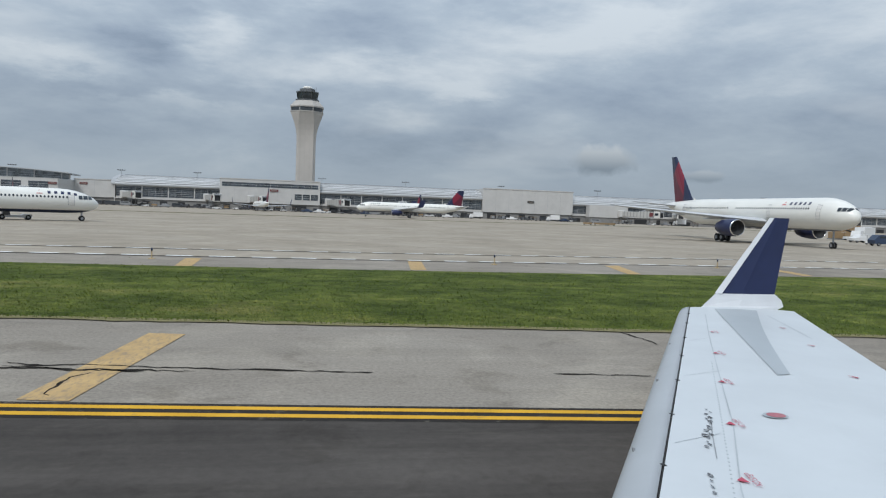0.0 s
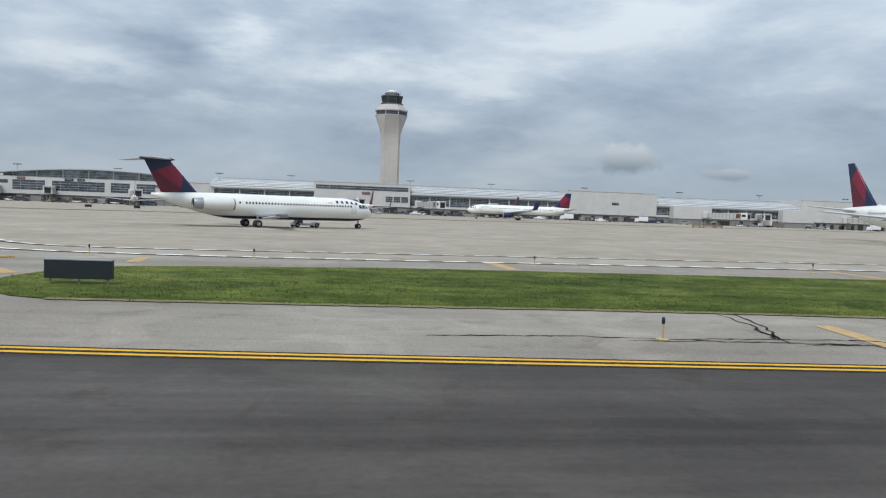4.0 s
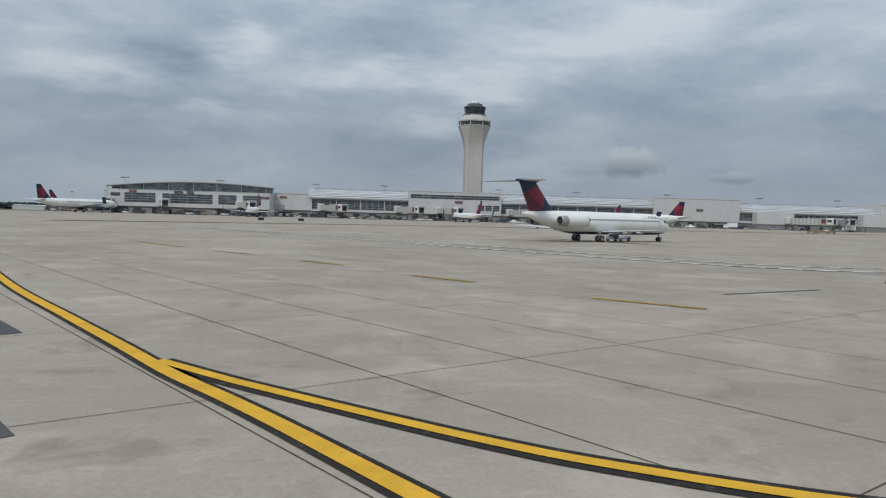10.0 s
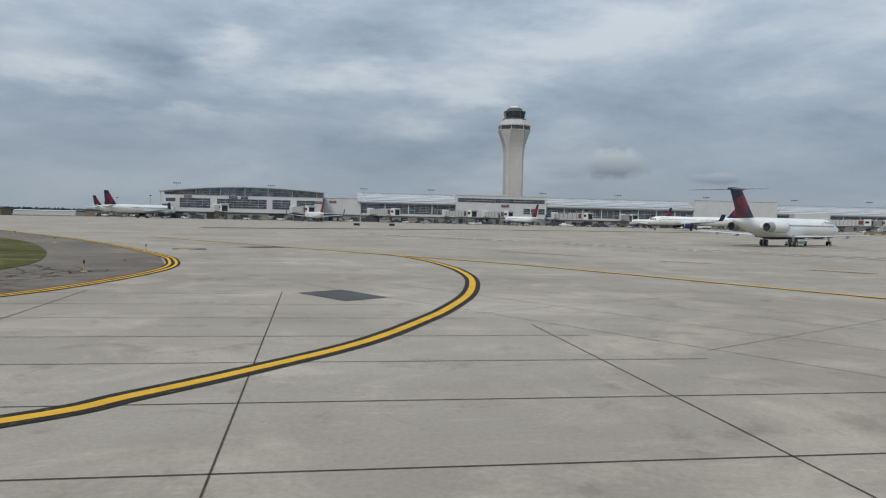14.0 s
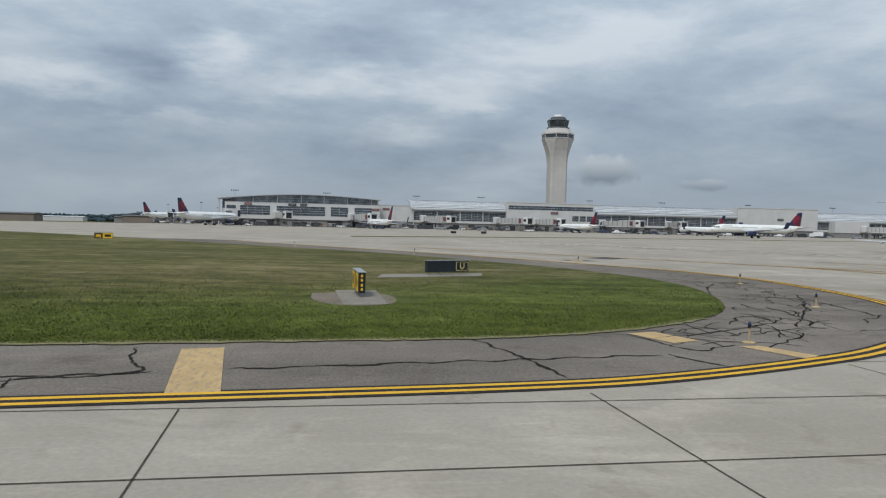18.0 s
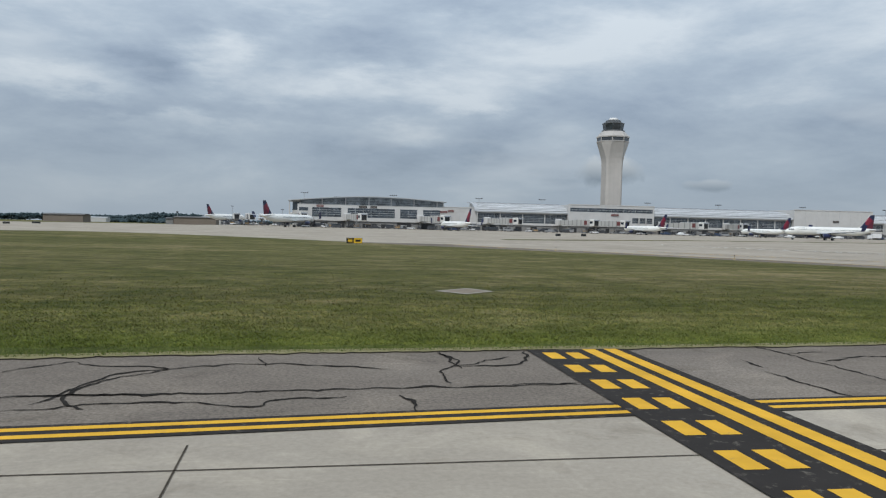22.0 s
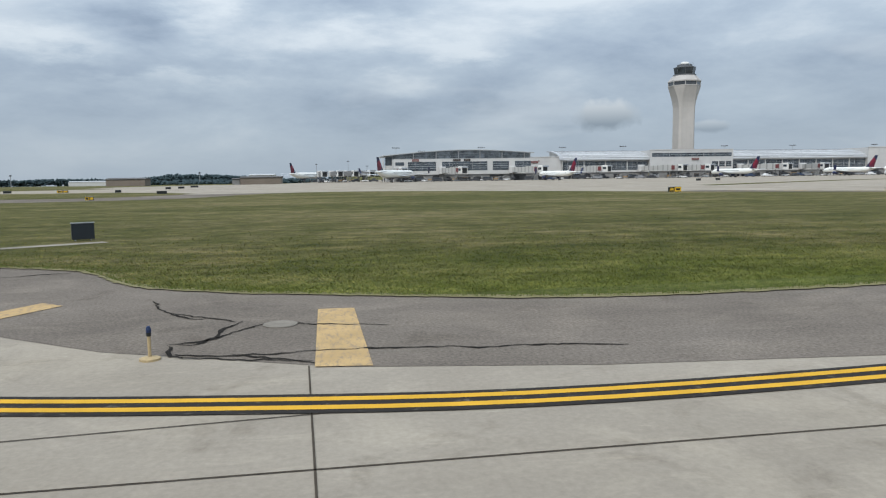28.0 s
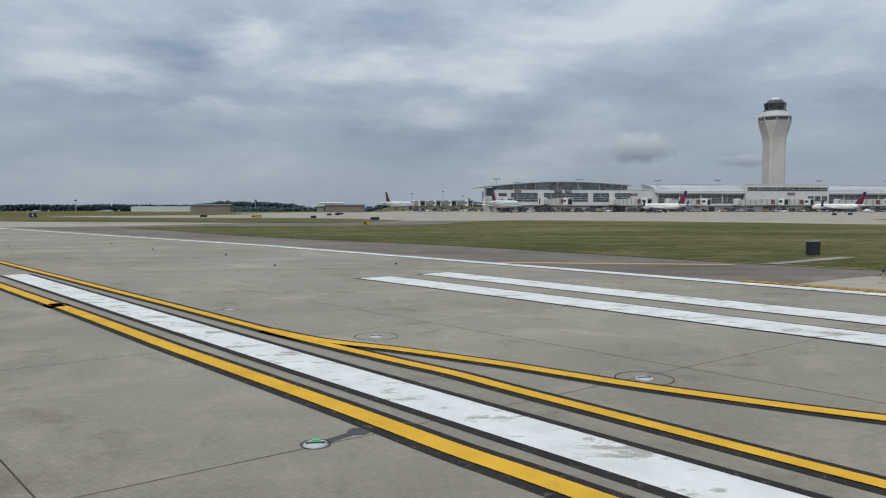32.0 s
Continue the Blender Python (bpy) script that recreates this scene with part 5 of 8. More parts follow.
    if detail:
        pitch = 0.46 if rear else 0.52
        for s in (1, -1):
            seed_win = None
            x = -0.135 * L
            k = 0
            while x > -(0.80 if not rear else 0.665) * L:
                k += 1
                if not (abs(x + 0.5 * L) < 0.9 and not rear) and k % 37:
                    if seed_win is None:
                        seed_win = part("cabin_window", _window(hull, s * a_w), CABIN_GLASS, fus)
                        seed_win.location = (x, 0, 0)
                    else:
                        o = seed_win.copy()
                        scene.collection.objects.link(o)
                        o.location = (x, 0, 0)
                x -= pitch
            for dx in ((0.105, 0.815) if D < 4.5 else (0.088, 0.30, 0.80)) if not rear else (0.105, 0.70):
                x0, x1 = -dx * L, -dx * L - 0.85
                dr = part("door", hull.patch(x0 - 0.04, x1 + 0.04, s * math.radians(57), s * math.radians(107), 0.008, 1, 4), PAINT_WHITE, fus)
                for a, b, c, d in ((x0, x0 - 0.05, 56, 108), (x1 + 0.05, x1, 56, 108), (x0 - 0.05, x1 + 0.05, 56, 57.2), (x0 - 0.05, x1 + 0.05, 106.8, 108)):
                    part("door_seam", hull.patch(a, b, s * math.radians(c), s * math.radians(d), 0.012, 1, 3), SEAM_GREY, dr)
            q = hull.nose
            for a, b in ((0.20, 0.30), (0.32, 0.44), (0.46, 0.56)) if D < 4.5 else ((0.115, 0.175), (0.185, 0.265), (0.275, 0.35)):
                part("cockpit_window", hull.band(-a * q, -b * q, (0.16 if D < 4.5 else 0.16) * r, (0.46 if D < 4.5 else 0.38) * r, s), CABIN_GLASS, fus)
            # airline lettering as plain slanted bars, and its red mark
            x1 = -0.095 * L if rear else (-0.135 * L if D > 4.5 else -0.125 * L)
            space, tall = (1.05, 0.50) if D > 4.5 else (0.82, 0.72 if rear else 0.44)
            a0, a1 = math.radians(38 if rear else 44), math.radians(38 if rear else 44) + tall / r * (1.55 if D > 4.5 else 1.0)
            for i in range(5):
                xx = x1 - i * space
                part("lettering_bar", hull.patch(xx, xx - 0.46 * space, s * (a0 + 0.12 * (a1 - a0)), s * (a0 + 0.80 * (a1 - a0)), 0.013, 1, 3), NAVY, fus)
            xx = x1 - (5.1 * space if s < 0 else -0.25 * space - 0.0)
            xx = x1 - 5.2 * space if s < 0 else x1 + 1.1 * space
            if s < 0:
                bm = bmesh.new()
                bm.faces.new([bm.verts.new(hull.at(xx - u * space, s * (a0 + (a1 - a0) * w), 0.014)) for u, w in ((0.0, 0.85), (0.95, 0.85), (0.475, -0.15))])
                part("red_triangle", bm, LOGO_RED, fus)
    else:
        for s in (1, -1):
            part("window_row", hull.patch(-0.15 * L, -0.78 * L, s * a_w - 0.05, s * a_w + 0.05, 0.012, 4, 1), CABIN_GLASS, fus)
            part("cockpit_window", hull.patch(-0.032 * L, -0.032 * L - 0.8, s * math.radians(10), s * math.radians(60), 0.014, 2, 3), CABIN_GLASS, fus)
    return th


def _window(hull, a):
    """A small rounded cabin window on the straight part of the hull, at x = 0."""
    bm = bmesh.new()
    r, z = hull.r + 0.013, hull.axis
    ring = []
    for i in range(8):
        t = 2 * math.pi * (i + 0.5) / 8
        b = a + 0.2 * math.sin(t) / hull.r * (1 if abs(math.sin(t)) < 0.5 else 0.9)
        ring.append(bm.verts.new((0.135 * math.cos(t), math.sin(b) * r, z + math.cos(b) * r)))
    bm.faces.new(ring)
    return bm


def heading(x, y, z, dx, dy):
    return pose(x, y, z, 0, 0, math.degrees(math.atan2(dy, dx)))


airliner("white twin-jet with rear engines, T-tail and red and navy fin", heading(-33.9, 109.4, gz(109), 0.870, 0.493), 32.5, 3.42, 2.80, 28.4, 8.66, "tee", 1.52, True, tee=True, rear=True)
airliner("large white wide-body jet with navy engines and red fin", heading(73, 91, gz(91), 0.047, -1), 54.0, 5.03, 5.05, 47.6, 16.6, "wide", 2.75, True)
airliner("white narrow-body twin-jet with navy winglets taxiing before the concourse", heading(8, 286, gz(286), -1, 0.02), 44.5, 3.95, 4.0, 35.8, 11.76, "narrow", 2.35, True, winglets=True)
for x, y, dx, dy, L, tt, wl in ((-221.5, 314, 0.47, 0.88, 44.5, 11.7, True), (-268, 440, 0.5, 0.866, 37.6, 11.7, False)):
    n = Vector((dx, dy)).normalized()
    airliner("parked white narrow-body twin-jet with red and navy fin", heading(x + n.x * L * 0.96, y + n.y * L * 0.96, BASE, dx, dy), L, 3.95, 4.0, 35.0, tt, "narrow", 2.35, False, winglets=wl)
for x, y in ((-129.8, 312.5), (-30.0, 326.0), (38.1, 329.3)):
    n = Vector((-0.30, 0.954))
    airliner("white regional twin-jet parked nose-in at a gate", heading(x + n.x * 29.5, y + n.y * 29.5, BASE, n.x, n.y), 31.0, 3.0, 3.05, 26.0, 10.4, "regional", 1.9, False, winglets=True)

# ---- joints of the concrete slabs ----
def inside(p, poly):
    x, y = p
    hit = False
    for (x0, y0), (x1, y1) in zip(poly, poly[1:] + poly[:1]):
        if (y0 > y) != (y1 > y) and x < (x1 - x0) * (y - y0) / (y1 - y0) + x0:
            hit = not hit
    return hit


def joint_line(a, b, poly, parent, width=0.04, mat=None):
    """The stretches of the line from a to b that lie inside poly, each one strip."""
    a, b = Vector(a), Vector(b)
    n = max(2, int((b - a).length / 0.8))
    keep = []
    for i in range(n + 1):
        q = a + (b - a) * i / n
        ok = inside((q.x, q.y), poly)
        if ok:
            keep.append((q.x, q.y))
        if keep and (not ok or i == n):
            if len(keep) > 2:
                wob = [(x + 0.012 * noise.noise((x, y, 3)), y + 0.012 * noise.noise((x, y, 7))) for x, y in (keep[0], keep[len(keep) // 2], keep[-1])]
                part("slab_joint", ribbon(wob, width, 0.010), mat or JOINT, parent)
            keep = []


def c_line(x):
    for (x0, y0), (x1, y1) in zip(LINE_C, LINE_C[1:]):
        if x0 <= x <= x1:
            return y0 + (y1 - y0) * (x - x0) / (x1 - x0)
    return 0.0


AREA_W = [(-96, -16), (-105.9, 3.6), (-124.6, 30.5), (-128.4, 27), (-129.6, 20.5), (-135, 12.3), (-142, 7.9), (-149.4, 5.8), (-165.9, 4.4), (-182, 3.2), (-199.4, 1.7), (-216.6, 0.2), (-234.5, -1.4), (-246, 0.3), (-249.5, -3), (-243, -16)]
AREA_M = [(-68.1, -16), (-67.5, 8), (-65, 14.5), (-58.5, 27), (-57.5, 31), (-53, 35.5), (-57, 39), (-63, 45), (-99, 104), (-126, 96), (-135, 78), (-128, 55), (-126.5, 33.3), (-105.7, 3.5), (-92.4, -16)]
for i, x in enumerate((-112.5, -119.7, -126.7, -133.7, -140.7, -147.7, -154.6, -161.2, -168.0, -174.8, -181.6, -188.45, -195.0, -201.7, -208.3, -214.9, -221.5, -228.1)):
    joint_line((x + 0.9, -16), (x - 0.05 * (c_line(x) + (22 if i < 3 else 0) - 2), c_line(x) + (22 if i < 3 else 0)), AREA_W, apron, 0.026)
for k in range(-6, 8):
    joint_line((-100, 3.1 + 3.08 * k), (-250, 0.1 + 3.08 * k), AREA_W, apron, 0.030)
D1, D2 = Vector((0.566, -0.824)), Vector((0.862, 0.508))
for k in range(-3, 14):
    o = Vector((0.824, 0.566)) * (-74.7 + 3.35 * k)
    joint_line(o - D1 * 170, o - D1 * 5, AREA_M, apron, 0.021)
for k in range(-1, 13):
    o = Vector((-0.508, 0.862)) * (42.05 + 7.45 * k)
    joint_line(o - D2 * 160, o, AREA_M, apron, 0.017)
AREA_R = [run(-40, 1.2), run(60, 1.2), run(60, 40), run(-40, 40)]
PERP = Vector((0.865, 0.502))
for k in range(-1, 5):
    o = Vector((-256.96, -0.82)) - Vector((0.785, 0.619)) * 5.1 * k
    joint_line(o + Vector((-0.615, 0.788)) * 60, o - Vector((-0.615, 0.788)) * 40, AREA_R, runway, 0.022 if k % 2 == 0 else 0.010)
for k in range(-4, 8):
    o = Vector((-256.96, -0.82)) + Vector((-0.615, 0.788)) * 7.0 * k
    joint_line(o - PERP * 40, o + PERP * 12, AREA_R, runway, 0.017)
AREA_T = [(-235, -1.5), (-236, 0.7), (-242.3, 2.8), (-249, 8.2), (-255.2, 15.4), (-260.3, 13.6), (-250, -3), (-246, -8), (-238, -10)]
for a, b in (((-238.6, 1.3), (-238.0, -9)), ((-249.85, 5.7), (-248.92, -1.7)), ((-248.92, -1.7), (-243.0, -1.45)), ((-248.92, -1.7), (-250.8, -2.6)), ((-243.5, 4.7), (-244.39, 3.32)), ((-244.39, 3.32), (-243.8, -2.0)), ((-255.0, 12.2), (-249.85, 5.9)), ((-249.7, 5.7), (-244.39, 3.4)), ((-243.0, -1.45), (-236, -0.8))):
    joint_line(a, b, AREA_T, apron, 0.026)
# joints of the far taxiway beyond the grass strip
AREA_F = [(90, 66), (90, 54), (30, 47), (-20, 41), (-48, 40), (-60, 50), (-95, 102), (-60, 150), (90, 190)]
for k in range(5):
    joint_line((90, 66 + 16 * k), (-90, 50 + 16 * k), AREA_F, apron, 0.05)
# broken edge of the resurfacing and a rough scraped patch
bm = ribbon([(x + 0.05 * noise.noise((x * 2, y * 2, 0)), y) for x, y in smooth_line([(-67.76, 6.9), (-67.80, 6.0), (-67.86, 4.6), (-67.94, 3.0), (-68.03, -6)], 14)], 0.12, 0.0185)
tagged(part("tar_seam", bm, SEALER), "black tar seam along the edge of the asphalt", "tar seam", kind="structure")
bm = ribbon([(x, y) for x, y in EDGE_ASPHALT[:6]], 0.07, 0.016)
tagged(part("tar_seam", bm, SEALER), "black tar seam along the edge of the asphalt", "tar seam", kind="structure")
tagged(part("round_patch", lathe([(0.15, 0.0), (0.15, 0.014), (0.0, 0.014)], 18), PATCH), "round asphalt plug at the end of a trench", "asphalt patch", kind="structure").matrix_world = pose(-276.0, -3.63, 0.0)


def tar_smears(count, seed):
    """Flakes and drag marks of tar left on the concrete beside the new edge."""
    rnd = random.Random(seed)
    verts, faces = [], []
    while len(faces) < count:
        t = rnd.random()
        row = rnd.choice((0.10, 0.17, 0.26, 0.36, 0.50, 0.66))
        x = -67.55 - 0.42 * (1 - t) - row * (0.35 + 0.65 * (1 - t)) * rnd.uniform(0.85, 1.1)
        y = 4.1 + 5.2 * t
        if noise.noise((x * 4.0, y * 0.9, 3.0)) < rnd.uniform(-0.35, 0.35):
            continue
        a = math.atan2(5.2, 0.75) + rnd.uniform(-0.25, 0.25)
        ln, wd = rnd.uniform(0.02, 0.15), rnd.uniform(0.005, 0.019)
        k0, n = len(verts), 7
        for i in range(n):
            q = 2 * math.pi * i / n
            u, v = ln * math.cos(q) * rnd.uniform(0.6, 1.1), wd * math.sin(q) * rnd.uniform(0.5, 1.2)
            verts.append((x + u * math.cos(a) - v * math.sin(a), y + u * math.sin(a) + v * math.cos(a), gz(y) + 0.0125 + len(faces) * 0.00001))
        faces.append(list(range(k0, k0 + n)))
    me = bpy.data.meshes.new("tar_smears")
    me.from_pydata(verts, [], faces)
    me.materials.append(TAR_SMEAR)
    return tagged(new("tar_smears", me), "flaked tar smears dragged over the concrete", "tar smears", kind="stuff")


TAR_SMEAR = painted("dragged_tar", (0.105, 0.096, 0.085), 0.8, 0.2)
tar_smears(640, 12)

# ---- sealed cracks ----
CRACKS_A = [((-5.7,13.3), (-3.4,13.1), (0.8,12.7)), ((-5.6,13.0), (-2.3,12.7)), ((-4.0,12.6), (-4.2,12.1), (-4.2,11.5), (-4.1,11.1)), ((4.1,12.7), (5.9,12.5)), ((7.3,17.4), (7.5,16.5), (7.6,15.6))]
CRACKS_B = [((-25.0,14.3), (-24.9,15.9), (-24.6,16.7), (-24.5,19.1)), ((-25.2,14.6), (-24.4,16.5), (-23.9,19.1)), ((-24.9,14.0), (-21.9,14.1)), ((-19.9,14.2), (-17.4,13.7)), ((-16.1,13.6), (-13.6,13.4), (-11.7,13.2)), ((-13.4,13.1), (-13.7,11.8))]
CRACKS_C = [((-54.8,27.2), (-53.0,20.7), (-50.7,17.2), (-49.0,15.4), (-46.0,14.6)), ((-53.9,23.1), (-52.8,20.0), (-50.1,16.5), (-49.1,15.1)), ((-52.0,17.0), (-49.1,15.3), (-44.8,14.4)), ((-55.8,22.6), (-54.6,26.0), (-53.0,21.5))]
CRACKS_D = [((-148.9,11.5), (-148.3,9.1), (-147.9,6.8)), ((-144.7,9.4), (-144.0,7.9)), ((-144.5,12.3), (-143.8,9.9), (-142.3,10.6)), ((-140.3,14.4), (-138.4,16.3), (-136.5,14.4)), ((-137.7,19.4), (-134.5,26.3), (-132.3,29.7)), ((-138.4,13.8), (-134.6,18.7), (-131.3,24.0)), ((-143.9,11.8), (-141.5,12.8), (-139.0,14.4)), ((-135.0,23.7), (-132.5,21.7), (-133.4,16.4))]
CRACKS_E = [((-158.2,7.1), (-155.8,7.8)), ((-154.5,8.0), (-152.8,8.2), (-144.9,9.3))]
CRACKS_F = [((-166.6,6.9), (-162.9,6.8), (-156.1,7.7)), ((-163.0,9.8), (-163.1,8.5), (-162.8,7.4), (-162.4,6.0), (-162.3,5.4)), ((-162.4,6.0), (-161.5,5.6)), ((-156.8,10.5), (-156.5,8.7), (-156.0,8.0), (-156.6,7.5)), ((-158.1,7.3), (-158.0,6.5), (-158.7,5.9))]
CRACKS_G = [((-184.1,7.1), (-184.3,8.8)), ((-184.2,7.2), (-182.7,7.5), (-182.3,8.9)), ((-183.4,5.6), (-182.0,5.6)), ((-177.6,7.9), (-177.4,6.9)), ((-177.7,6.6), (-177.6,5.6), (-177.4,4.4))]
CRACKS_H = [((-191.9,4.9), (-189.3,5.0), (-186.5,5.3), (-181.8,5.5)), ((-191.2,4.4), (-191.0,5.5), (-190.7,6.6), (-189.8,7.1), (-188.2,7.6), (-185.5,7.0)), ((-191.5,4.1), (-189.4,4.5), (-187.8,4.1), (-187.6,4.6), (-186.4,4.7)), ((-184.3,8.8), (-184.0,7.8), (-184.5,6.7), (-184.5,5.7)), ((-184.2,7.2), (-182.8,8.3)), ((-185.5,4.9), (-185.3,3.8)), ((-188.3,8.2), (-188.0,7.3))]
CRACKS_I = [((-198.6,3.4), (-197.2,4.0)), ((-199.0,7.3), (-198.4,5.9)), ((-200.3,4.3), (-197.8,4.3), (-195.1,4.9), (-189.6,5.0)), ((-196.7,3.5), (-195.1,4.0), (-193.5,3.6), (-192.3,3.9), (-191.9,3.3)), ((-195.3,4.9), (-195.1,3.0)), ((-191.8,7.9), (-191.4,7.5), (-189.8,7.1), (-190.8,6.0), (-190.9,4.6), (-190.4,4.2)), ((-194.4,6.5), (-193.9,6.8)), ((-192.7,6.9), (-191.8,7.9))]
CRACKS_J = [((-217.8,3.6), (-217.1,3.6), (-216.0,3.6), (-215.0,3.4), (-213.4,3.4), (-209.5,4.2), (-207.2,3.9)), ((-215.1,5.8), (-215.0,3.1), (-214.8,1.3)), ((-215.1,5.3), (-214.1,5.9)), ((-212.4,6.2), (-211.0,5.9), (-209.1,6.9), (-206.7,6.6)), ((-213.0,3.2), (-212.6,2.6), (-212.1,2.5)), ((-211.4,2.6), (-210.6,2.4), (-209.8,2.4), (-207.9,2.6)), ((-214.4,3.0), (-212.9,3.1), (-211.0,3.8), (-209.6,3.8))]
CRACKS_K = [((-241.1,3.0), (-240.4,3.6), (-239.7,4.7), (-239.0,4.7), (-238.6,4.5), (-237.1,4.1)), ((-240.8,2.4), (-239.3,2.1), (-238.5,2.3), (-233.2,1.7)), ((-241.7,6.2), (-240.2,5.1)), ((-240.1,5.1), (-240.6,3.2), (-241.1,3.1)), ((-239.9,2.3), (-238.5,1.4)), ((-241.1,3.1), (-240.6,2.2), (-238.5,1.6))]
CRACKS_L = [((-251.2,11.55), (-250.2,12.25), (-247.9,13.6), (-246.4,14.2)), ((-242.6,8.0), (-241.8,6.15), (-240.9,5.4)), ((-254.6,15.4), (-253.4,16.35))]
CRACKS_M = [((-176.1,9.8), (-175.8,8.0), (-175.65,6.2), (-175.5,4.5)), ((-174.9,6.1), (-171.3,6.4), (-168.2,7.0), (-163.3,6.9)), ((-172.9,6.3), (-172.9,6.8), (-173.0,7.4), (-173.1,7.7)), ((-170.5,9.5), (-170.0,8.9), (-169.7,8.1)), ((-170.4,8.4), (-170.2,7.5), (-169.8,6.9)), ((-170.2,5.9), (-169.3,5.9), (-168.9,6.5)), ((-168.6,6.5), (-168.5,5.8), (-168.3,5.1)), ((-166.0,9.8), (-166.1,8.9), (-165.9,8.5), (-166.3,7.7), (-166.8,7.4)), ((-166.3,7.4), (-165.7,7.1), (-165.0,7.4)), ((-175.6,7.6), (-174.7,8.0)), ((-168.2,8.2), (-167.2,8.3)), ((-175.8,8.7), (-174.8,8.8)), ((-174.8,8.1), (-170.8,8.6))]
CRACKS_N = [((-209.5,5.3), (-208.7,5.6), (-208.4,5.4), (-206.3,5.5), (-206.3,5.8), (-205.1,5.9), (-204.9,5.5), (-204.4,5.3)), ((-209.0,4.2), (-207.9,4.2), (-206.3,3.8), (-204.6,4.0), (-202.8,4.0), (-199.8,4.2)), ((-208.6,3.3), (-207.9,3.4), (-207.1,2.8), (-206.8,2.7)), ((-207.4,2.8), (-207.0,3.0), (-205.8,2.9)), ((-209.1,5.8), (-208.7,6.5), (-208.2,6.0), (-207.6,6.2), (-207.5,6.6)), ((-207.5,6.6), (-205.9,6.6), (-203.2,6.8))]
CRACKS_O = [((-205.4,5.7), (-205.1,6.0), (-204.6,6.6)), ((-203.4,3.9), (-203.1,3.5), (-203.2,2.9), (-203.3,2.4)), ((-203.3,3.1), (-203.3,2.5), (-202.8,2.2)), ((-202.4,6.9), (-202.2,6.1), (-201.5,5.8), (-201.2,5.2), (-201.1,4.5)), ((-201.8,3.4), (-201.7,2.9), (-201.7,2.2)), ((-203.7,6.0), (-202.6,6.2)), ((-202.2,5.5), (-202.1,6.0)), ((-209.0,4.4), (-209.1,5.1), (-209.3,5.9)), ((-209.0,3.9), (-207.8,4.5), (-206.6,4.3))]
CRACKS_P = [((-15.6,13.7), (-13.8,13.6), (-11.5,13.3), (-8.3,13.2), (-6.1,13.0), (-3.2,12.7)), ((-13.2,13.8), (-11.5,13.7), (-9.6,13.6)), ((-13.5,13.3), (-13.6,12.5), (-13.8,11.8)), ((-34.0,14.5), (-30.6,14.7), (-28.5,14.5), (-26.7,14.6), (-23.0,14.7), (-22.0,14.2)), ((-29.2,14.2), (-26.9,14.3), (-25.4,14.2), (-23.3,14.1)), ((-23.2,14.5), (-22.9,13.2), (-22.8,12.3)), ((-17.1,11.7), (-17.0,10.0), (-17.0,7.7), (-17.1,6.6), (-17.0,3))]
CRACKS_Q = [((-53.0, 20.9), (-51.4, 18.5), (-50.5, 16.9), (-48.6, 15.8), (-46.4, 15.2), (-44.9, 14.5)), ((-50.5, 16.9), (-50.3, 15.6), (-50.6, 15.3)), ((-49.2, 16.7), (-48.8, 15.3)), ((-51.9, 20.2), (-50.9, 18.7), (-49.5, 17.3), (-48.3, 16.8))]

crack_no = 0
for group in (CRACKS_A, CRACKS_B, CRACKS_C, CRACKS_D, CRACKS_E, CRACKS_F, CRACKS_G, CRACKS_H, CRACKS_I, CRACKS_J, CRACKS_K, CRACKS_L, CRACKS_M, CRACKS_N, CRACKS_O, CRACKS_P, CRACKS_Q):
    for pts in group:
        crack_no += 1
        rnd = random.Random(crack_no)
        curve = smooth_line(list(pts), 3) if len(pts) > 2 else list(pts)
        dense = [(q[0], q[1]) for q in along([tuple(c) for c in curve], 0.13)] + [tuple(curve[-1])]
        fine = [(x + 0.13 * noise.noise((x * 1.5, y * 1.5, crack_no)) + 0.07 * noise.noise((x * 5.5, y * 5.5, crack_no)), y + 0.16 * noise.noise((x * 1.5, y * 1.5, crack_no + 50)) + 0.09 * noise.noise((x * 5.5, y * 5.5, crack_no + 9))) for x, y in dense]
        bm = bmesh.new()
        p = [Vector((*q, 0)) for q in fine]
        rows = []
        for i, q in enumerate(p):
            d = (p[min(i + 1, len(p) - 1)] - p[max(i - 1, 0)]).normalized()
            taper = min(1.0, 0.25 + 0.25 * min(i, len(p) - 1 - i))
            s = Vector((-d.y, d.x, 0)) * taper * (0.014 + 0.055 * abs(noise.noise((q.x * 0.9, q.y * 0.9, crack_no * 3))) + 0.05 * max(0, noise.noise((q.x * 4.0, q.y * 4.0, crack_no))))
            rows.append((bm.verts.new(q - s), bm.verts.new(q + s)))
        for (a, b), (c, d) in zip(rows, rows[1:]):
            bm.faces.new((a, c, d, b))
        tagged(part("sealed_crack", drape(bm, 0.0192), SEALER), "wandering crack filled with black sealer", "sealed crack", "sealed cracks", "structure")
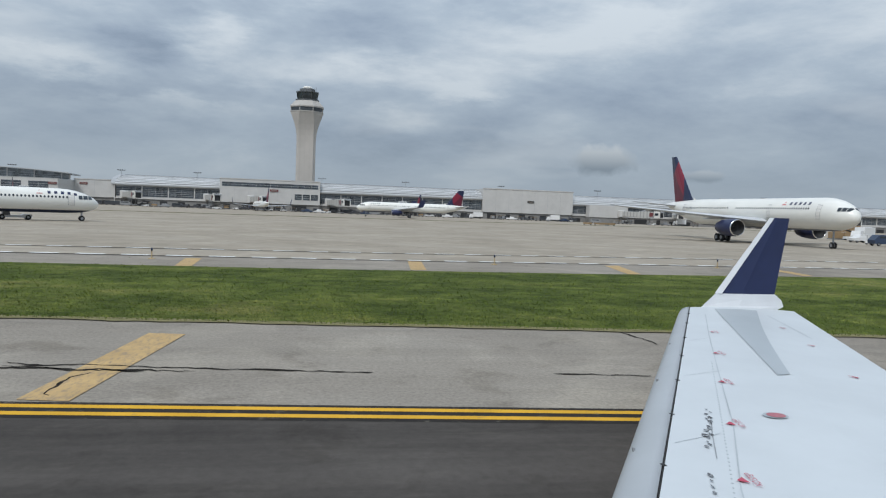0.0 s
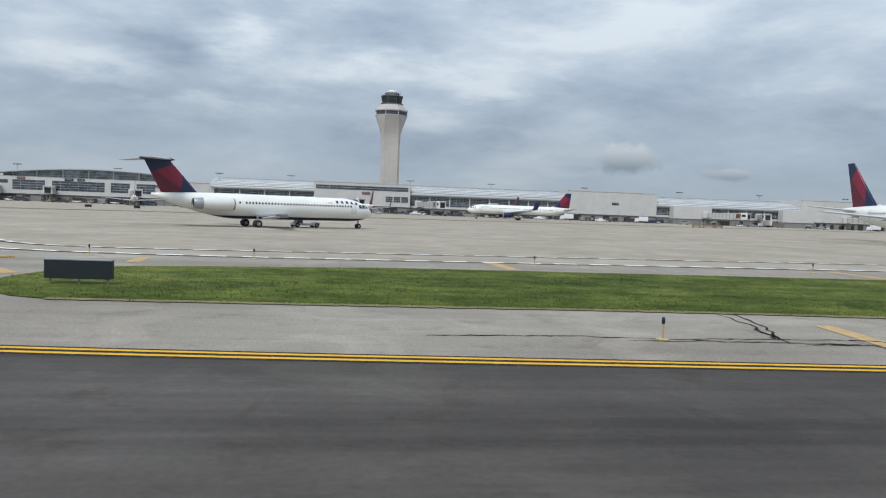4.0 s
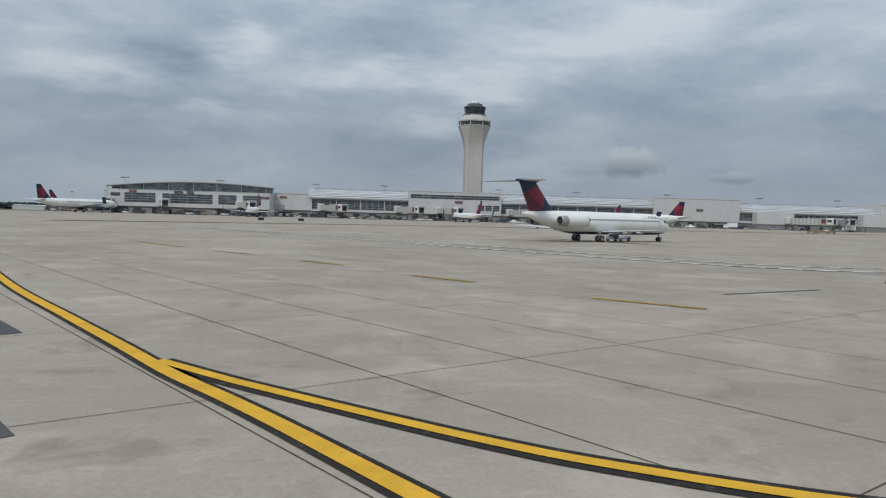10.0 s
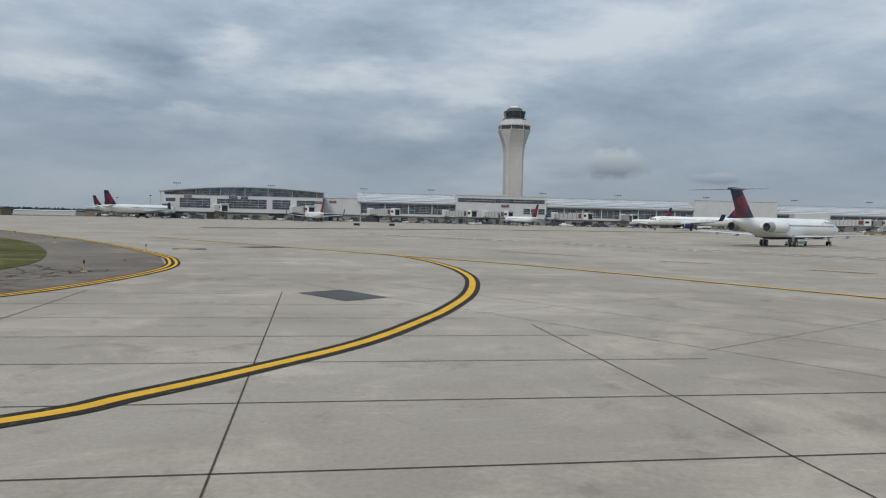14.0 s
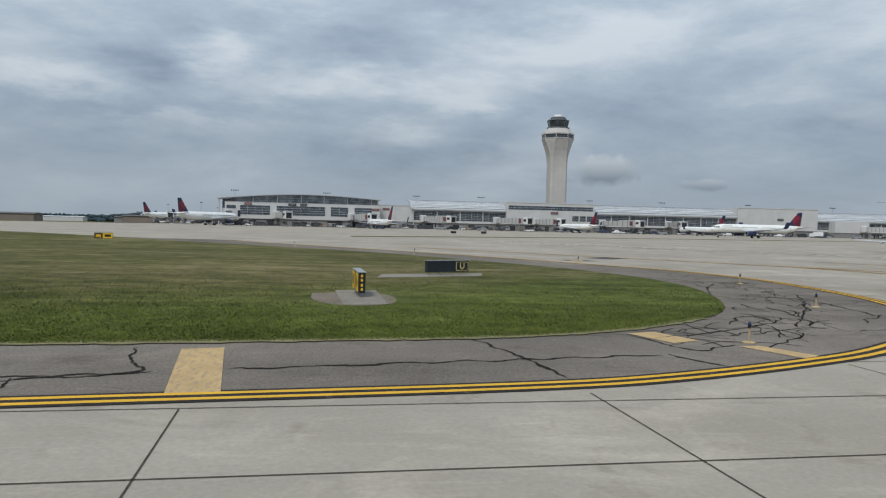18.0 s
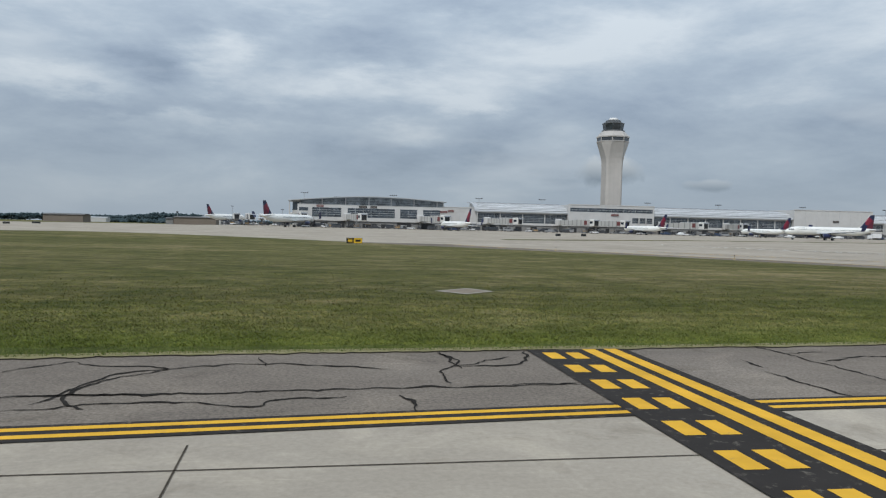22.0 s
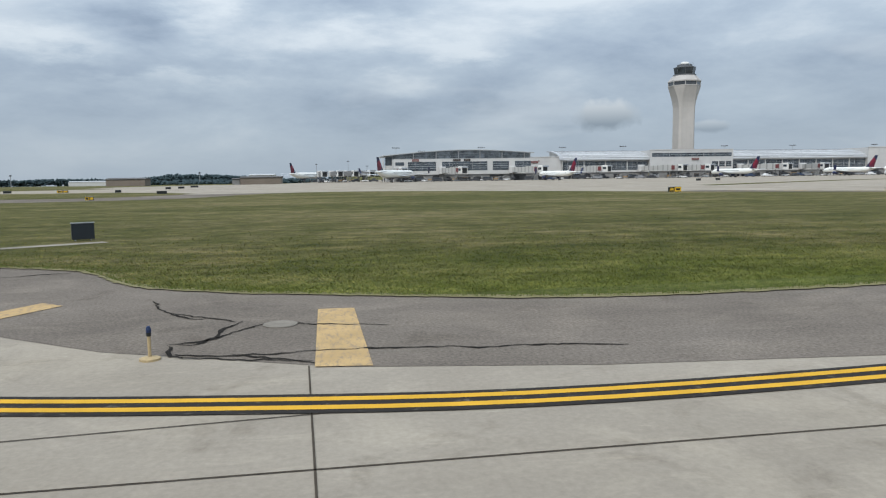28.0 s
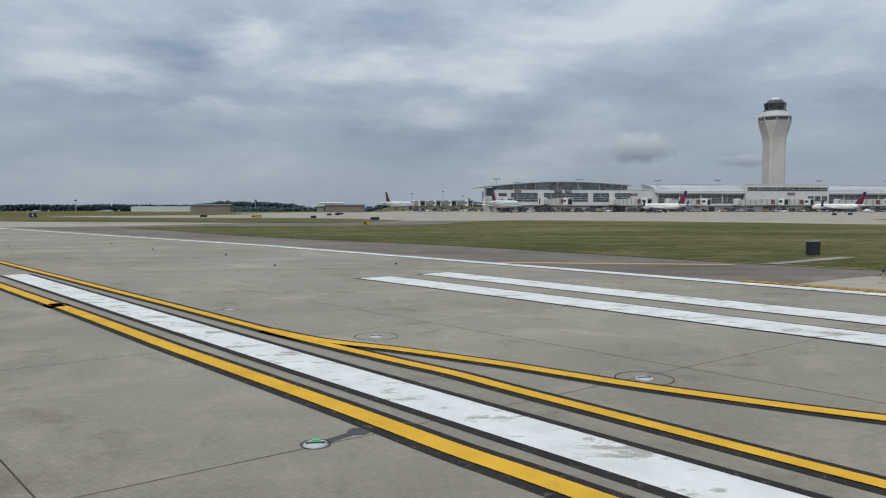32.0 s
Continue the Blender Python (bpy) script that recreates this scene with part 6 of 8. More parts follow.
# the broad sealed band by a manhole and fine cracks round the tip of the grass island
tagged(part("sealed_crack", ribbon(smooth_line([(-214.6, 3.5), (-212, 3.6), (-209.6, 4.0), (-207, 4.1)], 6), 0.30, 0.015), SEALER), "broad smeared band of black crack sealer", "sealed crack", "sealed cracks", "structure")
rnd = random.Random(5)
tip = smooth_line([(-143.5, 11.2), (-139.6, 13.2), (-136.2, 16.6), (-133.6, 21.5), (-132.0, 28), (-132, 36)], 8)
for i in range(130):
    x, y = rnd.choice(tip)
    a = rnd.uniform(0, math.pi) if rnd.random() < 0.4 else math.atan2(1, 0.6) + rnd.uniform(-0.5, 0.5)
    q = Vector((x + rnd.uniform(-1.9, 1.6), y + rnd.uniform(-1.6, 1.6)))
    pts = []
    for k in range(rnd.randint(4, 9)):
        pts.append((q.x, q.y))
        a += rnd.uniform(-0.6, 0.6)
        q = q + Vector((math.cos(a), math.sin(a))) * 0.45
    tagged(part("sealed_crack", ribbon(pts, rnd.uniform(0.02, 0.055), 0.017), SEALER), "short wandering crack filled with black sealer", "sealed crack", "sealed cracks", "structure")

# ---- edge lights ----
def edge_light(x, y, h=0.56, far=False):
    th = empty("edge_light", pose(x, y, gz(y)), "blue taxiway edge light on a weathered yellow stake", "edge light", "edge lights")
    part("base_plate", lathe([(0.17, 0.0), (0.17, 0.035), (0.08, 0.06)], 12), TAN_POST, th)
    part("stem", lathe([(0.028, 0.05), (0.028, h - 0.14)], 8), TAN_POST, th)
    part("collar", lathe([(0.036, h - 0.16), (0.045, h - 0.10)], 10), SIGN_BLACK, th)
    part("lens", lathe([(0.042, h - 0.10), (0.045, h - 0.05), (0.028, h), (0.01, h + 0.01)], 10), BLUE_LENS, th)
    return th


for x, y in ((-13.45, 13.3), (-28.3, 14.4), (-167.4, 7.3), (-53.7, 22.6), (-50.7, 17.1), (-141.7, 10.95), (-133.9, 19.1), (-133.1, 49.6), (-195.2, 5.1), (-213.3, 3.65), (-241.2, 2.2), (-249.87, 5.9), (-255.1, 13.07), (-256.3, 12.7), (-53.0, 25.8), (-130.6, 30), (-145, 64), (-158, 86), (-9, 37.2), (9, 39.6), (24, 42), (-26, 36.4), (-41, 35.8), (-49, 35.5)):
    edge_light(x, y)
for x, y, r in ((-213.3, 3.65, 0.42),):
    tagged(part("light_footing", lathe([(r, 0.0), (r, 0.024), (r * 0.9, 0.03)], 24, x, y), PAD), "round concrete footing of an edge light", "footing", "footings", "structure")


def manhole(x, y, r=0.36, dz=0.0):
    th = empty("manhole_cover", pose(x, y, gz(y) + dz), "round grey manhole cover in the pavement", "manhole cover", "manhole covers")
    part("frame", lathe([(r, 0.0), (r, 0.012), (r * 0.86, 0.014)], 24), PAD, th)
    part("cover", lathe([(r * 0.84, 0.0), (r * 0.84, 0.016), (r * 0.1, 0.018)], 24), PAD, th)


manhole(-208.3, 3.9, 0.34, 0.012)
manhole(-239.3, 4.6, 0.34, 0.012)
manhole(-18.6, 36.0, 0.5, 0.012)
manhole(-20.3, 35.6, 0.5, 0.012)


def inset_light(x, y, green=False, ring=0.48):
    """A flush runway light inside a round saw cut."""
    th = empty("inset_light", pose(x, y, 0.0), "flush metal runway light in a round saw cut", "inset light", "inset lights")
    bm = bmesh.new()
    n = 28
    loft(bm, [[(r * math.cos(2 * math.pi * i / n), r * math.sin(2 * math.pi * i / n), 0.016) for i in range(n)] for r in (ring, ring + 0.02)], caps=False)
    part("saw_cut", bm, JOINT, th)
    part("flange", lathe([(0.15, 0.008), (0.14, 0.026), (0.05, 0.032)], 20), MULLION, th)
    part("slot", boxed(-0.12, 0.12, -0.03, 0.03, 0.02, 0.036), DARK, th)
    if green:
        part("lens", boxed(-0.05, 0.05, 0.06, 0.12, 0.02, 0.045), painted("green_lens", (0.02, 0.5, 0.12), 0.2), th, "lit green lens")


for x, y, gr in ((-271.2, -1.2, False), (-265.8, -4.62, False), (-276.52, -4.09, True), (-275.75, 3.15, False), (-279.85, 7.75, False)):
    inset_light(x, y, gr, 0.17 if gr else 0.22 if y > 5 else 0.48)
tagged(part("sealed_trench", ribbon([(-276.42, -4.02), (-276.22, -3.83), (-276.06, -3.69)], 0.13, 0.012), PATCH), "short sealed cable trench beside a flush light", "cable trench", kind="structure")
for x, y in ((-280.6, 22.4), (-274.7, 22.8), (-284.5, 30.2), (-290.4, 36.0), (-296.0, 44.5), (-301.5, 40.2)):
    st = empty("runway_marker_light", pose(x, y, gz(y)), "tiny dark raised runway light", "runway light", "runway lights")
    part("body", lathe([(0.06, 0.0), (0.055, 0.05), (0.02, 0.08)], 10), SIGN_BLACK, st)

# ---- signs ----
def letters(text, size, mat, parent, x, z, y):
    """Raised upright lettering that faces -y, centred on x."""
    cu = bpy.data.curves.new("lettering", "FONT")
    cu.body, cu.size, cu.extrude, cu.align_x, cu.align_y = text, size, 0.004, "CENTER", "CENTER"
    tmp = bpy.data.objects.new("lettering", cu)
    me = bpy.data.meshes.new_from_object(tmp)
    bpy.data.objects.remove(tmp)
    me.materials.clear()
    me.materials.append(mat)
    ob = new("lettering", me)
    ob.parent = parent
    ob.matrix_basis = pose(x, y, z, 90, 0, 0)
    return ob


def arrow(parent, mat, x, z, y, angle, size):
    bm = bmesh.new()
    ca, sa = math.cos(angle), math.sin(angle)
    for pts in ([(-0.5, -0.09), (0.2, -0.09), (0.2, 0.09), (-0.5, 0.09)], [(0.1, -0.34), (0.5, 0), (0.1, 0.34), (0.12, 0.12), (0.2, 0), (0.12, -0.12)]):
        bm.faces.new([bm.verts.new((x + size * (a * ca - b * sa), y, z + size * (a * sa + b * ca))) for a, b in pts])
    part("arrow", bm, mat, parent)


def sign_box(name, x0, y0, x1, y1, top, label, panels, depth=0.28, back=SIGN_GREEN, legs=True, low=0.17):
    """A taxiway sign from (x0, y0) to (x1, y1), its face on the right of that line; panels: share of width, face, text."""
    a, b = Vector((x0, y0)), Vector((x1, y1))
    w = (b - a).length
    th = empty(name, pose(x0, y0, gz(y0) + 0.03, 0, 0, math.degrees(math.atan2(y1 - y0, x1 - x0))), label, "taxiway sign", "taxiway signs")
    part("housing", boxed(0, w, 0, depth, low, top, 0.0, 0.015), back, th)
    part("cap", boxed(-0.02, w + 0.02, -0.02, depth + 0.02, top, top + 0.035), GREY_METAL, th)
    for i in range(max(2, int(w / 0.9) + 1)):
        x = 0.15 + (w - 0.3) * i / max(1, int(w / 0.9))
        part("leg", rodded((x, depth / 2, -0.03), (x, depth / 2, low + 0.02), 0.035), GREY_METAL, th)
    x = 0.0
    for share, face, text, ink in panels:
        pw = w * share
        if face:
            f = part("face", boxed(x + 0.03, x + pw - 0.03, -0.014, 0.0, low + 0.03, top - 0.03), face, th)
            zc = (low + top) / 2
            if face is SIGN_BLACK:
                for zz in (low + 0.07, top - 0.09):
                    part("border", boxed(x + 0.06, x + pw - 0.06, -0.02, -0.014, zz, zz + 0.022), ink, f)
                for xx in (x + 0.06, x + pw - 0.082):
                    part("border", boxed(xx, xx + 0.022, -0.02, -0.014, low + 0.092, top - 0.09), ink, f)
            size = (top - low) * 0.78
            if text == "arrow_U":
                arrow(f, ink, x + pw * 0.28, zc, -0.02, math.radians(-135), 0.3)
                letters("U", size, ink, f, x + pw * 0.68, zc, -0.018)
            elif text == "U_arrow":
                letters("U", size, ink, f, x + pw * 0.3, zc, -0.018)
                arrow(f, ink, x + pw * 0.72, zc, -0.02, 0, 0.32)
            elif text == "bars":
                part("lettering_bar", boxed(x + pw * 0.2, x + pw * 0.8, -0.02, -0.014, zc - 0.16, zc + 0.16), ink, f)
            elif text:
                letters(text, size, ink, f, x + pw * 0.5, zc, -0.018)
        x += pw
    return th


INK_Y, INK_B = SIGN_YELLOW, SIGN_BLACK
INK_PALE = painted("faded_sign_yellow", (0.72, 0.60, 0.26), 0.5, 0.08)
sign_box("taxiway_sign", -147.5, 33.0, -144.95, 34.15, 0.80, "dark sign back with a black letter U panel on its end", [(0.66, None, "", None), (0.34, SIGN_BLACK, "U", INK_PALE)])
uk = sign_box("taxiway_sign", -151.78, 23.5, -151.62, 21.1, 0.95, "yellow and black taxiway sign with U and K arrows", [(0.36, SIGN_YELLOW, "arrow_U", INK_B), (0.26, SIGN_BLACK, "K", INK_Y), (0.38, SIGN_YELLOW, "U_arrow", INK_B)])
end = part("end_panel", boxed(2.408, 2.42, 0.03, 0.25, 0.2, 0.92), SIGN_BLACK, uk, "black end panel with pale bars")
for z in (0.27, 0.43, 0.62, 0.78):
    part("bar", boxed(2.42, 2.426, 0.10, 0.18, z, z + 0.10), SIGN_YELLOW, end)
sign_box("taxiway_sign", -45.95, 22.95, -43.8, 22.9, 0.78, "plain black sign back standing in the grass", [(1.0, None, "", None)])
sign_box("taxiway_sign", -250.70, 26.05, -249.80, 26.45, 0.85, "plain black sign back on a concrete pad", [(1.0, None, "", None)], low=0.08)
sign_box("taxiway_sign", -186.0, 98.3, -183.7, 98.8, 0.95, "small yellow and black taxiway sign far off", [(0.45, SIGN_BLACK, "bars", INK_Y), (0.55, SIGN_YELLOW, "bars", INK_B)])
for x, y, w in ((-308.3, 181, 2.6), (-277.6, 108.7, 1.2)):
    sign_box("taxiway_sign", x, y, x + w, y + 0.3, 0.72, "small yellow and black taxiway sign far off", [(0.5, SIGN_YELLOW, "bars", INK_B), (0.5, SIGN_BLACK, "bars", INK_Y)])
for x, y, w in ((-322.3, 184.5, 2.6), (-291.8, 172, 1.9), (-276.5, 148.5, 2.8), (-290.8, 218, 2.2), (-288.6, 225, 2.6), (-289.2, 247, 3.6)):
    sign_box("taxiway_sign", x, y, x + w * 0.7, y + 0.3, 0.75, "small dark sign back by a far taxiway", [(1.0, None, "", None)], back=SIGN_BLACK)
sign_box("taxiway_sign", -362.2, 176, -360.4, 176, 1.5, "black runway distance sign with a white figure", [(1.0, SIGN_BLACK, "6", VEHICLE_WHITE)])
for x, y in ((-116.8, 221.5), (-105.2, 229.5)):
    sign_box("taxiway_sign", x, y, x + 1.8, y + 0.4, 0.9, "plain dark sign back at the apron edge", [(1.0, None, "", None)], back=SIGN_BLACK)
for pts, mat, lab in (([(-152.5, 23.9), (-150.8, 24.0), (-150.6, 18.9), (-152.2, 18.8)], PAD, "cracked concrete pad under a sign"), ([(-150.4, 30.9), (-144.4, 33.0), (-144.0, 35.2), (-150.0, 33.3)], PAD, "thin concrete pad under a sign"),
                      ([(-256.4, 21.4), (-249.2, 25.6), (-248.7, 24.9), (-252.0, 23.0), (-255.8, 20.8)], PAD, "long concrete pad under a sign"), ([(-182.6, 23.2), (-180.9, 24.7), (-179.9, 23.3), (-181.4, 21.9)], PAD, "concrete apron round a grass drain")):
    tagged(part("concrete_pad", sheet(pts, 0.045), mat), lab, "concrete pad", "concrete pads", "structure")
tagged(part("bare_soil", sheet(smooth_line([(-153.4, 22.6), (-151.5, 23.3), (-150.3, 21.8), (-150.5, 19.1), (-152.3, 18.6), (-153.3, 20.4), (-153.4, 22.6)], 4)[:-1], 0.038), SOIL), "bare soil worn round a sign pad", "soil", kind="structure")
tagged(part("drain_grate", sheet([(-182.2, 23.24), (-180.95, 24.3), (-180.3, 23.3), (-181.35, 22.3)], 0.05), SOIL), "sunken grate of a grass drain", "drain grate", kind="structure")
# ---- jet bridges ----
BRIDGE_WALL = ribbed("jet_bridge_panels", (0.46, 0.455, 0.43), 1.1, "X", 0.4, 0.5)


def jet_bridge(x0, y0, x1, y1, z=4.4, label="white jet bridge on a wheeled leg with stairs", wall=None):
    """From the rotunda at the wall (x0, y0) to the cab at (x1, y1)."""
    a, b = Vector((x0, y0)), Vector((x1, y1))
    L = (b - a).length
    th = empty("jet_bridge", pose(x0, y0, BASE, 0, 0, math.degrees(math.atan2(y1 - y0, x1 - x0))), label, "jet bridge", "jet bridges")
    part("rotunda", lathe([(2.0, z - 0.6), (2.0, z + 2.8), (1.6, z + 3.1)], 16), PRECAST, th)
    part("rotunda_column", lathe([(0.6, 0), (0.6, z - 0.6)], 12), PRECAST_GREY, th)
    part("tunnel", boxed(1.2, L * 0.58, -1.25, 1.25, z - 0.2, z + 2.5, 0.0, 0.08), wall or BRIDGE_WALL, th)
    part("tunnel_outer", boxed(L * 0.5, L - 2.2, -1.5, 1.5, z - 0.5, z + 2.8, 0.0, 0.08), wall or BRIDGE_WALL, th)
    cabp = part("cab", boxed(L - 2.4, L + 1.2, -1.9, 1.9, z - 0.6, z + 3.0, 0.0, 0.15), PAINT_WHITE, th)
    part("cab_opening", boxed(L + 1.16, L + 1.28, -1.3, 1.3, z - 0.4, z + 2.3), DARK, cabp)
    part("cab_window", boxed(L - 1.9, L + 0.4, -1.96, -1.88, z + 0.8, z + 2.0), CABIN_GLASS, cabp)
    part("canopy", boxed(L + 1.2, L + 1.9, -1.7, 1.7, z + 2.2, z + 2.9, 0.1), GREY_METAL, cabp)
    for s in (-0.9, 0.9):
        part("leg", rodded((L * 0.72, s, 0.6), (L * 0.72, s, z - 0.4), 0.16), PRECAST_GREY, th)
    part("bogie", boxed(L * 0.72 - 0.5, L * 0.72 + 0.5, -1.5, 1.5, 0.25, 0.75), GREY_METAL, th)
    for s in (-1.2, 1.2):
        bm = bmesh.new()
        loft(bm, [[(L * 0.72 + 0.45 * math.cos(k * math.pi / 6), s + d, 0.45 + 0.45 * math.sin(k * math.pi / 6)) for k in range(12)] for d in (-0.18, 0.18)])
        part("tyre", bm, RUBBER, th)
    bm = bmesh.new()
    steps = 12
    for i in range(steps):
        box(bm, L - 2.0 - i * 0.34, L - 1.6 - i * 0.34, -3.1, -2.0, z - 0.4 - (i + 1) * z / steps * 0.95, z - 0.3 - (i + 1) * z / steps * 0.95)
    st = part("stairs", bm, GREY_METAL, th)
    bm = bmesh.new()
    for s in (-3.1, -2.0):
        rod(bm, (L - 1.6, s, z + 0.7), (L - 2.0 - steps * 0.34, s, 1.0), 0.05, 6)
    part("handrail", bm, GREY_METAL, st)
    return th


for q in ((-184.5, 365.0, -177.0, 343), (-146.6, 365.0, -136.6, 340), (-107, 384.5, -94.5, 362), (-66, 383.5, -56, 352), (-44, 383.8, -35, 362), (-4, 384.5, 5, 352), (36, 384.5, 33, 360), (158, 380.5, 171, 360), (192, 384, 184, 362), (246, 384, 254, 360), (300, 384, 290, 362), (-213, 384, -206, 352)):
    jb = jet_bridge(*q)
    span = math.hypot(q[2] - q[0], q[3] - q[1])
    for side in (-1, 1):
        part("side_panel", boxed(span * 0.78, span * 0.78 + 2.4, side * 1.56 - 0.05, side * 1.56 + 0.05, 4.5, 6.7), GATE_RED, jb, "maroon panel on the tunnel")
for q in ((-250, 432, -247, 414), (-243, 434, -238, 410), (-235, 432, -229, 408), (-227, 426, -220, 402)):
    jet_bridge(*q, 3.6, "grey jet bridge standing among gate equipment", PRECAST_GREY)
for x, y, h in ((-252, 430, 10.5), (-233, 428, 12.0), (-222, 420, 9.0)):
    th = empty("apron_mast", pose(x, y, BASE), "thin grey lamp mast among the gates", "lamp mast", "apron masts")
    part("pole", rodded((0, 0, 0), (0, 0, h), 0.14, 8, 0.08), GREY_METAL, th)
    part("head", boxed(-0.7, 0.7, -0.2, 0.2, h, h + 0.35), DARK, th)

# ---- vehicles and ground equipment ----
def wheels(th, xs, y, r=0.36, w=0.24):
    for x in xs:
        for s in (-y, y):
            bm = bmesh.new()
            loft(bm, [[(x + r * k * math.cos(i * math.pi / 7), s + d, r + r * k * math.sin(i * math.pi / 7)) for i in range(14)] for d, k in ((-w / 2, 0.85), (-w / 3, 1), (w / 3, 1), (w / 2, 0.85))])
            t = part("wheel", bm, RUBBER, th)
            part("hub", rodded((x, s - w / 2 - 0.01, r), (x, s + w / 2 + 0.01, r), r * 0.45, 10), GREY_METAL, t)


def hood(profile, half, inset=0.0):
    """A body extruded from a side profile of (x, z) points, its upper edge drawn in."""
    bm = bmesh.new()
    loft(bm, [[(x, s * (half - (inset if z > 1.1 else 0)), z) for x, z in profile] for s in (-1, 1)])
    return bm


def pickup(x, y, turn, paint=VEHICLE_WHITE, label="white pickup truck parked on the apron"):
    th = empty("pickup_truck", pose(x, y, gz(y), 0, 0, turn), label, "pickup truck", "apron vehicles")
    part("body", hood([(-2.7, 0.45), (2.6, 0.45), (2.7, 0.95), (1.5, 1.10), (-2.7, 1.15)], 0.95), paint, th)
    part("cabin", hood([(-0.9, 1.1), (1.4, 1.1), (0.7, 1.8), (-0.7, 1.82)], 0.88, 0.12), paint, th)
    part("side_glass", hood([(-0.75, 1.2), (1.1, 1.2), (0.6, 1.68), (-0.6, 1.70)], 0.90, 0.11), CABIN_GLASS, th)
    wheels(th, (-1.75, 1.75), 0.82)
    return th


def van(x, y, turn, paint=VEHICLE_WHITE, label="white service van parked by the concourse"):
    th = empty("van", pose(x, y, gz(y), 0, 0, turn), label, "van", "apron vehicles")
    part("body", hood([(-2.6, 0.4), (2.5, 0.4), (2.6, 1.1), (1.7, 2.05), (-2.6, 2.15)], 0.98, 0.08), paint, th)
    part("side_glass", hood([(-2.0, 1.25), (1.75, 1.25), (1.4, 1.85), (-2.0, 1.9)], 0.95, 0.02), CABIN_GLASS, th)
    wheels(th, (-1.7, 1.7), 0.86)
    return th


def tug(x, y, turn, label="low white baggage tug on the apron"):
    th = empty("baggage_tug", pose(x, y, gz(y), 0, 0, turn), label, "baggage tug", "apron vehicles")
    part("body", hood([(-1.5, 0.3), (1.5, 0.3), (1.5, 0.95), (0.2, 1.0), (0.0, 0.75), (-1.5, 0.8)], 0.7), VEHICLE_WHITE, th)
    part("seat", boxed(-0.9, -0.3, -0.4, 0.4, 0.78, 1.2), DARK, th)
    part("roof", boxed(-1.0, 0.5, -0.65, 0.65, 1.85, 1.93), VEHICLE_WHITE, th)
    for a in (-0.9, 0.4):
        for s in (-0.58, 0.58):
            part("roof_post", rodded((a, s, 0.75), (a, s, 1.86), 0.035, 6), GREY_METAL, th)
    wheels(th, (-1.0, 1.0), 0.62, 0.3)
    return th


def cart(x, y, turn, load=0):
    th = empty("baggage_cart", pose(x, y, gz(y), 0, 0, turn), "grey baggage cart with a canopy", "baggage cart", "apron vehicles")
    part("deck", boxed(-1.6, 1.6, -0.75, 0.75, 0.5, 0.62), GREY_METAL, th)
    part("canopy", boxed(-1.6, 1.6, -0.8, 0.8, 1.85, 1.95), (VEHICLE_WHITE, VEHICLE_BLUE, EQUIP_TAN)[load % 3], th)
    part("end_panel", boxed(-1.6, -1.54, -0.75, 0.75, 0.62, 1.85), GREY_METAL, th)
    part("end_panel", boxed(1.54, 1.6, -0.75, 0.75, 0.62, 1.85), GREY_METAL, th)
    if load % 2:
        part("load", boxed(-1.3, 1.2, -0.6, 0.6, 0.62, 1.4, 0.08), EQUIP_TAN if load % 3 else DARK, th)
    wheels(th, (-1.1, 1.1), 0.6, 0.24, 0.18)
    return th


def loader(x, y, turn):
    th = empty("belt_loader", pose(x, y, gz(y), 0, 0, turn), "belt loader with its conveyor raised", "belt loader", "apron vehicles")
    part("chassis", boxed(-2.0, 2.0, -0.8, 0.8, 0.35, 0.95, 0.05), VEHICLE_WHITE, th)
    bm = bmesh.new()
    loft(bm, [[(-3.2, s, 1.0), (3.6, s, 3.0), (3.6, s, 3.2), (-3.2, s, 1.22)] for s in (-0.45, 0.45)])
    part("conveyor", bm, DARK, th)
    wheels(th, (-1.4, 1.4), 0.72, 0.34)
    return th


def box_truck(x, y, turn, paint=VEHICLE_WHITE):
    th = empty("catering_truck", pose(x, y, gz(y), 0, 0, turn), "white box truck standing on the apron", "truck", "apron vehicles")
    part("box", boxed(-3.6, 1.2, -1.2, 1.2, 1.0, 3.4, 0.0, 0.05), paint, th)
    part("cab", hood([(1.3, 0.5), (3.2, 0.5), (3.2, 1.4), (2.7, 2.5), (1.3, 2.5)], 1.1, 0.05), VEHICLE_WHITE, th)
    part("windscreen", hood([(2.5, 1.5), (3.12, 1.5), (2.75, 2.25), (2.5, 2.25)], 0.95, 0.0), CABIN_GLASS, th)
    part("chassis", boxed(-3.6, 3.0, -0.5, 0.5, 0.5, 1.0), DARK, th)
    wheels(th, (-2.4, 2.3), 0.98, 0.48, 0.3)
    return th


rnd = random.Random(11)
DULL_GREY = painted("vehicle_dull_grey", (0.24, 0.245, 0.25), 0.45, 0.08)
DARK_PAINT = painted("vehicle_dark_grey", (0.045, 0.047, 0.052), 0.4, 0.1)
# tow tractor under the nearest jet, and vehicles by the wide-body
tow = empty("tow_tractor", pose(-43.6, 105.8, gz(106), 0, 0, 29), "low white tow tractor beside the parked jet", "tow tractor", "apron vehicles")
part("body", hood([(-2.0, 0.3), (1.9, 0.3), (2.0, 0.72), (1.0, 0.8), (0.7, 0.6), (-2.0, 0.62)], 0.9), VEHICLE_WHITE, tow)
part("cabin", hood([(-1.6, 0.6), (-0.6, 0.6), (-0.7, 1.15), (-1.5, 1.15)], 0.6), CABIN_GLASS, tow)
wheels(tow, (-1.6, 1.5), 0.8, 0.36, 0.26)
box_truck(121.5, 150, 205)
pickup(113, 140, 190)
tug(106, 128, 30)
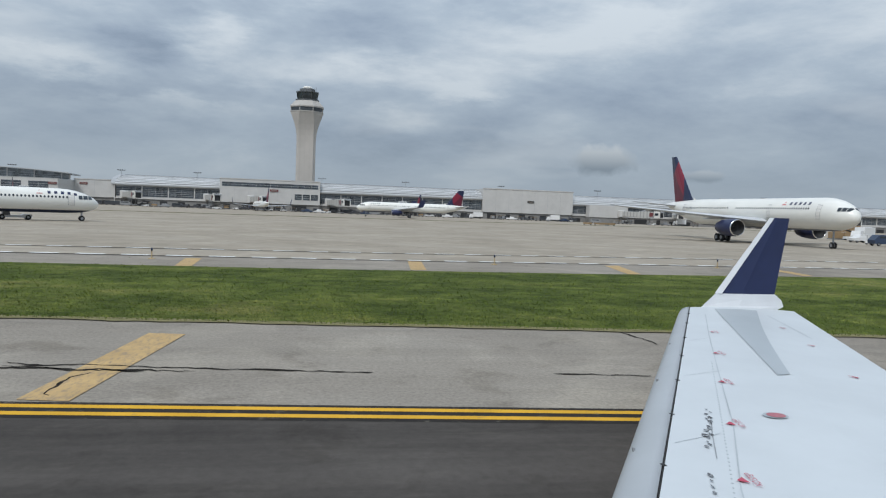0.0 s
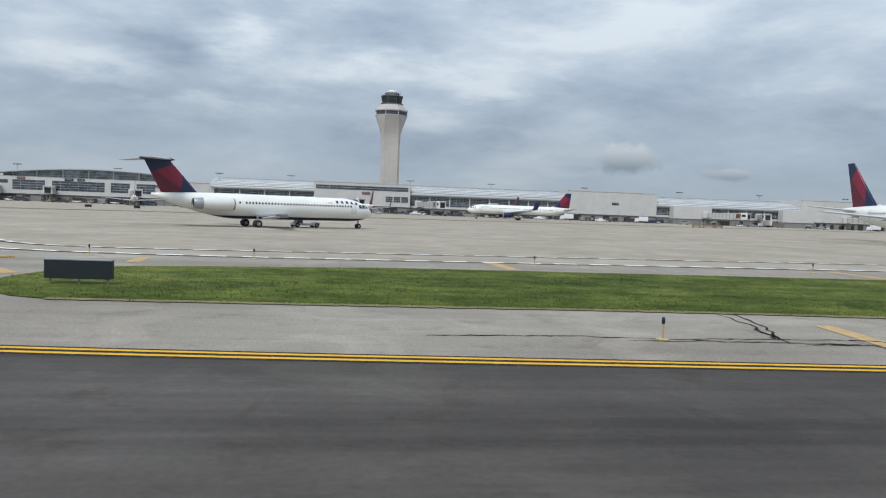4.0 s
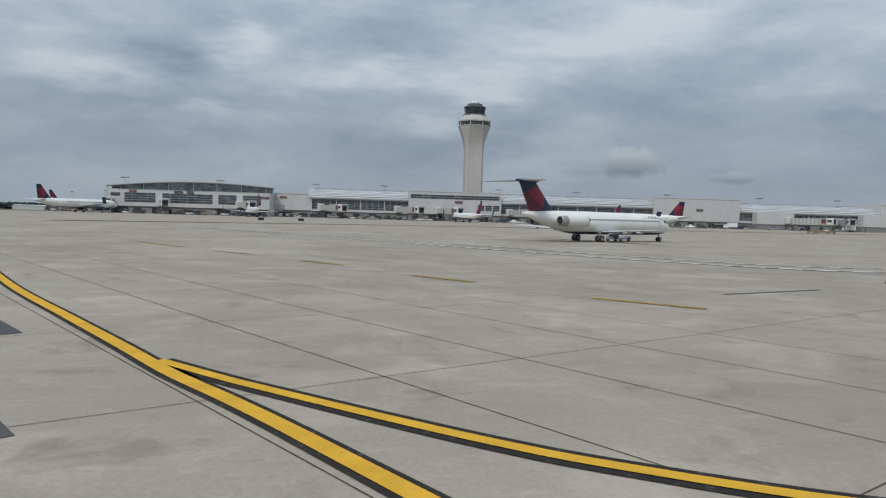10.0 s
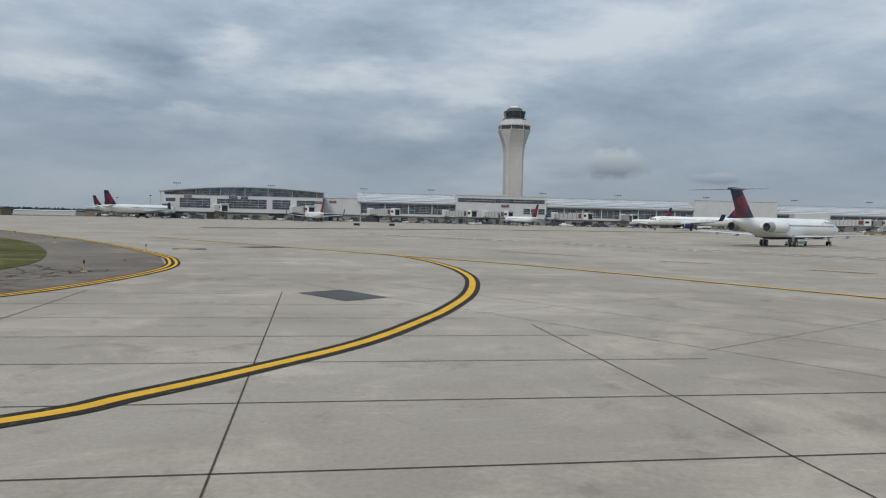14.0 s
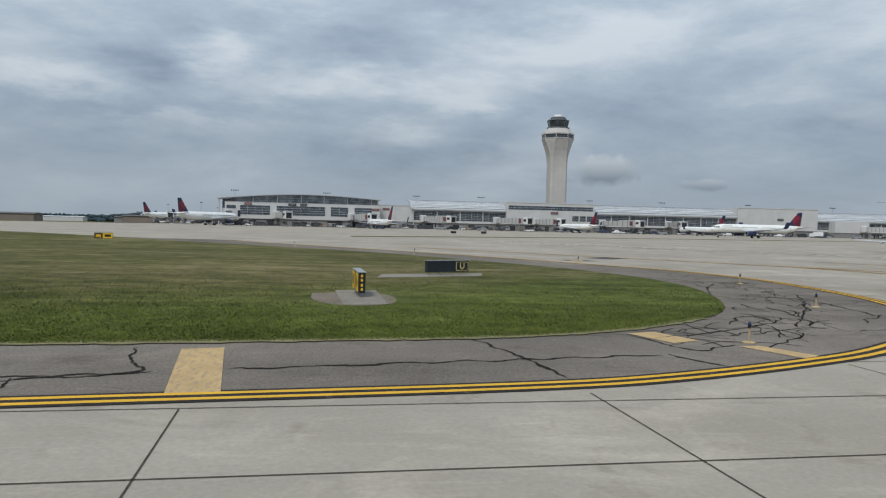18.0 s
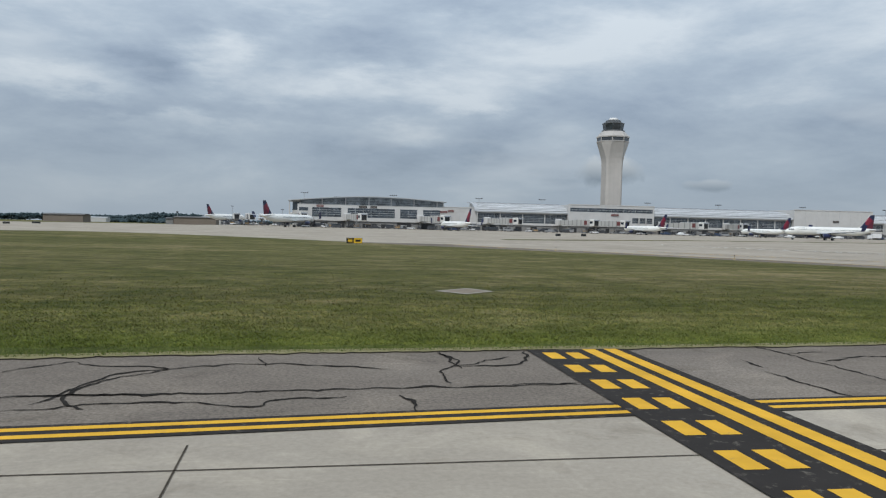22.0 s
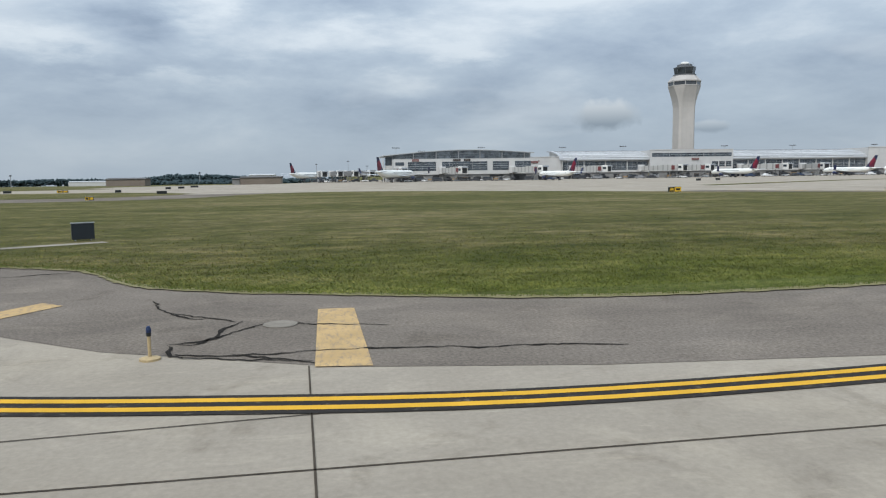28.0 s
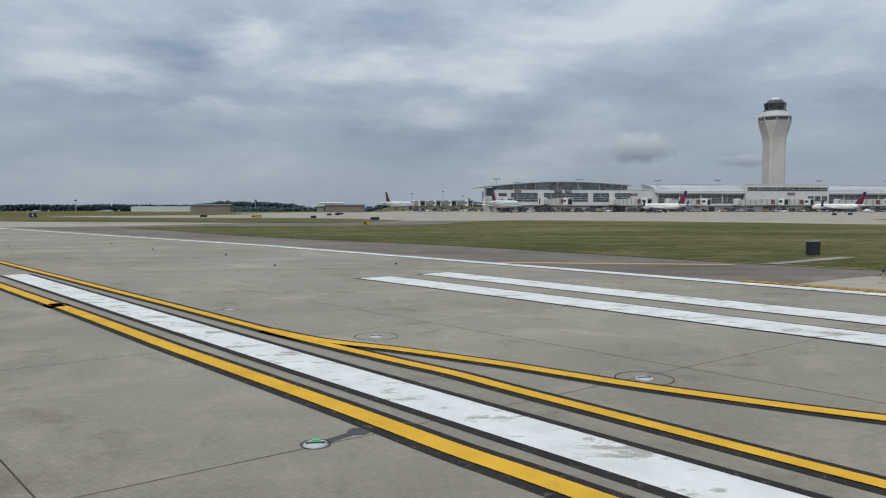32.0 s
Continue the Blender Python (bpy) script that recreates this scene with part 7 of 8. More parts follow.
van(101.5, 119.6, 178, VEHICLE_BLUE, "dark blue van by the wide-body jet")
box_truck(132, 166, 180)
loader(127, 160, 172)
stack = empty("container_stack", pose(124, 164, gz(164)), "stack of tan cargo containers on the apron", "cargo container")
for i, (x, z) in enumerate(((0, 0.3), (3.1, 0.3), (6.2, 0.3), (1.4, 2.0), (4.6, 2.0))):
    part("container", boxed(x, x + 2.9, -1.0, 1.0, z, z + 1.65, 0.0, 0.06), EQUIP_TAN, stack)
part("dolly", boxed(-0.2, 9.4, -1.1, 1.1, 0.0, 0.28), GREY_METAL, stack)
for i, (x, kind) in enumerate(((-196, "tug"), (-192.5, "cart"), (-189, "cart"), (-171, "pickup"), (-164, "tug"), (-160, "cart"), (-156.5, "cart"), (-152, "loader"), (-133, "pickup"), (-122, "cart"), (-118, "tug"), (-100, "van"), (-90, "tug"), (-86, "cart"), (-80, "pickup"), (-64, "van"), (-56, "loader"), (-50, "tug"), (-46.5, "cart"), (-26, "tug"), (-14, "pickup"), (-8, "pickup"), (-4, "tug"), (9, "pickup"), (14, "pickup"), (19, "van"), (24, "cart"), (30, "loader"), (48, "tug"), (55, "pickup"), (62, "pickup"), (70, "truck"), (84, "cart"), (90, "pickup"), (96, "tug"), (112, "truck"), (120, "pickup"), (134, "van"), (146, "cart"), (150, "cart"), (154, "cart"), (168, "tug"), (176, "pickup"), (186, "truck"), (198, "cart"), (204, "cart"), (216, "pickup"), (226, "tug"), (240, "truck"), (262, "pickup"), (280, "cart"), (284, "cart"), (300, "truck"))):
    y = rnd.uniform(352, 374) - (14 if x < -130 else 0)
    turn = rnd.choice((0, 180)) + rnd.uniform(-25, 25)
    if kind == "pickup":
        pickup(x, y, turn, (VEHICLE_BLUE, VEHICLE_WHITE, DULL_GREY, DARK_PAINT)[i % 4], ("blue", "white", "dull grey", "dark grey")[i % 4] + " pickup truck parked on the apron")
    elif kind == "van":
        van(x, y, turn, (VEHICLE_WHITE, DULL_GREY)[i % 2], ("white", "dull grey")[i % 2] + " service van parked by the concourse")
    elif kind == "tug":
        tug(x, y, turn)
    elif kind == "cart":
        cart(x, y, turn, i)
    elif kind == "loader":
        loader(x, y, turn)
    else:
        box_truck(x, y, turn)
for i in range(26):
    x, y = rnd.uniform(-252, -208), rnd.uniform(388, 412)
    turn = rnd.uniform(0, 360)
    if i % 3 == 0:
        loader(x, y, turn)
    elif i % 3 == 1:
        cart(x, y, turn, i)
    else:
        pickup(x, y, turn, DARK_PAINT, "dark grey pickup truck parked by the gates")

# crowded stands before the gates: darker tugs, carts and loaders
for i in range(72):
    x, y = -212 + 4.8 * i + rnd.uniform(-2.5, 2.5), rnd.uniform(360, 377)
    y -= 14.5 if x < -129 else 0
    kind = rnd.choice((0, 0, 1, 1, 2, 3))
    turn = rnd.choice((0, 90, 180)) + rnd.uniform(-20, 20)
    if kind == 0:
        cart(x, y, turn, 2 + 3 * (i % 2))
    elif kind == 1:
        pickup(x, y, turn, DARK_PAINT, "dark grey pickup truck parked by the gates")
    elif kind == 2:
        loader(x, y, turn)
    else:
        van(x, y, turn, DARK_PAINT, "dark grey service van parked by the gates")

# yellow ground equipment on the strip before the apron
for x, y, w in ((96, 268, 3.2), (101, 269.5, 5.0), (107, 271, 3.0)):
    th = empty("barricade", pose(x, y, gz(y)), "low yellow equipment stand at the apron edge", "equipment stand", "equipment stands")
    part("beam", boxed(0, w, -0.6, 0.6, 0.4, 1.1), EQUIP_TAN, th)
    for k in (0.3, w - 0.3):
        part("foot", boxed(k - 0.15, k + 0.15, -0.6, 0.6, 0, 0.4), GREY_METAL, th)

# ---- far buildings ----
DARK_ROOF = painted("dark_shed_roof", (0.10, 0.095, 0.09), 0.8, 0.1, 0.1)


def shed(x, y, w, d, h, turn, wall, label, roof=None, bays=5):
    th = empty("shed", pose(x, y, BASE + dip(x, y) - 0.15, 0, 0, turn), label, "shed", "far buildings")
    part("wall", boxed(0, w, 0, d, 0, h), wall, th)
    bm = bmesh.new()
    loft(bm, [[(q, -0.6, h), (q, d / 2, h + d * 0.06), (q, d + 0.6, h), (q, d + 0.6, h - 0.2), (q, -0.6, h - 0.2)] for q in (-0.6, w + 0.6)])
    part("roof", bm, roof or ROOF_EDGE, th)
    for i in range(bays):
        q = w * (i + 0.5) / bays
        part("door", boxed(q - w / bays * 0.3, q + w / bays * 0.3, -0.08, 0.1, 0, h * 0.7), PRECAST_GREY if i % 2 else ROOF_EDGE, th)
    return th


shed(-430, 616, 31, 18, 6.0, 0, TAN_WALL, "long low tan shed far across the field", DARK_ROOF, 0)
shed(-750, 1440, 112, 24, 8.4, 0, PRECAST, "long white hangar far across the field", ROOF_METAL, 0)
shed(-337, 800, 27, 20, 10.0, 0, PRECAST, "white far hangar with a metal roof", ROOF_METAL)
shed(-314, 557, 31, 14, 5.6, 0, TAN_WALL, "low dark brown far building with flat roof", DARK_ROOF, 0)
shed(-320.5, 560, 5.5, 10, 4.6, 0, PRECAST_GREY, "small grey far shed beside a brown building", DARK_ROOF, 0)
for x, y, h in ((-877, 1500, 21), (-1300, 1600, 30), (-520, 1500, 22)):
    th = empty("mast", pose(x, y, BASE + dip(x, y)), "thin dark mast on the horizon", "mast", "masts")
    part("pole", lathe([(0.8, 0), (0.5, h)], 8), GREY_METAL, th)
    part("head", boxed(-2.0, 2.0, -0.6, 0.6, h, h + 2.5), DARK, th)


def clumps(count, place, size, seed):
    """Crowns of far trees: many lumpy tufts in one mesh."""
    rnd = random.Random(seed)
    base = bmesh.new()
    bmesh.ops.create_icosphere(base, subdivisions=1, radius=1.0)
    v0 = [v.co.copy() for v in base.verts]
    f0 = [[v.index for v in f.verts] for f in base.faces]
    base.free()
    verts, faces = [], []
    for i in range(count):
        c, s = place(rnd), rnd.uniform(*size)
        k = len(verts)
        sq = rnd.uniform(0.7, 1.05)
        for v in v0:
            r = s * (0.74 + 0.5 * noise.noise(v * 2.3 + Vector((i, i * 0.7, 0))) + rnd.uniform(-0.10, 0.10))
            verts.append((c[0] + v.x * r, c[1] + v.y * r, max(c[2] + v.z * r * sq, BASE + dip(c[0], c[1]) - 0.2)))
        faces += [[q + k for q in f] for f in f0]
    me = bpy.data.meshes.new("woodland")
    me.from_pydata(verts, [], faces)
    me.materials.append(TREE_LEAF)
    return new("woodland", me)


def tree_band(x0, y0, x1, y1, height, count, seed, label, size=(5, 10), hump=0.0):
    def place(rnd):
        t = rnd.random()
        h = height * (1 - hump + hump * math.sin(math.pi * min(max(t, 0), 1)) ** 0.6)
        h *= 0.75 + 0.35 * noise.noise((t * 18, seed, 0))
        return x0 + (x1 - x0) * t + rnd.uniform(-20, 20), y0 + (y1 - y0) * t + rnd.uniform(-25, 25), BASE + dip(x0 + (x1 - x0) * t, y0 + (y1 - y0) * t) + h * rnd.random() ** 0.6 * 0.85
    ob = clumps(count, place, size, seed)
    return tagged(ob, label, "woodland", kind="stuff")


tree_band(-3600, 1500, -760, 2200, 27, 9000, 3, "dark line of far woods on the horizon", (3.5, 6.5))
tree_band(-830, 2180, -490, 2200, 40, 4200, 4, "dark rounded wood on a low rise", (3.5, 6.5), 0.6)
tree_band(-700, 2150, 600, 2300, 15, 1500, 5, "low line of far woods on the horizon", (5, 9))
tree_band(-760, 1500, -280, 1500, 8, 260, 6, "low far bushes and trees", (4, 8))
# ---- own wing, as it stands at the start of the taxi run ----
WING_PAINT = painted("pale_wing_paint", (0.555, 0.585, 0.60), 0.42, 0.05, 0.7, bump=0.02)
SLAT_METAL = painted("dull_slat_metal", (0.40, 0.42, 0.435), 0.45, 0.06, 0.8, metal=0.1)
WINGLET_WHITE = painted("winglet_white", (0.62, 0.635, 0.65), 0.4, 0.05, 2.0)
# grey of the painted shade stripe and of the filler mark's rim
SHADE_AND_RIM = painted("shade_and_rim_grey", (0.385, 0.42, 0.44), 0.45, 0.04, 1.0)
STENCIL_RED = painted("stencil_red", (0.46, 0.06, 0.10), 0.5, 0.1, 8)
SMUDGE = worn_paint("scuffed_smudge", (0.10, 0.10, 0.11), (0.57, 0.61, 0.62), 0.56, 0.08, 40.0)
own = empty("aircraft_wing", pose(0, 0, 0), "pale grey swept aircraft wing with a navy winglet", "aircraft wing")


def lead_x(y):
    return 1.62 + (y - 3.94) * 0.565


def trail_x(y):
    return 5.35 + (y - 5.0) * 0.42 if y > 5.0 else 5.35 + (y - 5.0) * 0.05


def top_z(y):
    return 1.30 + (y - 3.94) * 0.020


def skin_z(x, y):
    """Height of the upper skin."""
    s = (x - lead_x(y)) / (trail_x(y) - lead_x(y))
    return top_z(y) + (0.012 * math.sin(math.pi * min(max(s, 0), 1)) - 0.035 * max(s - 0.55, 0)) * (trail_x(y) - lead_x(y))


def slat_x(y):
    return lead_x(y) + 0.33 - 0.017 * (y - 3.94)


SPAN = (1.3, 3.0, 5.0, 7.0, 9.0, 10.4, 11.2, 11.5)


def skin_rows(f0, f1, n, under):
    rows = []
    for y in SPAN:
        xs = [f0(y) + (f1(y) - f0(y)) * i / n for i in range(n + 1)]
        rows.append([(x, y, skin_z(x, y)) for x in xs] + [(x, y, skin_z(x, y) - under * math.sin(math.pi * (0.12 + 0.86 * (1 - i / n))) - 0.03) for i, x in reversed(list(enumerate(xs)))])
    return rows


bm = bmesh.new()
loft(bm, skin_rows(lambda y: slat_x(y) + 0.02, trail_x, 8, 0.28))
part("main_skin", bm, WING_PAINT, own, smooth=False)
bm = bmesh.new()
rows = []
for y in SPAN:
    a, b, z = lead_x(y), slat_x(y), top_z(y)
    c = b - a
    rows.append([(a + c * (1 - math.cos(t)), y, z - 0.17 + 0.185 * math.sin(t)) for t in [math.pi / 2 * i / 6 for i in range(7)]] + [(b, y, z - 0.10), (a + c * 0.35, y, z - 0.24)])
loft(bm, rows)
part("slat", bm, SLAT_METAL, own, "rounded leading-edge slat", smooth=True)
bm = bmesh.new()
loft(bm, [[(slat_x(y) + 0.008, y, top_z(y) - 0.02), (slat_x(y) + 0.024, y, top_z(y) - 0.02), (slat_x(y) + 0.024, y, top_z(y) + 0.007), (slat_x(y) + 0.008, y, top_z(y) + 0.007)] for y in SPAN])
part("slat_gap", bm, RUBBER, own, "dark gap behind the slat")
for y in (4.4, 5.5, 6.6, 7.7, 8.8, 9.9, 10.8):
    x = slat_x(y)
    part("gap_tab", boxed(x - 0.006, x + 0.026, y - 0.022, y + 0.022, top_z(y) - 0.01, top_z(y) + 0.016), RUBBER, own)


def decal(name, pts, mat, parent=own, lift=0.004, label=""):
    bm = bmesh.new()
    bm.faces.new([bm.verts.new((x, y, skin_z(x, y) + lift)) for x, y in pts])
    bmesh.ops.recalc_face_normals(bm, faces=bm.faces[:])
    if bm.faces[:][0].normal.z < 0:
        bmesh.ops.reverse_faces(bm, faces=bm.faces[:])
    return part(name, bm, mat, parent, label)


def seam(name, pts, width, mat=GREY_METAL):
    bm = bmesh.new()
    p = [Vector((x, y, skin_z(x, y) + 0.004)) for x, y in pts]
    for a, b in zip(p, p[1:]):
        d = (b - a).normalized()
        s = Vector((-d.y, d.x, 0)) * width / 2
        bm.faces.new([bm.verts.new(q) for q in (a - s, b - s, b + s, a + s)])
    return part(name, bm, mat, own)


# shade painted on as a darker sheet that tapers away from the winglet
bm = bmesh.new()
g = []
for i in range(13):
    t = i / 12
    a, b = (4.57 + 1.85 * t, 6.70 + 4.55 * t), (4.74 + 2.40 * t - 0.06 * math.sin(math.pi * t), 6.74 + 4.40 * t)
    g.append([bm.verts.new((a[0] + (b[0] - a[0]) * k / 4, a[1] + (b[1] - a[1]) * k / 4, skin_z(a[0] + (b[0] - a[0]) * k / 4, a[1] + (b[1] - a[1]) * k / 4) + 0.007)) for k in range(5)])
for p, q in zip(g, g[1:]):
    for k in range(4):
        bm.faces.new((p[k], p[k + 1], q[k + 1], q[k]))
part("painted_shade", bm, SHADE_AND_RIM, own, "shade painted as a darker grey stripe across the skin")
FAINT = painted("faint_seam", (0.43, 0.465, 0.485), 0.5, 0.1)
step = [(2.05, 3.0), (2.50, 3.95), (3.16, 5.15), (4.05, 6.95), (5.0, 8.85), (5.93, 10.65)]
seam("step_line", step, 0.010, FAINT)
seam("panel_line", [(7.05, 10.7), (6.55, 8.9)], 0.012, FAINT)
for k, (y, w) in enumerate(((4.85, 0.45), (6.8, 0.5), (3.5, 0.5), (8.6, 0.4))):
    seam("panel_line", [(slat_x(y) + 0.05, y - 0.04), (slat_x(y) + 0.05 + w, y + 0.12)], 0.007, FAINT)
    part("slat_seam", boxed(lead_x(y) + 0.06, lead_x(y) + 0.075, y - 0.01, y + 0.01, top_z(y) - 0.06, top_z(y) - 0.03), GREY_METAL, own)
for i in range(60):
    t = i / 60
    y = 3.2 + t * 4.2
    x = 2.42 + (y - 3.95) * 0.515 + 0.03
    part("rivet", boxed(x - 0.005, x + 0.005, y - 0.005, y + 0.005, skin_z(x, y), skin_z(x, y) + 0.004), FAINT, own)


def no_step(x, y, k, words=True):
    """A red triangle and the words NO STEP, read from the wing root."""
    decal("stencil_triangle", [(x - 0.075 * k, y), (x, y - 0.06 * k), (x, y + 0.06 * k)], STENCIL_RED, lift=0.011)
    if words:
        cu = bpy.data.curves.new("stencil", "FONT")
        cu.body, cu.size, cu.align_x, cu.align_y = "NO STEP", 0.082 * k, "CENTER", "CENTER"
        tmp = bpy.data.objects.new("stencil", cu)
        me = bpy.data.meshes.new_from_object(tmp)
        bpy.data.objects.remove(tmp)
        me.materials.clear()
        me.materials.append(STENCIL_RED)
        ob = new("stencil_words", me)
        ob.parent = own
        ob.matrix_basis = pose(x + 0.065 * k, y, skin_z(x, y) + 0.013, 0, 0, 78) @ Matrix.Diagonal((0.8, 1, 1, 1))


for x, y, k in ((2.60, 4.06, 0.85), (3.17, 5.17, 0.85), (3.83, 6.45, 0.85), (4.50, 7.75, 0.85), (5.2, 9.1, 0.7)):
    no_step(x, y, k)
n = 24
decal("red_ring", [(3.655 + 0.105 * math.cos(2 * math.pi * i / n), 5.35 + 0.085 * math.sin(2 * math.pi * i / n)) for i in range(n)], SHADE_AND_RIM, lift=0.009, label="grey rim of an oval filler mark")
decal("filler_cap", [(3.66 + 0.078 * math.cos(2 * math.pi * i / n), 5.35 + 0.068 * math.sin(2 * math.pi * i / n)) for i in range(n)], painted("filler_red", (0.40, 0.13, 0.15), 0.5, 0.2, 30), lift=0.012, label="faded red filler cap")
rnd = random.Random(8)
for i in range(20):
    t = i / 19
    x, y = (3.17 - 0.62 * t + rnd.uniform(-0.02, 0.02), 5.55 - 1.12 * t + rnd.uniform(-0.02, 0.02)) if i < 16 else (2.42 - 0.04 * (i - 16), 4.17 - 0.09 * (i - 16))
    k = rnd.uniform(0.4, 1.0) * (1.5 if 6 < i < 12 else 0.9)
    decal("smudge", [(x + 0.022 * k * rnd.uniform(0.6, 1.2) * math.cos(a * math.pi / 4), y + 0.045 * k * rnd.uniform(0.6, 1.2) * math.sin(a * math.pi / 4)) for a in range(8)], SMUDGE, lift=0.009 + i * 0.0001)
seam("scuff_line", [(2.63, 4.46), (2.87, 4.95), (3.08, 5.35)], 0.008, GREY_METAL)
for x, y in ((5.46, 6.81), (6.1, 8.4), (6.5, 9.6)):
    decal("stencil_triangle", [(x, y), (x + 0.10, y - 0.05), (x + 0.05, y - 0.09)], STENCIL_RED, lift=0.011)
# winglet: white foot and leading edge, navy blade
bm = bmesh.new()
loft(bm, [[(6.25, 11.5, 1.40), (7.0, 11.42, 1.45), (7.72, 11.5, 1.42), (7.0, 11.6, 1.36)], [(6.36, 11.54, 1.48), (7.0, 11.48, 1.50), (7.90, 11.54, 1.49), (7.0, 11.6, 1.46)], [(6.50, 11.56, 1.60), (7.1, 11.52, 1.61), (7.88, 11.58, 1.60), (7.1, 11.62, 1.60)], [(6.62, 11.58, 1.70), (7.1, 11.55, 1.70), (7.76, 11.6, 1.70), (7.1, 11.64, 1.70)]])
part("winglet_foot", bm, WINGLET_WHITE, own, "white winglet foot")
bm = bmesh.new()
loft(bm, [[(6.70, 11.575, 1.70), (7.1, 11.555, 1.70), (7.75, 11.6, 1.70), (7.1, 11.64, 1.70)], [(7.76, 11.80, 3.06), (7.85, 11.79, 3.06), (8.10, 11.82, 3.06), (7.85, 11.83, 3.06)]])
part("winglet_blade", bm, NAVY, own, "navy winglet blade")
bm = bmesh.new()
loft(bm, [[(6.60, 11.585, 1.70), (6.72, 11.55, 1.70), (6.72, 11.63, 1.70)], [(7.70, 11.80, 3.06), (7.78, 11.78, 3.06), (7.78, 11.84, 3.06)]])
part("winglet_edge", bm, WINGLET_WHITE, own, "white winglet leading edge")
# the leg it stands on
gear_leg = part("main_gear", rodded((4.2, 1.9, 0.5), (4.0, 1.8, 1.15), 0.11), GREY_METAL, own)
for s in (-0.22, 0.22):
    bm = bmesh.new()
    loft(bm, [[(4.2 + 0.46 * k * math.cos(i * math.pi / 8), 1.9 + s + d, 0.46 + 0.46 * k * math.sin(i * math.pi / 8)) for i in range(16)] for d, k in ((-0.13, 0.85), (-0.09, 1), (0.09, 1), (0.13, 0.85))])
    part("tyre", bm, RUBBER, gear_leg)


# ---- grass blades along the near verges ----
def blade_paint(name, lo, mid, hi):
    mat, n, l, b = material(name, 0.8, 0, 0.2)
    r = n.new("ShaderNodeNewGeometry").outputs["Random Per Island"]
    l.new(ramped(n, l, r, [(0.0, lo), (0.55, mid), (1.0, hi)]), b.inputs["Base Color"])
    return mat


def blades(name, edge, depth, count, mat, label, seed, tall=(0.015, 0.042)):
    """Upright blades scattered behind a verge line, thinning away from it."""
    g = np.random.default_rng(seed)
    p = np.array(smooth_line(edge, 4))
    d = np.diff(p, axis=0)
    n = np.hypot(d[:, 0], d[:, 1])
    k = g.choice(len(n), count, p=n / n.sum())
    t = g.random(count)[:, None]
    base = p[k] + d[k] * t
    side = np.stack([-d[k, 1], d[k, 0]], 1) / n[k][:, None]
    off = g.exponential(abs(depth) / 3.0, count) - 0.06
    base = base + side * off[:, None]
    h = g.uniform(*tall, count) * (1 + 0.9 * (off < 0.15))
    a = g.random(count) * np.pi
    w = np.stack([np.cos(a), np.sin(a)], 1) * (0.007 + 0.007 * g.random(count))[:, None]
    lean = g.normal(0, 0.02, (count, 2))
    v = np.zeros((count, 3, 3))
    v[:, 0, :2], v[:, 1, :2], v[:, 2, :2] = base - w, base + w, base + lean
    v[:, :2, 2], v[:, 2, 2] = 0.02, 0.03 + h
    me = bpy.data.meshes.new(name)
    me.from_pydata(v.reshape(-1, 3).tolist(), [], np.arange(count * 3).reshape(-1, 3).tolist())
    me.materials.append(mat)
    return tagged(new(name, me), label, "grass", kind="stuff")


BLADE_GREEN = blade_paint("verge_blades_green", (0.052, 0.088, 0.012), (0.095, 0.140, 0.022), (0.17, 0.185, 0.05))
BLADE_DRY = blade_paint("verge_blades_dry", (0.058, 0.098, 0.014), (0.100, 0.135, 0.024), (0.20, 0.19, 0.06))
blades("grass_blades", [p for p in GRASS_A[:6]][::-1], -9.0, 70000, BLADE_GREEN, "fine green blades along the taxiway verge", 1)
blades("grass_blades", GRASS_C[:12], 15.0, 230000, BLADE_DRY, "fine green and straw blades along the shoulder", 2)
blades("grass_blades", [(-252.95, 17.9), (-250.0, 16.4), (-246.35, 14.4), (-244.3, 11.5), (-242.9, 10.0), (-240.1, 8.6)], 6.0, 16000, BLADE_DRY, "fine green and straw blades along the shoulder", 3)


def thatch(edge, seed):
    """A ragged dry rim where the turf creeps over the asphalt."""
    p = smooth_line(edge, 40)
    bm = bmesh.new()
    rows = []
    for i, (x, y) in enumerate(p):
        x1, y1 = p[min(i + 1, len(p) - 1)]
        x0, y0 = p[max(i - 1, 0)]
        d = Vector((x1 - x0, y1 - y0, 0)).normalized()
        s = Vector((-d.y, d.x, 0))
        out = 0.10 + 0.22 * abs(noise.noise((x * 1.3, y * 1.3, seed))) + 0.16 * abs(noise.noise((x * 5, y * 5, seed)))
        rows.append((bm.verts.new(Vector((x, y, 0)) - s * out), bm.verts.new(Vector((x, y, 0)) + s * 0.25)))
    for (a, b), (c, d) in zip(rows, rows[1:]):
        bm.faces.new((a, c, d, b))
    return tagged(part("verge_thatch", drape(bm, 0.034), THATCH), "ragged dry thatch where turf meets asphalt", "verge", kind="structure")


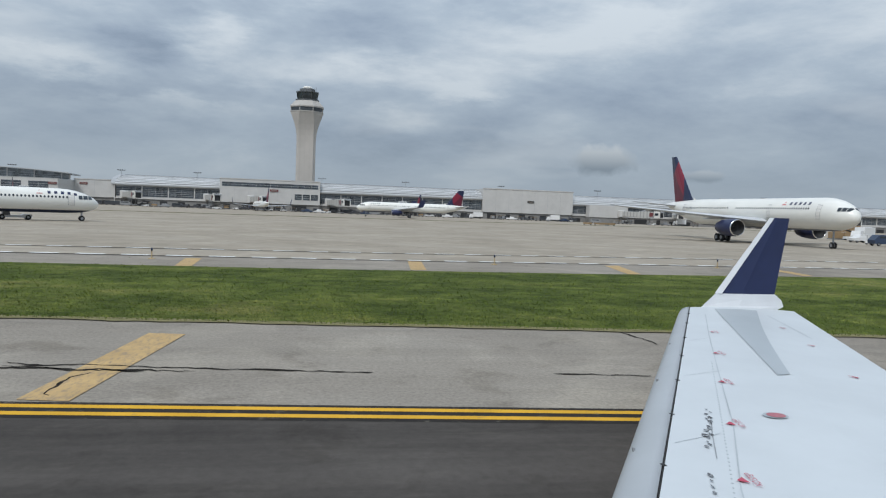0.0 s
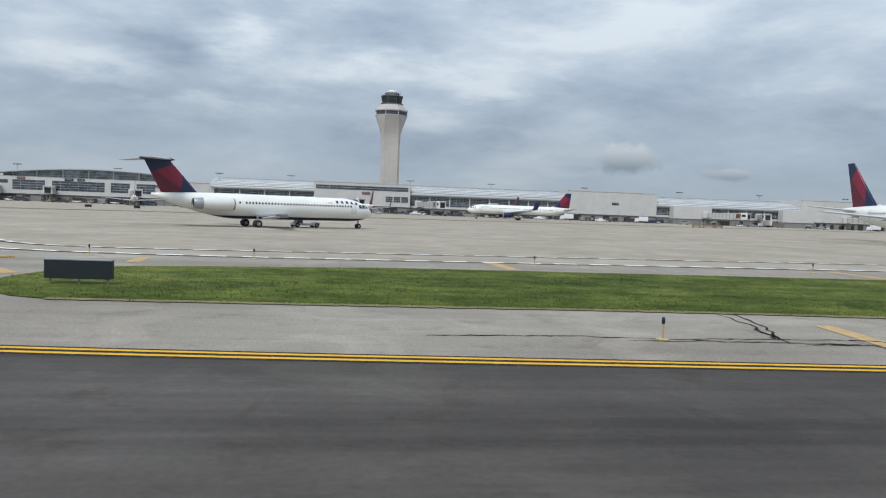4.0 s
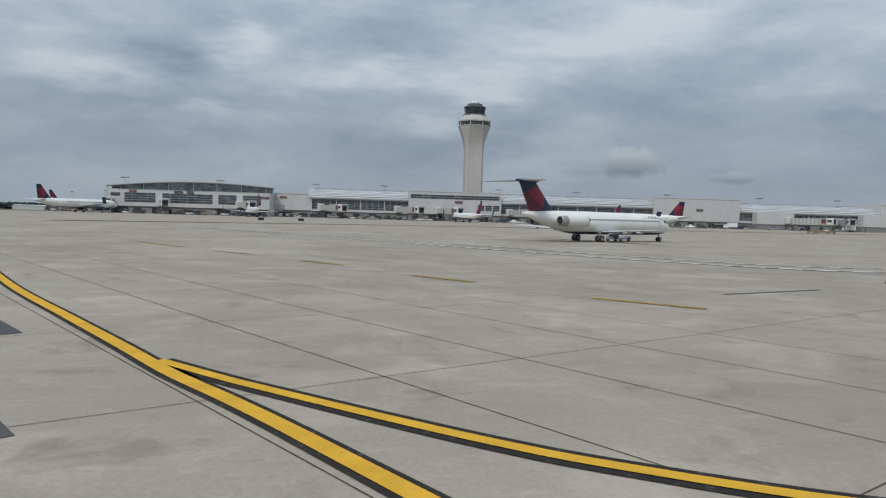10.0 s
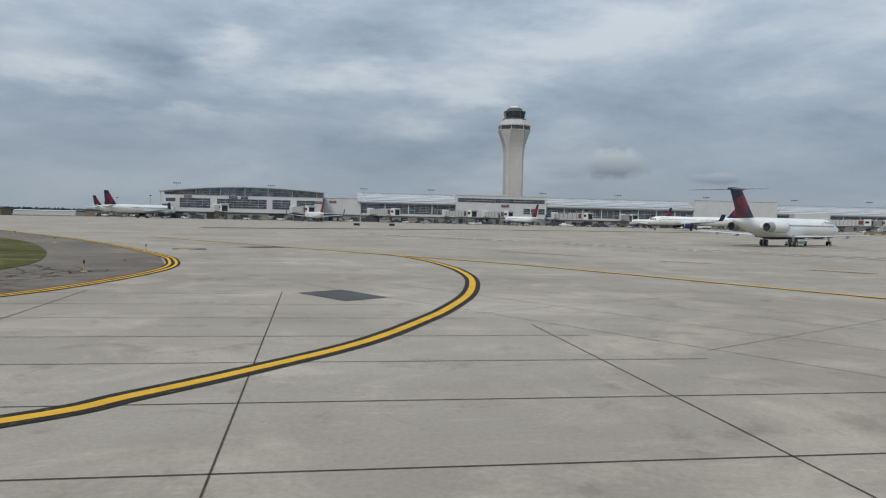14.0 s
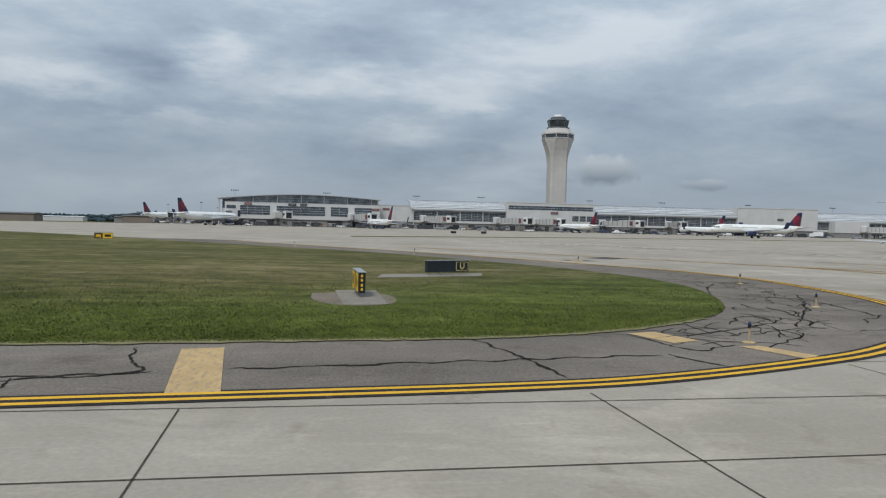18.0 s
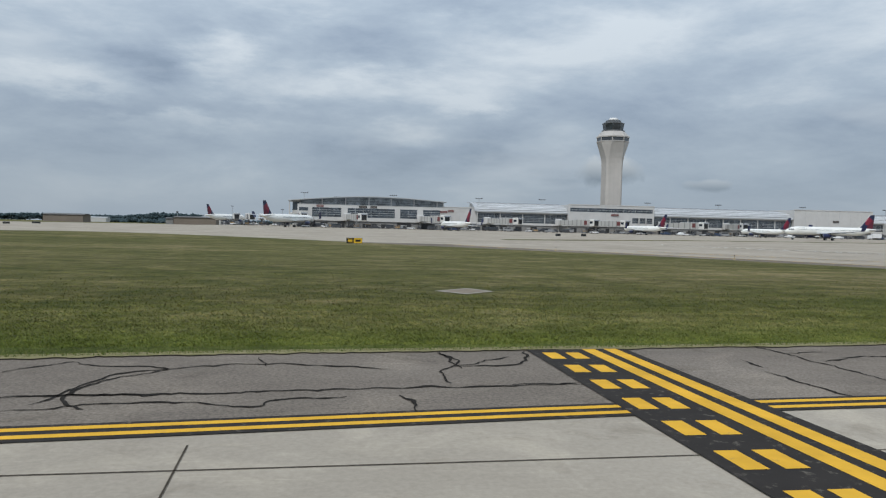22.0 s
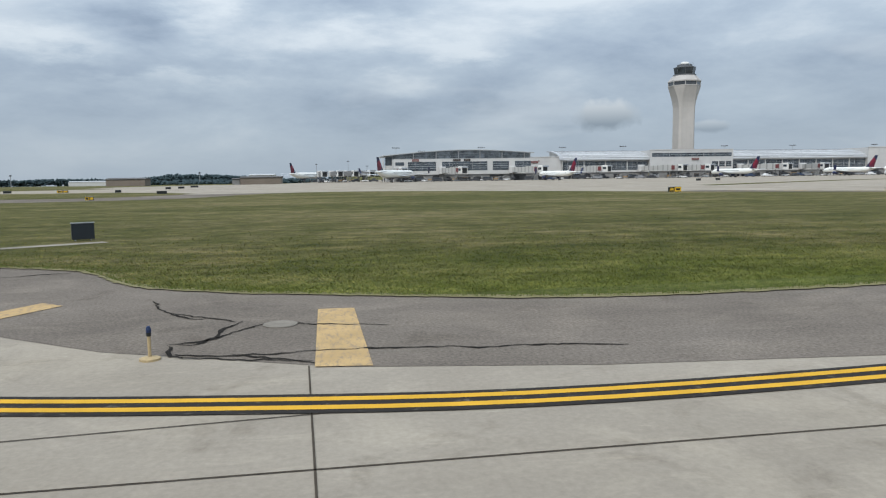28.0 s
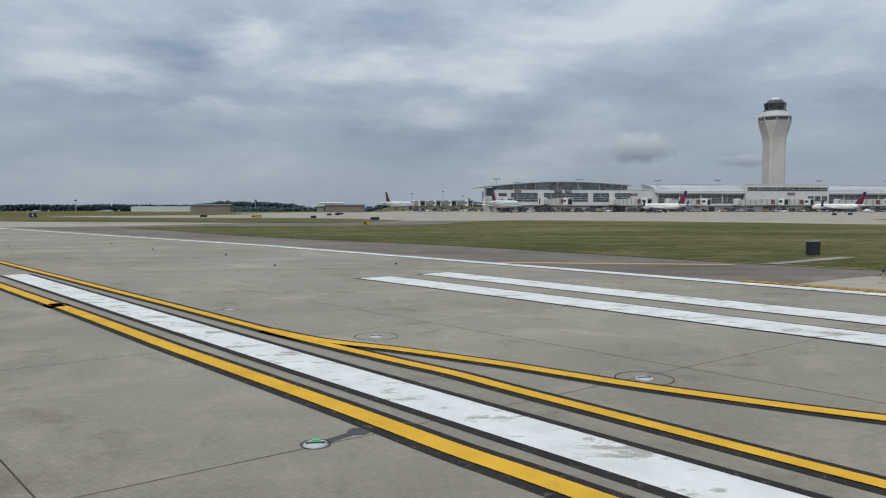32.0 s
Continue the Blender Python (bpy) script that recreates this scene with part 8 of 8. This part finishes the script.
def tufts(area, line, fall, count, mat, label, seed, tall=(0.018, 0.052), clear=()):
    """Low leaning tufts scattered over a stretch of turf, ever sparser away from the line y = line[0] + line[1] * x; clear: discs left bare."""
    g = np.random.default_rng(seed)
    q = np.array(area)
    x = g.uniform(q[:, 0].min(), q[:, 0].max(), count * 2)
    y = line[0] + line[1] * x + g.exponential(fall, count * 2)
    keep = np.zeros(len(x), bool)
    for (x0, y0), (x1, y1) in zip(area, area[1:] + area[:1]):
        if y0 != y1:
            keep ^= ((y0 > y) != (y1 > y)) & (x < (x1 - x0) * (y - y0) / (y1 - y0) + x0)
    for cx, cy, r in clear:
        keep &= (x - cx) ** 2 + (y - cy) ** 2 > r * r
    base = np.stack([x, y], 1)[keep][:count]
    n = len(base)
    h = g.uniform(*tall, n)
    a = g.normal(0, 0.6, n)
    away = np.abs(base[:, 1:2] - line[0] - line[1] * base[:, :1])
    w = np.stack([np.cos(a), np.sin(a)], 1) * g.uniform(0.008, 0.022, n)[:, None] * (0.7 + 0.05 * away)
    lean = g.normal(0, 0.045, (n, 2))
    v = np.zeros((n, 4, 3))
    v[:, 0, :2], v[:, 1, :2], v[:, 2, :2], v[:, 3, :2] = base - w, base + w, base + w * 0.5 + lean, base - w * 0.3 + lean
    v[:, :2, 2], v[:, 2, 2], v[:, 3, 2] = 0.02, 0.03 + h, 0.03 + h * 0.8
    me = bpy.data.meshes.new("turf_tufts")
    me.from_pydata(v.reshape(-1, 3).tolist(), [], np.arange(n * 4).reshape(-1, 4).tolist())
    me.materials.append(mat)
    return tagged(new("turf_tufts", me), label, "grass", kind="stuff")


thatch(GRASS_C[:12], 2)
thatch(GRASS_A[:7][::-1], 5)
thatch([(-258.3, 23.6), (-255.8, 21.2), (-252.95, 17.9), (-250.0, 16.4), (-246.35, 14.4), (-244.3, 11.5), (-242.9, 10.0), (-240.1, 8.6)], 7)
tufts(smooth_line(GRASS_C + GRASS_C[:1], 3)[:-1], (18.0, 0.045), 4.5, 190000, TUFT, "low uneven tufts of green and straw-coloured turf", 21, clear=((-151.6, 21.3, 2.9), (-147.2, 33.0, 3.6), (-181.3, 23.3, 1.9), (-250.4, 25.0, 1.6), (-252.5, 23.3, 1.8), (-254.6, 22.2, 1.8)))
tufts(smooth_line(GRASS_A, 3), (16.5, -0.045), 7.0, 90000, TUFT_LUSH, "low uneven tufts of green turf", 22, clear=((-44.9, 22.9, 1.2),))
